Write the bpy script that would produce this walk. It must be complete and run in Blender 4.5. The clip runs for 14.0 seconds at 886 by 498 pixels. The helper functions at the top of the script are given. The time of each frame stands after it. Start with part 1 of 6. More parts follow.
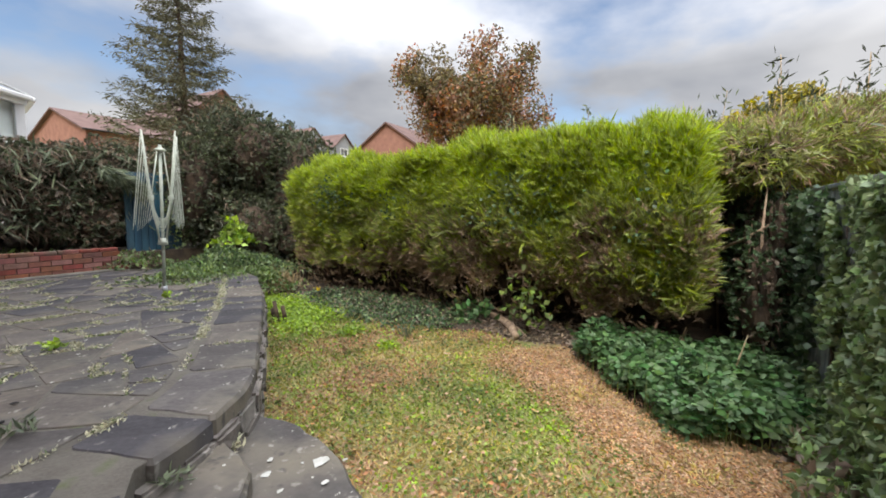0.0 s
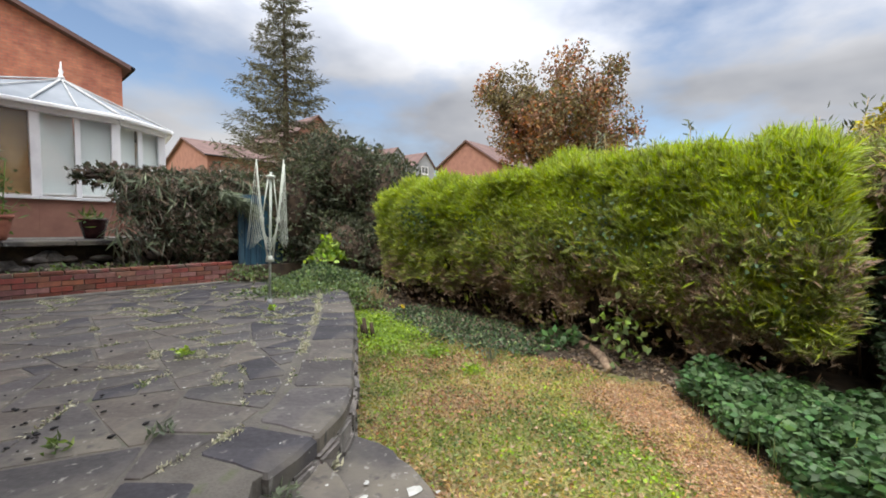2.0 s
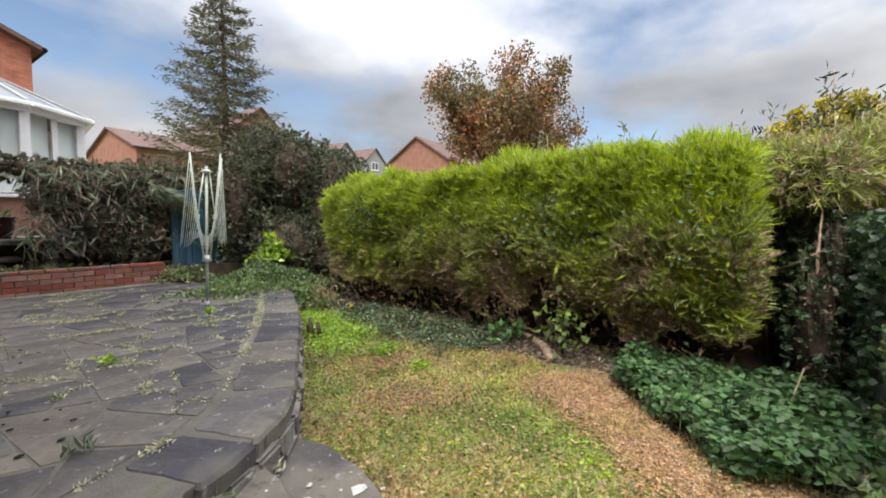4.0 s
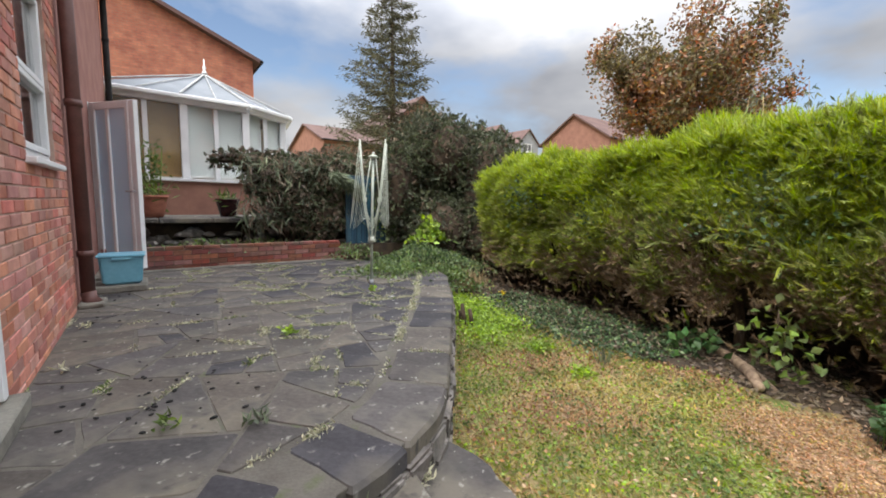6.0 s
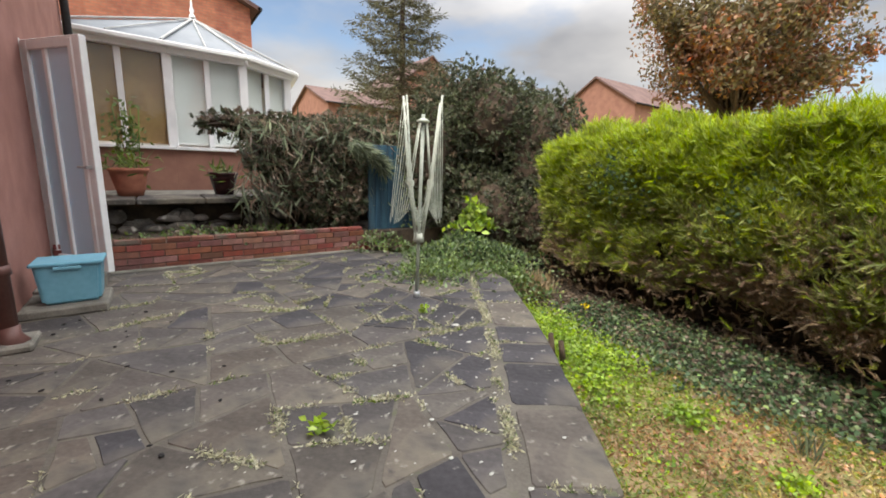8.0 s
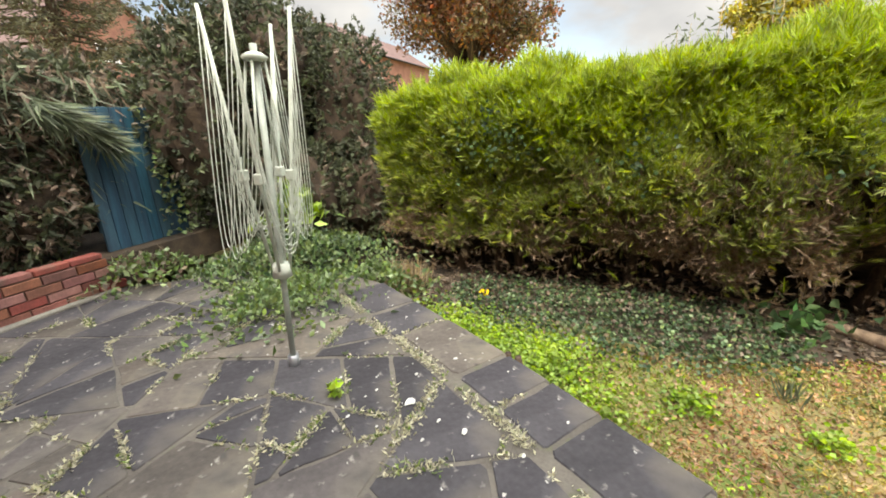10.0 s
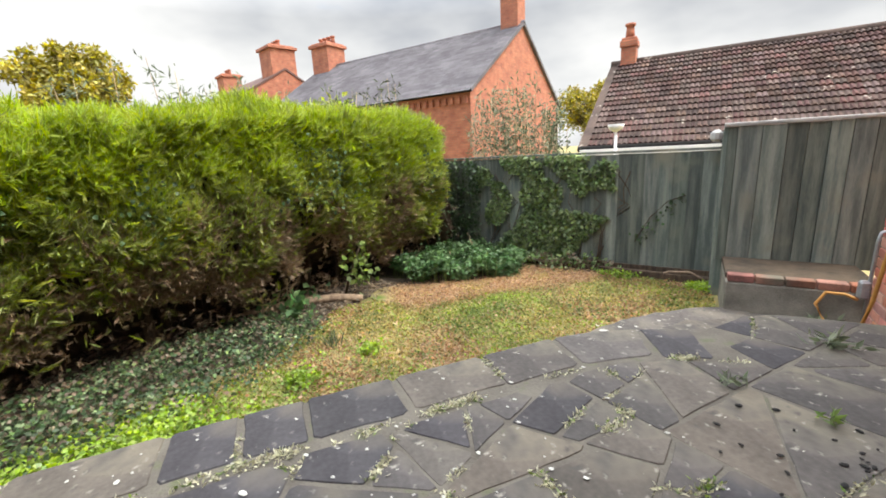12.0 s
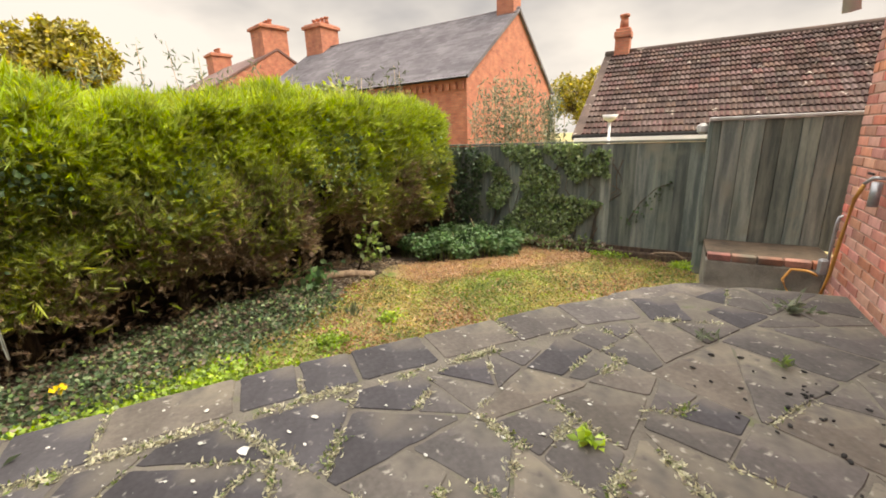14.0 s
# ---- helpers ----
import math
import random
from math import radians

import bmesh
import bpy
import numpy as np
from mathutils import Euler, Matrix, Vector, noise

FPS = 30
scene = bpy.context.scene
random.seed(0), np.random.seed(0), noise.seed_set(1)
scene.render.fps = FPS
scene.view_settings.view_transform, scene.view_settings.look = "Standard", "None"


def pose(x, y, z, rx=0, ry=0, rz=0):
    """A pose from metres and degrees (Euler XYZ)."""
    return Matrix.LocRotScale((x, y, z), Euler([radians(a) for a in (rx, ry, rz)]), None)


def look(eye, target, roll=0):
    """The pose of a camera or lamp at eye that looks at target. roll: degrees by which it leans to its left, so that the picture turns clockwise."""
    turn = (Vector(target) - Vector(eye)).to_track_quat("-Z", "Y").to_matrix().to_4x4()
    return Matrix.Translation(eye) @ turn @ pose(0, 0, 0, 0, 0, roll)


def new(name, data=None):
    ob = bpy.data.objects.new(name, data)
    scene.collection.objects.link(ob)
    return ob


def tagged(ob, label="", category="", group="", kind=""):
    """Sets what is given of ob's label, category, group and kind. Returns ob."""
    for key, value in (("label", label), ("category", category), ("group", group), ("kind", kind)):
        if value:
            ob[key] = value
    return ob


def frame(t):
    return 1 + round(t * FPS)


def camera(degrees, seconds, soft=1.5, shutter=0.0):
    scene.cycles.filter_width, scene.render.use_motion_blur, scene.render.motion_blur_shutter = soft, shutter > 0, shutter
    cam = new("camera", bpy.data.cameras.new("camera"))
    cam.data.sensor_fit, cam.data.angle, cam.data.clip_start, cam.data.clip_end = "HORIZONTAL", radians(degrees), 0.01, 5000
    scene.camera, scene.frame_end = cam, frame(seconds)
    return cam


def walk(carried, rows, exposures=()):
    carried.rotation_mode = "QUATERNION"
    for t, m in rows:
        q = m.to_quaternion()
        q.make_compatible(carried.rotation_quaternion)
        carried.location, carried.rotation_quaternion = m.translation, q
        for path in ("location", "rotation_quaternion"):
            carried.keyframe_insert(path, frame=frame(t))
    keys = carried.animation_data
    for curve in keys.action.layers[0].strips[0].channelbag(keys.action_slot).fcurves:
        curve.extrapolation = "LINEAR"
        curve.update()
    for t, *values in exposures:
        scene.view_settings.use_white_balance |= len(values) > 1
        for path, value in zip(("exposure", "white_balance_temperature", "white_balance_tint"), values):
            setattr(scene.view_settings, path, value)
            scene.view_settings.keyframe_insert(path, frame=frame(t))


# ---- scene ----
# camera and walk
cam = camera(94.4, 14.0, soft=1.8)
PATH = [
    (0, (0.424, -0.409, 0.949), (2.146, 0.59, 0.758), 0.6),
    (0.5, (0.424, -0.38, 0.944), (2.081, 0.721, 0.747), 0.7),
    (1, (0.418, -0.347, 0.952), (2.002, 0.86, 0.765), 0.9),
    (1.5, (0.401, -0.328, 0.965), (1.926, 0.956, 0.806), 1.0),
    (2, (0.384, -0.313, 1.023), (1.895, 0.991, 0.902), 0.9),
    (2.5, (0.382, -0.308, 1.043), (1.93, 0.955, 0.949), 0.7),
    (3, (0.398, -0.331, 1.036), (2.017, 0.838, 0.935), 0.5),
    (3.2, (0.41, -0.333, 1.022), (2.063, 0.788, 0.912), 0.4),
    (5.3, (0.384, -0.408, 1.038), (1.948, 0.816, 0.807), 0.6),
    (5.5, (0.463, -0.306, 1.022), (1.918, 1.047, 0.792), 0.5),
    (6, (0.598, -0.045, 1.04), (1.748, 1.575, 0.812), 1.1),
    (6.5, (0.62, 0.333, 1.01), (1.686, 2.008, 0.762), 1.8),
    (7, (0.694, 0.749, 1.01), (1.77, 2.409, 0.714), 2.4),
    (7.2, (0.745, 0.915, 1.069), (1.819, 2.572, 0.753), 2.3),
    (9.3, (1.067, 2.472, 1.229), (2.524, 3.707, 0.637), -0.5),
    (9.5, (1.105, 2.67, 1.248), (2.663, 3.772, 0.65), -0.7),
    (10, (1.223, 3.092, 1.262), (3.01, 3.766, 0.67), -2.2),
    (10.5, (1.375, 3.502, 1.29), (3.292, 3.541, 0.722), -3.1),
    (11, (1.436, 3.854, 1.244), (3.188, 3.025, 0.751), -2.5),
    (11.5, (1.371, 4.044, 1.267), (2.706, 2.628, 0.807), -3.0),
    (12, (1.193, 4.239, 1.237), (2.212, 2.581, 0.778), -3.1),
    (12.5, (1.116, 4.39, 1.271), (1.978, 2.649, 0.793), -2.6),
    (13, (1.142, 4.52, 1.287), (1.941, 2.757, 0.784), -2.2),
    (13.5, (1.152, 4.606, 1.279), (1.992, 2.868, 0.756), -2.2),
    (14, (1.192, 4.668, 1.269), (2.158, 2.998, 0.74), -2.1),
]
walk(cam, [(t, look(eye, target, roll)) for t, eye, target, roll in PATH], [(0, 0.62, 6500, 11), (7.2, 0.65, 6600, 11), (9.3, 1.05, 7600, 11), (10, 1.1, 7150, 9), (11, 1.15, 6850, 8), (11.7, 1.15, 6700, 8), (12.6, 1.12, 7000, 10), (13.2, 1.1, 7850, 12), (14, 1.08, 7900, 12)])

# world, sun and light
world = bpy.data.worlds.new("world")
scene.world = world
world.use_nodes = True
wn, wl = world.node_tree.nodes, world.node_tree.links
wn.clear()
SUN_EL, SUN_AZ = radians(53), radians(252)
sky = wn.new("ShaderNodeTexSky")
sky.sky_type, sky.sun_disc, sky.sun_elevation, sky.sun_rotation = "NISHITA", False, SUN_EL, SUN_AZ
sky_bg, cloud_bg = wn.new("ShaderNodeBackground"), wn.new("ShaderNodeBackground")
sky_bg.inputs["Strength"].default_value = 0.11
wl.new(sky.outputs[0], sky_bg.inputs["Color"])
wc = wn.new("ShaderNodeTexCoord")
wm = wn.new("ShaderNodeMapping")
wm.inputs["Scale"].default_value = (1.0, 1.0, 2.2)
wm.inputs["Location"].default_value = (0.35, 0.6, 0.0)
wl.new(wc.outputs["Generated"], wm.inputs["Vector"])
cn = wn.new("ShaderNodeTexNoise")
cn.inputs["Scale"].default_value, cn.inputs["Detail"].default_value, cn.inputs["Roughness"].default_value = 2.0, 7.0, 0.5
wl.new(wm.outputs[0], cn.inputs["Vector"])
cover = wn.new("ShaderNodeValToRGB")
cover.color_ramp.elements[0].position, cover.color_ramp.elements[1].position = 0.31, 0.47
# cloud is thicker towards the south
lift = wn.new("ShaderNodeSeparateXYZ")
wl.new(wc.outputs["Generated"], lift.inputs[0])
thick = wn.new("ShaderNodeMath")
thick.operation, thick.inputs[1].default_value = "MULTIPLY_ADD", -0.13
wl.new(lift.outputs["Y"], thick.inputs[0])
wl.new(cn.outputs["Fac"], thick.inputs[2])
wl.new(thick.outputs[0], cover.inputs[0])
gn = wn.new("ShaderNodeTexNoise")
gn.inputs["Scale"].default_value, gn.inputs["Detail"].default_value = 1.7, 5.0
wl.new(wm.outputs[0], gn.inputs["Vector"])
greys = wn.new("ShaderNodeValToRGB")
greys.color_ramp.elements[0].position, greys.color_ramp.elements[0].color = 0.36, (0.40, 0.43, 0.49, 1)
greys.color_ramp.elements[1].position, greys.color_ramp.elements[1].color = 0.62, (0.86, 0.87, 0.89, 1)
wl.new(gn.outputs["Fac"], greys.inputs[0])
wl.new(greys.outputs[0], cloud_bg.inputs["Color"])
# an overcast sky is brightest overhead
lum = wn.new("ShaderNodeMapRange")
lum.inputs["From Min"].default_value, lum.inputs["From Max"].default_value = 0.28, 1.0
lum.inputs["To Min"].default_value, lum.inputs["To Max"].default_value = 0.53, 4.2
wl.new(lift.outputs["Z"], lum.inputs["Value"])
wl.new(lum.outputs[0], cloud_bg.inputs["Strength"])
mixw, outw = wn.new("ShaderNodeMixShader"), wn.new("ShaderNodeOutputWorld")
wl.new(cover.outputs[0], mixw.inputs[0])
wl.new(sky_bg.outputs[0], mixw.inputs[1])
wl.new(cloud_bg.outputs[0], mixw.inputs[2])
wl.new(mixw.outputs[0], outw.inputs["Surface"])

sun = new("sun", bpy.data.lights.new("sun", "SUN"))
sun.data.energy, sun.data.angle, sun.data.color = 2.6, radians(30), (1.0, 0.95, 0.86)
sun.matrix_world = look((0, 0, 30), (30 * -math.sin(SUN_AZ) * math.cos(SUN_EL), 30 * -math.cos(SUN_AZ) * math.cos(SUN_EL), 30 - 30 * math.sin(SUN_EL)))


# materials
def mat(name, base, dark=None, rough=0.8, scale=6.0, fine=60.0, bump=0.3, metal=0.0, island=0.0, objvar=0.0, spots=None, detail=6.0, spec=0.4, tones=None, stretch=(1, 1, 1), low=0.35, high=0.68):
    """A worn surface: two colours mixed by coarse and fine noise, bump, and optional variation by piece."""
    m = bpy.data.materials.new(name)
    m.use_nodes = True
    n, l = m.node_tree.nodes, m.node_tree.links
    b = n["Principled BSDF"]
    b.inputs["Roughness"].default_value, b.inputs["Metallic"].default_value = rough, metal
    b.inputs["Specular IOR Level"].default_value = spec
    dark = dark or tuple(c * 0.6 for c in base)
    tc, mp = n.new("ShaderNodeTexCoord"), n.new("ShaderNodeMapping")
    mp.inputs["Scale"].default_value = stretch
    l.new(tc.outputs["Object"], mp.inputs["Vector"])
    a = n.new("ShaderNodeTexNoise")
    a.inputs["Scale"].default_value, a.inputs["Detail"].default_value = scale, detail
    f = n.new("ShaderNodeTexNoise")
    f.inputs["Scale"].default_value, f.inputs["Detail"].default_value = fine, 4.0
    l.new(mp.outputs[0], a.inputs["Vector"])
    l.new(mp.outputs[0], f.inputs["Vector"])
    r = n.new("ShaderNodeValToRGB")
    r.color_ramp.elements[0].position, r.color_ramp.elements[1].position = low, high
    r.color_ramp.elements[0].color, r.color_ramp.elements[1].color = (*dark, 1), (*base, 1)
    blend = n.new("ShaderNodeMath")
    blend.operation = "MULTIPLY_ADD"
    blend.inputs[1].default_value = 0.35
    l.new(f.outputs["Fac"], blend.inputs[0])
    sub = n.new("ShaderNodeMath")
    sub.operation, sub.inputs[1].default_value = "SUBTRACT", 0.175
    l.new(a.outputs["Fac"], sub.inputs[0])
    l.new(sub.outputs[0], blend.inputs[2])
    l.new(blend.outputs[0], r.inputs[0])
    col = r.outputs[0]
    if island or objvar:
        info = n.new("ShaderNodeNewGeometry") if island else n.new("ShaderNodeObjectInfo")
        rnd = info.outputs["Random Per Island" if island else "Random"]
        hs = n.new("ShaderNodeHueSaturation")
        k = island or objvar
        for key, amp, mul in (("Value", k, 1.0), ("Saturation", k * 0.6, 7.3), ("Hue", k * 0.05, 13.7)):
            w = n.new("ShaderNodeMath")
            w.operation, w.inputs[1].default_value = "MULTIPLY", mul
            l.new(rnd, w.inputs[0])
            fr = n.new("ShaderNodeMath")
            fr.operation = "FRACT"
            l.new(w.outputs[0], fr.inputs[0])
            mr = n.new("ShaderNodeMapRange")
            mid = 0.5 if key == "Hue" else 1.0
            mr.inputs["To Min"].default_value, mr.inputs["To Max"].default_value = mid - amp, mid + amp
            l.new(fr.outputs[0] if mul > 1 else rnd, mr.inputs["Value"])
            l.new(mr.outputs[0], hs.inputs[key])
        l.new(col, hs.inputs["Color"])
        col = hs.outputs[0]
    if tones:
        oi = n.new("ShaderNodeObjectInfo")
        tr = n.new("ShaderNodeValToRGB")
        tr.color_ramp.interpolation = "CONSTANT"
        while len(tr.color_ramp.elements) < len(tones):
            tr.color_ramp.elements.new(0.5)
        for k, tone in enumerate(tones):
            tr.color_ramp.elements[k].position = k / len(tones)
            tr.color_ramp.elements[k].color = (*tone, 1)
        w = n.new("ShaderNodeMath")
        w.operation, w.inputs[1].default_value = "MULTIPLY", 5.7
        fr = n.new("ShaderNodeMath")
        fr.operation = "FRACT"
        l.new(oi.outputs["Random"], w.inputs[0])
        l.new(w.outputs[0], fr.inputs[0])
        l.new(fr.outputs[0], tr.inputs[0])
        mt = n.new("ShaderNodeMix")
        mt.data_type, mt.blend_type = "RGBA", "MULTIPLY"
        mt.inputs["Factor"].default_value = 1.0
        l.new(col, mt.inputs["A"])
        l.new(tr.outputs[0], mt.inputs["B"])
        col = mt.outputs["Result"]
    for colour, sc, lo, hi in spots or ():
        s = n.new("ShaderNodeTexNoise")
        s.inputs["Scale"].default_value, s.inputs["Detail"].default_value = sc, 3.0
        l.new(tc.outputs["Object"], s.inputs["Vector"])
        sr = n.new("ShaderNodeValToRGB")
        sr.color_ramp.elements[0].position, sr.color_ramp.elements[1].position = lo, hi
        l.new(s.outputs["Fac"], sr.inputs[0])
        mx = n.new("ShaderNodeMix")
        mx.data_type = "RGBA"
        l.new(sr.outputs[0], mx.inputs["Factor"])
        l.new(col, mx.inputs["A"])
        mx.inputs["B"].default_value = (*colour, 1)
        col = mx.outputs["Result"]
    l.new(col, b.inputs["Base Color"])
    if bump:
        bp = n.new("ShaderNodeBump")
        bp.inputs["Strength"].default_value, bp.inputs["Distance"].default_value = bump, 0.02
        l.new(blend.outputs[0], bp.inputs["Height"])
        l.new(bp.outputs[0], b.inputs["Normal"])
    return m


def leaf_mat(name, base, dark, island=0.35, rough=0.55, trans=0.25, spec=0.3):
    m = mat(name, base, dark, rough=rough, scale=3.0, fine=25.0, bump=0.0, island=island, spec=spec)
    b = m.node_tree.nodes["Principled BSDF"]
    t = m.node_tree.nodes.new("ShaderNodeBsdfTranslucent")
    x = m.node_tree.nodes.new("ShaderNodeMixShader")
    x.inputs[0].default_value = trans
    l = m.node_tree.links
    l.new(b.inputs["Base Color"].links[0].from_socket, t.inputs["Color"])
    out = m.node_tree.nodes["Material Output"]
    l.new(b.outputs[0], x.inputs[1])
    l.new(t.outputs[0], x.inputs[2])
    l.new(x.outputs[0], out.inputs["Surface"])
    return m


def glass_mat(name, tint=(0.9, 0.95, 0.95), rough=0.02):
    m = bpy.data.materials.new(name)
    m.use_nodes = True
    b = m.node_tree.nodes["Principled BSDF"]
    b.inputs["Base Color"].default_value = (*tint, 1)
    b.inputs["Transmission Weight"].default_value = 1.0
    b.inputs["Roughness"].default_value = rough
    b.inputs["IOR"].default_value = 1.45
    return m


SLATE = mat("dark_paving_stone", (0.145, 0.134, 0.124), (0.070, 0.065, 0.062), rough=0.7, scale=2.6, fine=34, bump=0.5, objvar=0.22, spec=0.3,
            tones=[(0.72, 0.71, 0.74), (0.98, 0.92, 0.84), (0.84, 0.81, 0.81), (1.05, 0.96, 0.85), (0.78, 0.76, 0.78), (0.92, 0.88, 0.84)],
            spots=[((0.17, 0.15, 0.115), 1.3, 0.50, 0.70), ((0.055, 0.053, 0.052), 3.1, 0.56, 0.72), ((0.065, 0.06, 0.055), 13, 0.60, 0.72), ((0.30, 0.285, 0.25), 17, 0.62, 0.75), ((0.52, 0.52, 0.46), 23, 0.71, 0.74)])
SLATE_DARK = mat("blue_black_paving_stone", (0.076, 0.072, 0.078), (0.040, 0.038, 0.042), rough=0.78, scale=2.6, fine=34, bump=0.5, objvar=0.2, spec=0.2,
                 spots=[((0.14, 0.125, 0.10), 1.6, 0.55, 0.72), ((0.22, 0.21, 0.19), 17, 0.63, 0.75), ((0.50, 0.50, 0.46), 21, 0.70, 0.73)])
MORTAR = mat("patio_mortar", (0.145, 0.131, 0.11), (0.09, 0.081, 0.068), rough=0.9, scale=4, fine=70, bump=0.6, spots=[((0.10, 0.11, 0.06), 7, 0.60, 0.72)])
ROCK = mat("edge_rock", (0.23, 0.205, 0.18), (0.085, 0.075, 0.068), rough=0.85, scale=5, fine=45, bump=0.8, objvar=0.25, spots=[((0.5, 0.46, 0.42), 7, 0.62, 0.72)])
BRICK = mat("red_brick", (0.57, 0.265, 0.2), (0.4, 0.17, 0.13), rough=0.85, scale=7, fine=90, bump=0.35, objvar=0.28, spots=[((0.46, 0.30, 0.24), 5, 0.60, 0.8)])
BRICK_ISL = mat("red_brick_joined", (0.57, 0.265, 0.2), (0.4, 0.17, 0.13), rough=0.85, scale=7, fine=90, bump=0.35, island=0.28, spots=[((0.46, 0.30, 0.24), 5, 0.60, 0.8)])
LOW_BRICK = mat("old_dirty_brick", (0.3, 0.118, 0.088), (0.14, 0.065, 0.052), rough=0.9, scale=5, fine=70, bump=0.6, objvar=0.35, spots=[((0.12, 0.11, 0.085), 3.0, 0.52, 0.70)])
# distance haze put into the colour of far brick and roofs
HAZE_SHADE_BRICK = mat("haze_shade_brick", (0.31, 0.165, 0.125), (0.24, 0.125, 0.098), rough=0.95, spec=0.1, scale=2, fine=10, bump=0.1)
HAZE_ROOF = mat("hazed_roof_far", (0.17, 0.115, 0.105), (0.125, 0.085, 0.08), rough=0.95, spec=0.1, scale=1.2, fine=8, bump=0.1)
PALE_WALL = mat("pale_far_wall", (0.3, 0.31, 0.335), (0.24, 0.25, 0.27), rough=0.9, scale=1, fine=8, bump=0.05)
BRICK_MORTAR = mat("brick_mortar", (0.48, 0.34, 0.28), (0.33, 0.22, 0.18), rough=0.95, scale=8, fine=120, bump=0.5)
LOW_MORTAR = mat("grimy_mortar", (0.19, 0.145, 0.115), (0.09, 0.07, 0.058), rough=0.95, scale=8, fine=90, bump=0.5)
FAR_BRICK = mat("orange_brick_far", (0.46, 0.175, 0.105), (0.33, 0.115, 0.075), rough=0.9, scale=3, fine=14, bump=0.2)
FAR_BRICK_ISL = mat("orange_brick_courses", (0.50, 0.185, 0.105), (0.38, 0.125, 0.075), rough=0.9, scale=3, fine=30, bump=0.2, island=0.16)


def coursed(m, scale, mortar):
    """Thin mortar courses over a far brick wall."""
    n, l = m.node_tree.nodes, m.node_tree.links
    b = n["Principled BSDF"]
    src = b.inputs["Base Color"].links[0].from_socket
    tc, sep, add, com, bt = (n.new("ShaderNode" + k) for k in ("TexCoord", "SeparateXYZ", "Math", "CombineXYZ", "TexBrick"))
    l.new(tc.outputs["Object"], sep.inputs[0])
    l.new(sep.outputs["X"], add.inputs[0])
    l.new(sep.outputs["Y"], add.inputs[1])
    l.new(add.outputs[0], com.inputs[0])
    l.new(sep.outputs["Z"], com.inputs[1])
    l.new(com.outputs[0], bt.inputs["Vector"])
    bt.inputs["Scale"].default_value = scale
    bt.inputs["Brick Width"].default_value, bt.inputs["Row Height"].default_value, bt.inputs["Mortar Size"].default_value = 0.225, 0.075, 0.012
    bt.inputs["Color1"].default_value, bt.inputs["Color2"].default_value, bt.inputs["Mortar"].default_value = (0.80, 0.78, 0.78, 1), (1.12, 1.08, 1.05, 1), (*mortar, 1)
    mx = n.new("ShaderNodeMix")
    mx.data_type, mx.blend_type = "RGBA", "MULTIPLY"
    mx.inputs["Factor"].default_value = 1.0
    l.new(src, mx.inputs["A"])
    l.new(bt.outputs["Color"], mx.inputs["B"])
    l.new(mx.outputs["Result"], b.inputs["Base Color"])


coursed(FAR_BRICK, 1.0, (0.75, 1.0, 1.1))
RENDER_PINK = mat("pink_brown_wall", (0.40, 0.20, 0.165), (0.30, 0.14, 0.115), rough=0.9, scale=3, fine=60, bump=0.3)
LAWN_SOIL = mat("lawn_soil", (0.30, 0.25, 0.11), (0.18, 0.16, 0.06), rough=0.95, scale=2.2, fine=60, bump=0.7, spots=[((0.34, 0.24, 0.13), 1.5, 0.54, 0.66), ((0.10, 0.17, 0.03), 2.3, 0.57, 0.70)])
MULCH = mat("wood_chip_path", (0.37, 0.24, 0.12), (0.21, 0.13, 0.07), rough=0.95, scale=14, fine=120, bump=0.9)
CHIP = mat("wood_chips", (0.47, 0.295, 0.16), (0.30, 0.18, 0.10), rough=0.9, scale=9, fine=60, bump=0.2, island=0.4)
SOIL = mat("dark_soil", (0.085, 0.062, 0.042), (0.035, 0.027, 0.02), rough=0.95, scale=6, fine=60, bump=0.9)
TIMBER_GREEN = mat("green_stained_timber", (0.20, 0.222, 0.195), (0.078, 0.098, 0.092), rough=0.8, scale=3, fine=40, bump=0.4, objvar=0.38, stretch=(6, 6, 0.5), spots=[((0.20, 0.20, 0.16), 2.4, 0.58, 0.75)])
TIMBER_BLUE = mat("blue_painted_timber", (0.035, 0.1, 0.145), (0.02, 0.05, 0.08), rough=0.7, scale=4, fine=30, bump=0.3, objvar=0.2, stretch=(5, 5, 0.5))
UPVC = mat("white_plastic_frame", (0.80, 0.81, 0.82), (0.70, 0.71, 0.72), rough=0.35, scale=3, fine=30, bump=0.03)
ROOF_POLY = mat("conservatory_roof_sheet", (0.215, 0.24, 0.265), (0.17, 0.19, 0.215), rough=0.6, spec=0.15, scale=2, fine=20, bump=0.05)
PIPE_BROWN = mat("brown_plastic_pipe", (0.155, 0.075, 0.065), (0.10, 0.048, 0.042), rough=0.45, scale=5, fine=50, bump=0.08)
CONCRETE = mat("concrete", (0.25, 0.235, 0.20), (0.13, 0.122, 0.105), rough=0.9, scale=5, fine=70, bump=0.5)
GREY_METAL = mat("grey_metal", (0.42, 0.44, 0.46), (0.28, 0.29, 0.31), rough=0.4, metal=0.6, scale=8, fine=60, bump=0.08)
PALE_LINE = mat("pale_plastic_line", (0.62, 0.66, 0.58), (0.42, 0.47, 0.40), rough=0.5, scale=9, fine=70, bump=0.05)
POLE_GREEN = mat("pale_green_steel", (0.46, 0.50, 0.44), (0.30, 0.34, 0.29), rough=0.45, metal=0.25, scale=9, fine=70, bump=0.05)
BLUE_BOX = mat("blue_plastic", (0.20, 0.46, 0.58), (0.14, 0.36, 0.47), rough=0.4, scale=4, fine=30, bump=0.04)
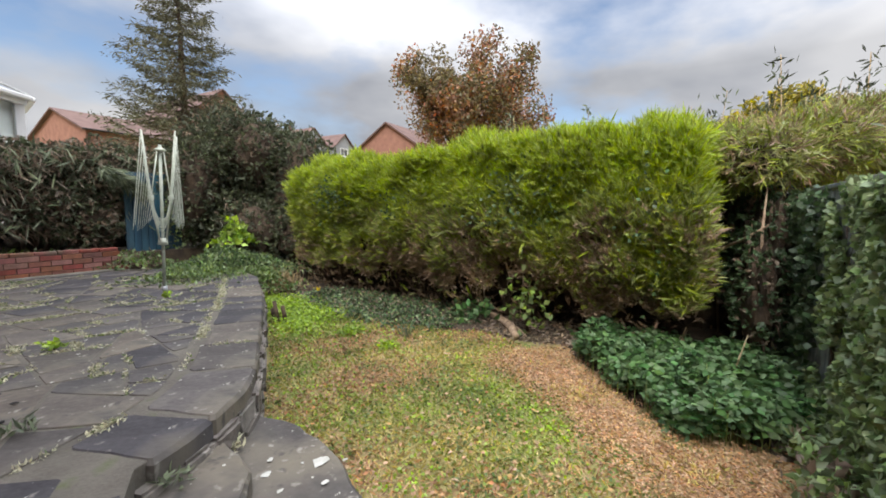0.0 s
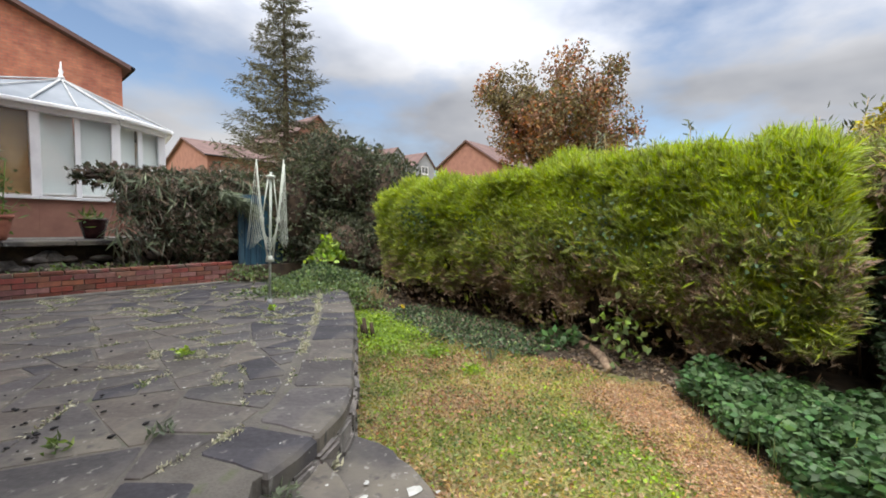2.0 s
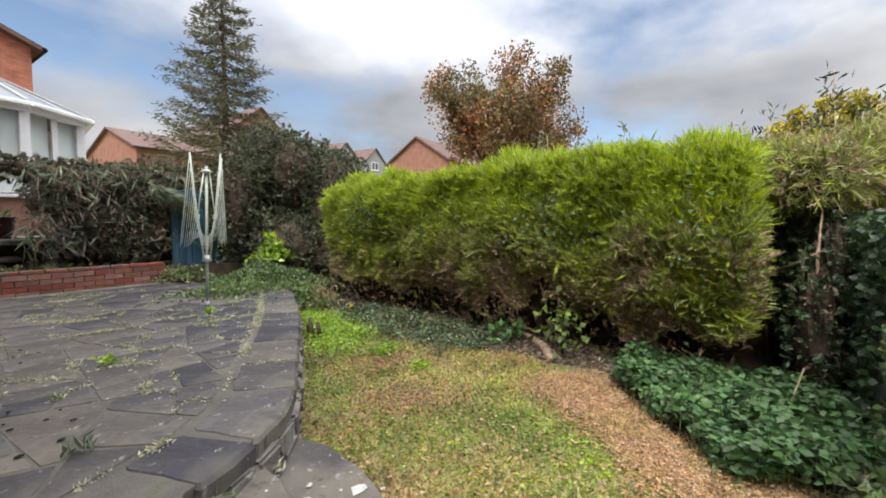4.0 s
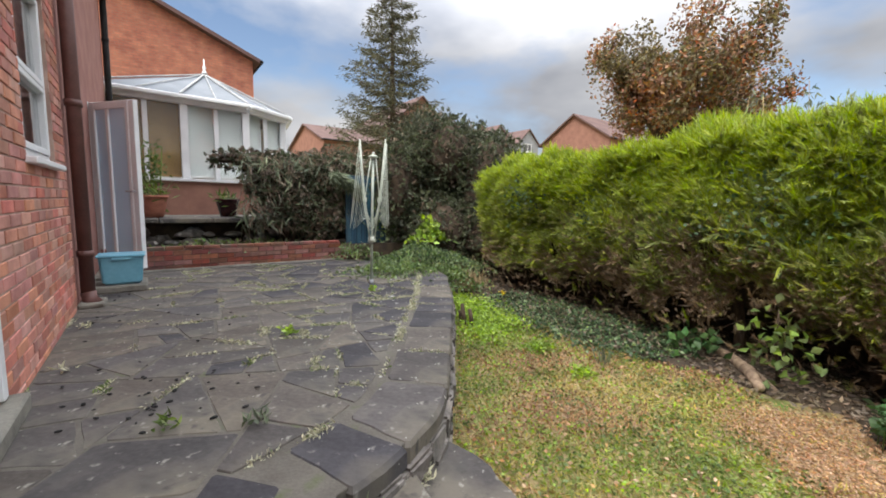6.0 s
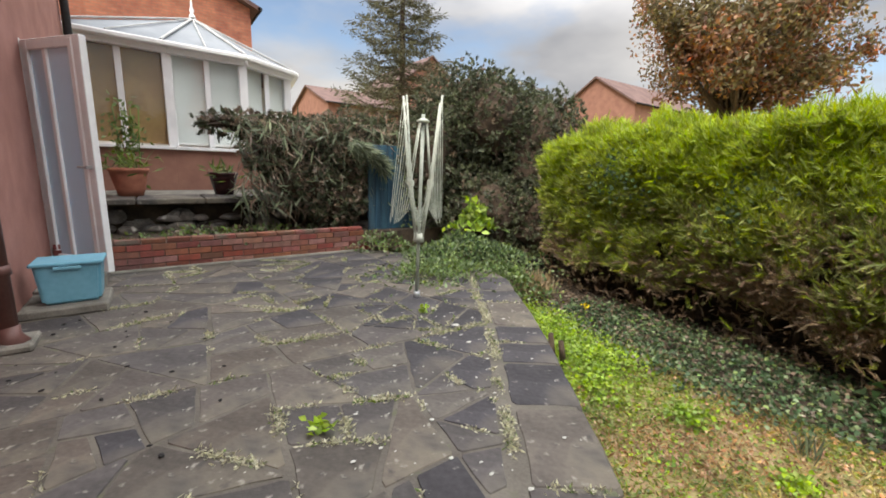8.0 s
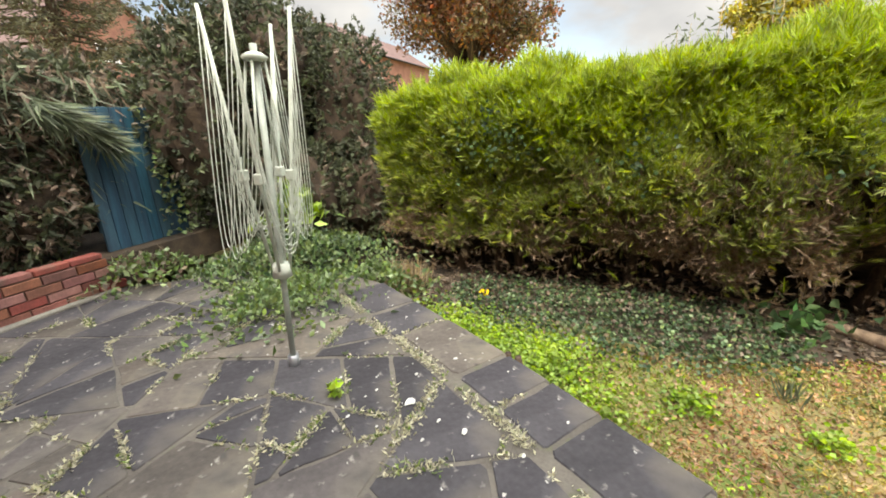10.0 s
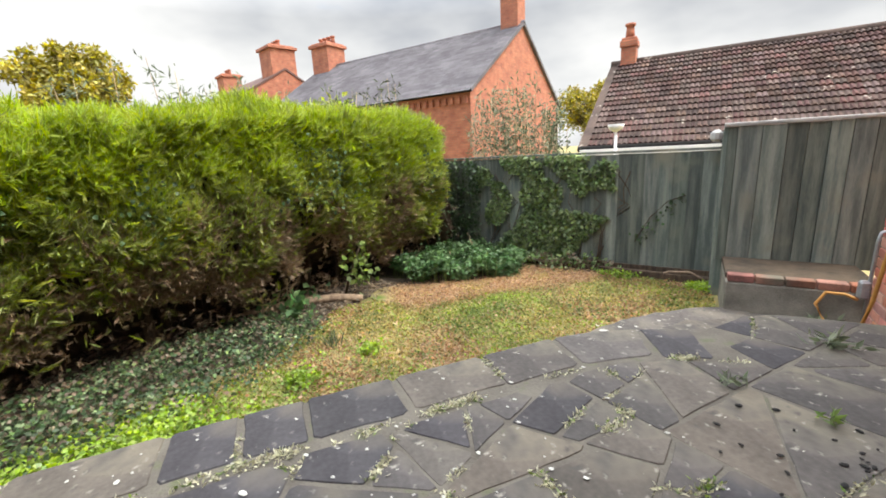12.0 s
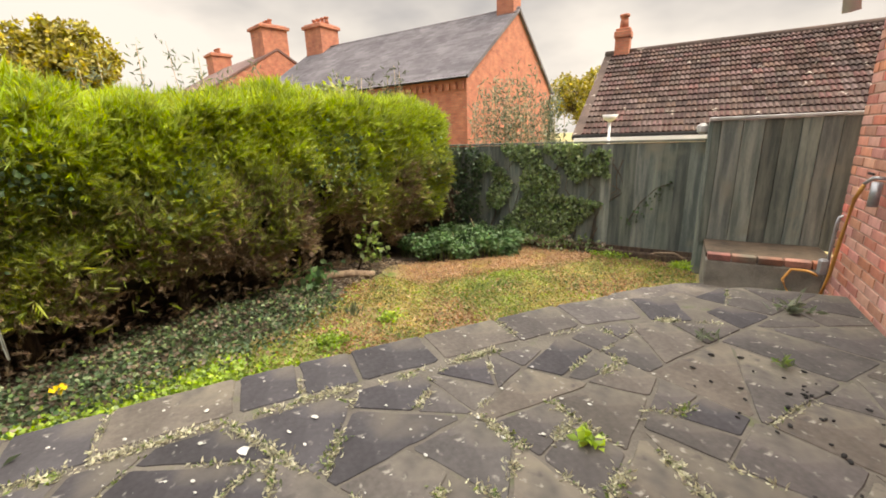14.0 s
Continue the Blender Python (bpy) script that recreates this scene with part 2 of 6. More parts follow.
TERRACOTTA = mat("terracotta", (0.42, 0.165, 0.10), (0.28, 0.10, 0.065), rough=0.8, scale=7, fine=50, bump=0.2)
GLAZE = mat("dark_red_glaze", (0.075, 0.022, 0.02), (0.03, 0.012, 0.012), rough=0.2, scale=6, fine=30, bump=0.05)
SLATE_ROOF = mat("slate_roof", (0.155, 0.145, 0.16), (0.10, 0.094, 0.105), rough=0.85, spec=0.15, scale=0.9, fine=9, bump=0.3, island=0.2)
TILE_ROOF = mat("brown_concrete_tile", (0.105, 0.068, 0.06), (0.058, 0.04, 0.037), rough=0.95, spec=0.1, scale=1.5, fine=16, bump=0.3, island=0.4, spots=[((0.34, 0.30, 0.26), 5, 0.67, 0.72)])
FAR_ROOF = mat("brown_roof_far", (0.15, 0.085, 0.075), (0.10, 0.06, 0.055), rough=0.9, scale=1.2, fine=8, bump=0.2)
BARK = mat("bark", (0.115, 0.08, 0.055), (0.05, 0.034, 0.025), rough=0.95, scale=9, fine=50, bump=0.9, stretch=(3, 3, 0.7))
PALE_WOOD = mat("weathered_log", (0.42, 0.31, 0.215), (0.22, 0.155, 0.11), rough=0.85, scale=6, fine=50, bump=0.6, stretch=(3, 3, 1))
DRY = mat("dry_stems", (0.40, 0.31, 0.19), (0.24, 0.18, 0.10), rough=0.9, scale=6, fine=40, bump=0.1, island=0.3)
HEDGE_NEW = leaf_mat("hedge_new_growth", (0.41, 0.51, 0.04), (0.27, 0.35, 0.028), island=0.38, trans=0.38)
HEDGE_MID = leaf_mat("hedge_green", (0.37, 0.43, 0.08), (0.22, 0.27, 0.052), island=0.45)
HEDGE_DARK = leaf_mat("hedge_deep_green", (0.33, 0.355, 0.10), (0.185, 0.21, 0.066), island=0.45)
HEDGE_BROWN = leaf_mat("hedge_dead_brown", (0.375, 0.27, 0.175), (0.22, 0.16, 0.107), island=0.4, trans=0.1)
IVY = leaf_mat("ivy_leaf", (0.1, 0.155, 0.075), (0.05, 0.085, 0.043), island=0.4, rough=0.4)
# pale tone raised to stand for stronger light on the fence ivy
IVY_PALE = leaf_mat("ivy_leaf_pale", (0.27, 0.36, 0.165), (0.14, 0.205, 0.09), island=0.45, rough=0.4)
NETTLE = leaf_mat("broad_leaf", (0.115, 0.205, 0.08), (0.055, 0.115, 0.045), island=0.35, rough=0.5)
WEED = leaf_mat("weed_leaf", (0.20, 0.27, 0.075), (0.10, 0.15, 0.045), island=0.4)
WEED_PALE = leaf_mat("weed_pale", (0.60, 0.58, 0.42), (0.41, 0.40, 0.27), island=0.35)
LIME = leaf_mat("lime_weed", (0.36, 0.50, 0.07), (0.20, 0.31, 0.045), island=0.3)
GRASS_DRY = leaf_mat("yellowed_grass", (0.52, 0.43, 0.16), (0.33, 0.28, 0.09), island=0.4)
GRASS_GREEN = leaf_mat("grass_blade", (0.30, 0.36, 0.08), (0.17, 0.23, 0.05), island=0.4)
SHRUB = leaf_mat("dark_shrub_leaf", (0.105, 0.122, 0.066), (0.05, 0.06, 0.036), island=0.5)
SHRUB_DRY = leaf_mat("shrub_dry_leaf", (0.27, 0.21, 0.155), (0.14, 0.11, 0.082), island=0.4)
CONIFER = leaf_mat("far_conifer_needle", (0.145, 0.14, 0.078), (0.07, 0.072, 0.042), island=0.4)
AUTUMN_OLIVE = leaf_mat("olive_brown_leaf", (0.22, 0.17, 0.075), (0.11, 0.095, 0.045), island=0.45)
AUTUMN = leaf_mat("autumn_leaf", (0.36, 0.175, 0.085), (0.19, 0.105, 0.052), island=0.5)
OLIVE = leaf_mat("olive_far_leaf", (0.115, 0.135, 0.045), (0.05, 0.06, 0.025), island=0.5)
YELLOW_TREE = leaf_mat("yellow_tree_leaf", (0.42, 0.36, 0.05), (0.24, 0.21, 0.035), island=0.4)
BUDDLEIA = leaf_mat("grey_green_leaf", (0.21, 0.245, 0.155), (0.11, 0.135, 0.085), island=0.4)
# dark stand-in for the shaded inside of hedge and shrubs
CORE = mat("shaded_core", (0.085, 0.06, 0.04), (0.035, 0.025, 0.018), rough=1.0, scale=10, fine=60, bump=0.9)
GLASS = glass_mat("window_glass")
# pale blue base colour stands for sky reflected in the door glass
DOOR_GLASS = bpy.data.materials.new("sky_tinted_door_glass")
DOOR_GLASS.use_nodes = True
nd = DOOR_GLASS.node_tree.nodes["Principled BSDF"]
nd.inputs["Base Color"].default_value = (0.60, 0.80, 0.95, 1)
nd.inputs["Roughness"].default_value = 0.1
nd.inputs["IOR"].default_value = 1.5
nd.inputs["Transmission Weight"].default_value = 0.15
BLIND = mat("cream_blind", (0.84, 0.84, 0.81), (0.76, 0.76, 0.73), rough=0.8, scale=2, fine=20, bump=0.03)
INNER = mat("inner_room", (0.44, 0.27, 0.12), (0.28, 0.165, 0.075), rough=0.8, scale=2, fine=12, bump=0.1)
ROOM = mat("dim_room", (0.16, 0.165, 0.17), (0.08, 0.08, 0.085), rough=0.9, scale=1.5, fine=10, bump=0.0)
BLACK_BITS = mat("black_droppings", (0.022, 0.02, 0.02), (0.01, 0.01, 0.01), rough=0.9, scale=9, fine=60, bump=0.3)
WHITE_BITS = mat("white_lichen", (0.60, 0.60, 0.56), (0.42, 0.42, 0.38), rough=0.9, scale=12, fine=80, bump=0.3)
HOSE = mat("orange_hose", (0.50, 0.25, 0.055), (0.36, 0.16, 0.04), rough=0.45, scale=9, fine=50, bump=0.05)
LEAD = mat("grey_board", (0.44, 0.45, 0.45), (0.30, 0.31, 0.31), rough=0.6, scale=5, fine=40, bump=0.15)


# helpers for meshes
def mesh_of(name, verts, faces, material, smooth=False):
    me = bpy.data.meshes.new(name)
    me.from_pydata([tuple(v) for v in verts], [], [tuple(int(i) for i in f) for f in faces])
    me.materials.append(material)
    if smooth:
        me.shade_smooth()
    me.update()
    return me


def put(name, me, parent=None, label=""):
    ob = new(name, me)
    if parent is not None:
        ob.parent = parent
    if label:
        ob["label"] = label
    return ob


def part(name, bm, material, parent, label=""):
    me = bpy.data.meshes.new(name)
    bm.to_mesh(me)
    bm.free()
    me.materials.append(material)
    return put(name, me, parent, label)


def thing(name, label, category, group="", kind=""):
    return tagged(new(name), label, category, group, kind)


def boxes(*specs, bevel=0.004):
    """Boxes given as (x0, x1, y0, y1, z0, z1), in one bmesh, with bevelled edges."""
    bm = bmesh.new()
    for x0, x1, y0, y1, z0, z1 in specs:
        r = bmesh.ops.create_cube(bm, size=1.0, matrix=Matrix.Translation(((x0 + x1) / 2, (y0 + y1) / 2, (z0 + z1) / 2)) @ Matrix.Diagonal((x1 - x0, y1 - y0, z1 - z0, 1)))
    if bevel:
        bmesh.ops.bevel(bm, geom=bm.edges[:], offset=bevel, segments=1, affect="EDGES", clamp_overlap=True)
    return bm


def beam(a, b, w, h, bevel=0.003):
    """A bar from a to b, w wide and h high."""
    a, b = Vector(a), Vector(b)
    bm = boxes((-(b - a).length / 2, (b - a).length / 2, -w / 2, w / 2, -h / 2, h / 2), bevel=bevel)
    q = (b - a).to_track_quat("X", "Z")
    bm.transform(Matrix.Translation((a + b) / 2) @ q.to_matrix().to_4x4())
    return bm


def tube_data(points, radii, sides=8):
    pts = [Vector(p) for p in points]
    V, F = [], []
    for i, p in enumerate(pts):
        d = (pts[min(i + 1, len(pts) - 1)] - pts[max(i - 1, 0)]).normalized()
        u = d.cross(Vector((0, 0, 1)) if abs(d.z) < 0.9 else Vector((1, 0, 0))).normalized()
        w = d.cross(u)
        r = radii[i] if isinstance(radii, (list, tuple)) else radii
        for k in range(sides):
            a = 2 * math.pi * k / sides
            V.append(p + (u * math.cos(a) + w * math.sin(a)) * r)
    for i in range(len(pts) - 1):
        for k in range(sides):
            k2 = (k + 1) % sides
            F.append((i * sides + k, i * sides + k2, (i + 1) * sides + k2, (i + 1) * sides + k))
    F.append(tuple(range(sides))[::-1])
    F.append(tuple((len(pts) - 1) * sides + k for k in range(sides)))
    return V, F


def tubes(name, runs, material, sides=6):
    V, F = [], []
    for pts, rad in runs:
        v, f = tube_data(pts, rad, sides)
        o = len(V)
        V += v
        F += [tuple(i + o for i in q) for q in f]
    return mesh_of(name, V, F, material, True)


def lathe(profile, sides=28):
    """A turned shape from (radius, height) pairs."""
    bm = bmesh.new()
    rings = [[bm.verts.new((r * math.cos(2 * math.pi * k / sides), r * math.sin(2 * math.pi * k / sides), z)) for k in range(sides)] for r, z in profile]
    for a, b in zip(rings, rings[1:]):
        for k in range(sides):
            bm.faces.new((a[k], a[(k + 1) % sides], b[(k + 1) % sides], b[k])).smooth = True
    bm.faces.new(rings[0][::-1])
    return bm


def unit(a):
    return a / np.maximum(np.linalg.norm(a, axis=1, keepdims=True), 1e-9)


def leaves(name, P, D, L, W, material, fold=0.25, wide=0.45):
    """Folded leaves: base points P, directions D, lengths L and widths W."""
    n = len(P)
    D = unit(D)
    S = unit(np.cross(D, np.random.normal(size=(n, 3))))
    N = np.cross(D, S)
    L, W = np.broadcast_to(L, n)[:, None], np.broadcast_to(W, n)[:, None]
    mid = P + D * L * wide + N * W * fold
    V = np.stack([P, mid + S * W / 2, P + D * L, mid - S * W / 2], 1).reshape(-1, 3)
    me = bpy.data.meshes.new(name)
    me.vertices.add(4 * n)
    me.vertices.foreach_set("co", V.astype(np.float32).ravel())
    i = np.arange(n)[:, None] * 4
    idx = np.concatenate([i, i + 1, i + 2, i, i + 2, i + 3], 1).reshape(-1)
    me.loops.add(6 * n)
    me.loops.foreach_set("vertex_index", idx.astype(np.int32))
    me.polygons.add(2 * n)
    me.polygons.foreach_set("loop_start", (np.arange(2 * n) * 3).astype(np.int32))
    me.update(calc_edges=True)
    me.materials.append(material)
    return me


def sprays(P, D, size, side=2):
    """Flat feathery sprays: one shaft with side shoots. Gives base points, directions and lengths of blades."""
    n = len(P)
    D = unit(D)
    S = unit(np.cross(D, np.random.normal(size=(n, 3))))
    size = np.broadcast_to(size, n)[:, None]
    ps, ds, ls = [P], [D], [size[:, 0]]
    for k in range(side):
        for sgn in (1, -1):
            ps.append(P + D * size * (0.18 + 0.3 * k))
            ds.append(D * 0.75 + sgn * S * 0.62)
            ls.append(size[:, 0] * (0.62 - 0.14 * k))
    return np.concatenate(ps), np.concatenate(ds), np.concatenate(ls)


def plumes(P, D, size, pairs=4):
    """Narrow feathery plumes: a shaft with short side shoots that lie close to it."""
    n = len(P)
    D = unit(D)
    S = unit(np.cross(D, np.random.normal(size=(n, 3))))
    size = np.broadcast_to(size, n)[:, None]
    ps, ds, ls = [P], [D], [size[:, 0]]
    for k in range(pairs):
        for sgn in (1, -1):
            ps.append(P + D * size * (0.10 + 0.6 * k / pairs))
            ds.append(D * 0.85 + sgn * S * 0.5)
            ls.append(size[:, 0] * (0.40 - 0.04 * k))
    return np.concatenate(ps), np.concatenate(ds), np.concatenate(ls)


def in_poly(x, y, poly):
    inside = np.zeros(np.shape(x), bool)
    for (x0, y0), (x1, y1) in zip(poly, poly[1:] + poly[:1]):
        c = ((y0 > y) != (y1 > y)) & (x < (x1 - x0) * (y - y0) / (y1 - y0 + 1e-12) + x0)
        inside ^= c
    return inside


def scatter(poly, n):
    p = np.array(poly)
    lo, hi = p.min(0), p.max(0)
    out = np.zeros((0, 2))
    while len(out) < n:
        q = lo + np.random.random((n * 2, 2)) * (hi - lo)
        out = np.concatenate([out, q[in_poly(q[:, 0], q[:, 1], poly)]])
    return out[:n]


def wobble(p, scale, seed=0.0):
    return np.array([noise.noise(Vector((float(a[0]) * scale + seed, float(a[1]) * scale - seed, float(a[2] if len(a) > 2 else 0) * scale))) for a in p])


def slab(poly, z0, z1, chamfer=0.008, rough=0.0):
    """A flat stone with a chamfered top."""
    bm = bmesh.new()
    c = Vector((sum(p[0] for p in poly) / len(poly), sum(p[1] for p in poly) / len(poly)))
    low = [bm.verts.new((x, y, z0)) for x, y in poly]
    mid = [bm.verts.new((x, y, z1 - chamfer)) for x, y in poly]
    top = []
    for x, y in poly:
        d = Vector((x, y)) - c
        d = d * (1 - chamfer / max(d.length, 0.02))
        top.append(bm.verts.new((c.x + d.x, c.y + d.y, z1 + random.uniform(-rough, rough))))
    n = len(poly)
    for a, b in ((low, mid), (mid, top)):
        for k in range(n):
            bm.faces.new((a[k], a[(k + 1) % n], b[(k + 1) % n], b[k]))
    bm.faces.new(top)
    bm.normal_update()
    return bm


def clip_poly(poly, px, py, nx, ny):
    """Keep the side of the line through (px, py) against the normal."""
    out = []
    for (x0, y0), (x1, y1) in zip(poly, poly[1:] + poly[:1]):
        a, b = (x0 - px) * nx + (y0 - py) * ny, (x1 - px) * nx + (y1 - py) * ny
        if a <= 0:
            out.append((x0, y0))
        if (a < 0 < b) or (b < 0 < a):
            t = a / (a - b)
            out.append((x0 + (x1 - x0) * t, y0 + (y1 - y0) * t))
    return out


# ground: one sheet to the horizon
LAWN = -0.36
EDGE = [(4.02, 4.72), (3.72, 4.27), (3.52, 3.96), (3.32, 3.64), (3.03, 3.24), (2.66, 2.76), (2.36, 2.36), (2.13, 2.07), (1.95, 1.82), (1.75, 1.60), (1.52, 1.44), (1.28, 1.33), (1.08, 1.26)]
SW = [(0.95, 1.05), (0.84, 0.86), (0.6, 0.73), (0.0, 0.68)]
PATIO = EDGE + SW + [(0.0, 6.86), (3.35, 6.86), (4.3, 5.6)]
bm = bmesh.new()
bmesh.ops.create_grid(bm, x_segments=60, y_segments=60, size=14)
for v in bm.verts:
    v.co.x += 6
    v.co.z = LAWN + 0.02 * noise.noise(Vector((v.co.x * 1.3, v.co.y * 1.3, 0))) - 0.004
outer = [e for e in bm.edges if e.is_boundary]
g = bmesh.ops.extrude_edge_only(bm, edges=outer)
for v in [e for e in g["geom"] if isinstance(e, bmesh.types.BMVert)]:
    d = Vector((v.co.x - 6, v.co.y))
    d = d.normalized() * 900
    v.co = (d.x + 6, d.y, LAWN - 0.3)
tagged(part("ground", bm, LAWN_SOIL, None), "yellowing lawn and earth reaching to the horizon", "ground", kind="structure")

# wood chip path and dark bed under the hedge
PATH_POLY = [(3.60, 1.0), (3.95, 0.88), (4.25, 0.52), (3.6, 0.02), (3.0, -0.43), (3.05, -0.95), (1.95, -1.0), (2.2, -0.55), (2.6, -0.12), (3.2, 0.3)]
BED_POLY = [(4.35, 4.9), (4.2, 4.1), (4.3, 3.0), (4.15, 2.1), (4.3, 1.2), (4.3, 0.55), (3.5, 0.0), (3.1, -0.9), (3.2, -1.2), (7.5, -1.3), (7.5, 6.6), (4.6, 6.5)]


def sheet(name, poly, z, material, label, category, lift=0.02):
    bm = bmesh.new()
    p = np.array(poly)
    lo, hi = p.min(0), p.max(0)
    step, cells = 0.12, {}
    for i in range(int((hi[0] - lo[0]) / step) + 1):
        for j in range(int((hi[1] - lo[1]) / step) + 1):
            cx, cy = lo[0] + (i + 0.5) * step, lo[1] + (j + 0.5) * step
            cx += 0.25 * noise.noise(Vector((cx * 1.7, cy * 1.7, 3)))
            if not in_poly(np.array([cx]), np.array([cy]), poly)[0]:
                continue
            q = []
            for a, b in ((0, 0), (1, 0), (1, 1), (0, 1)):
                k = (i + a, j + b)
                if k not in cells:
                    x, y = lo[0] + k[0] * step, lo[1] + k[1] * step
                    cells[k] = bm.verts.new((x + random.uniform(-0.03, 0.03), y + random.uniform(-0.03, 0.03), z + lift * noise.noise(Vector((x * 2, y * 2, 1)))))
                q.append(cells[k])
            bm.faces.new(q)
    for v in bm.verts:
        if v.is_boundary:
            v.co.z -= 0.07
    for f in bm.faces:
        f.smooth = True
    return tagged(part(name, bm, material, None), label, category, kind="structure")


sheet("path", PATH_POLY, LAWN + 0.026, MULCH, "worn path of pale orange wood chippings across the lawn", "path")
sheet("soil_bed", BED_POLY, LAWN + 0.03, SOIL, "dark bare soil under the clipped hedge", "soil bed")

# raised patio: mortar body, edge rocks, steps
bm = slab(PATIO[:], LAWN - 0.05, -0.0025, chamfer=0.004)
patio = tagged(part("patio", bm, MORTAR, None), "raised crazy-paved patio of dark irregular stone with weedy joints", "patio", kind="structure")


def terrace(name, poly, z, label, category):
    bm = slab(poly, LAWN - 0.05, z, chamfer=0.022, rough=0.007)
    bmesh.ops.triangulate(bm, faces=[f for f in bm.faces if len(f.verts) > 4])
    return tagged(part(name, bm, SLATE, None), label, category, kind="structure")


def rough_outline(poly, step=0.09, amount=0.014):
    out = []
    for (xa, ya), (xb, yb) in zip(poly, poly[1:] + poly[:1]):
        k = max(1, int(math.hypot(xb - xa, yb - ya) / step))
        for q in range(k):
            out.append((xa + (xb - xa) * q / k + random.uniform(-amount, amount), ya + (yb - ya) * q / k + random.uniform(-amount, amount)))
    return out


random.seed(4)
UPPER = [(0.96, 1.05), (1.04, 1.17), (1.09, 1.24), (1.30, 1.32), (1.50, 1.42), (1.48, 1.28), (1.41, 1.08), (1.31, 0.95), (1.16, 0.75), (0.9, 0.62), (0.62, 0.60), (0.62, 0.72), (0.85, 0.85)]
LOWER = [(1.50, 1.44), (1.62, 1.50), (1.75, 1.60), (1.84, 1.62), (1.89, 1.45), (1.88, 1.25), (1.77, 0.88), (1.64, 0.68), (1.42, 0.42), (1.15, 0.16), (0.92, 0.04), (0.0, 0.02), (0.0, 0.66), (0.60, 0.70), (0.61, 0.58), (0.92, 0.60), (1.18, 0.73), (1.33, 0.93), (1.43, 1.07), (1.50, 1.28)]
terrace("upper_step", rough_outline(UPPER), -0.125, "grey stone slab step below the patio with a rough pale front", "step")
terrace("lower_step", rough_outline(LOWER), -0.235, "rounded dark stone lower step spotted with white lichen", "step")

# house: brick wall with window and door openings
house = tagged(new("wall_house"), "red brick house wall beside the patio", "wall", kind="structure")
HOLES = [(1.69, 2.60, 0.10, 2.12), (3.46, 4.42, 1.27, 2.52), (6.95, 7.85, 0.10, 2.22)]


def wall_with_holes(name, y0, y1, z0, z1, x0, x1, holes, material, parent):
    ys = sorted({y0, y1, *[h[0] for h in holes if y0 < h[0] < y1], *[h[1] for h in holes if y0 < h[1] < y1]})
    bm = bmesh.new()
    spec = []
    for a, b in zip(ys, ys[1:]):
        cuts = [h for h in holes if h[0] <= a and h[1] >= b]
        z = z0
        for h in sorted(cuts, key=lambda h: h[2]):
            spec.append((x0, x1, a, b, z, h[2]))
            z = h[3]
        spec.append((x0, x1, a, b, z, z1))
    return part(name, boxes(*spec, bevel=0), material, parent)


wall_with_holes("wall_core", 0.174, 4.86, LAWN - 0.1, 4.7, -0.28, -0.006, HOLES, BRICK_MORTAR, house)
wall_with_holes("rear_wall", 4.86, 9.9, LAWN - 0.1, 4.7, -0.28, 0.0, HOLES, RENDER_PINK, house)
part("end_wall", boxes((-6.0, -0.28, 0.17, 0.4, LAWN - 0.1, 4.7), bevel=0), FAR_BRICK, house)
part("far_end_wall", boxes((-6.0, -0.28, 9.7, 9.9, LAWN - 0.1, 4.7), bevel=0), FAR_BRICK, house)
part("house_roof", boxes((-6.4, 0.35, -0.1, 10.2, 4.7, 4.85)), FAR_ROOF, house)
part("inner_wall", boxes((-3.2, -3.1, 0.4, 9.7, LAWN, 4.7), bevel=0), ROOM, house)
part("inner_floor", boxes((-3.1, -0.28, 0.4, 9.7, 0.02, 0.09), bevel=0), ROOM, house)


def course_bricks(y0, y1, z0, z1, holes, L=0.215, H=0.065, gap=0.010):
    out = []
    k = 0
    z = z0
    while z < z1:
        y = y0 - (0.1125 if k % 2 else 0.0)
        while y < y1:
            a, b = max(y, y0), min(y + L, y1)
            for h in holes:
                if z + H > h[2] + 0.005 and z < h[3] - 0.005:
                    if a < h[0] < b:
                        b = h[0] + 0.006
                    if a < h[1] < b:
                        a = h[1] + 0.004
                    if a >= h[0] - 1e-6 and b <= h[1] + 0.005:
                        b = a
            if b - a > 0.012:
                out.append((a, b - (0.0 if b == y1 else gap), z))
            y += L + gap
        z += H + gap
        k += 1
    return out


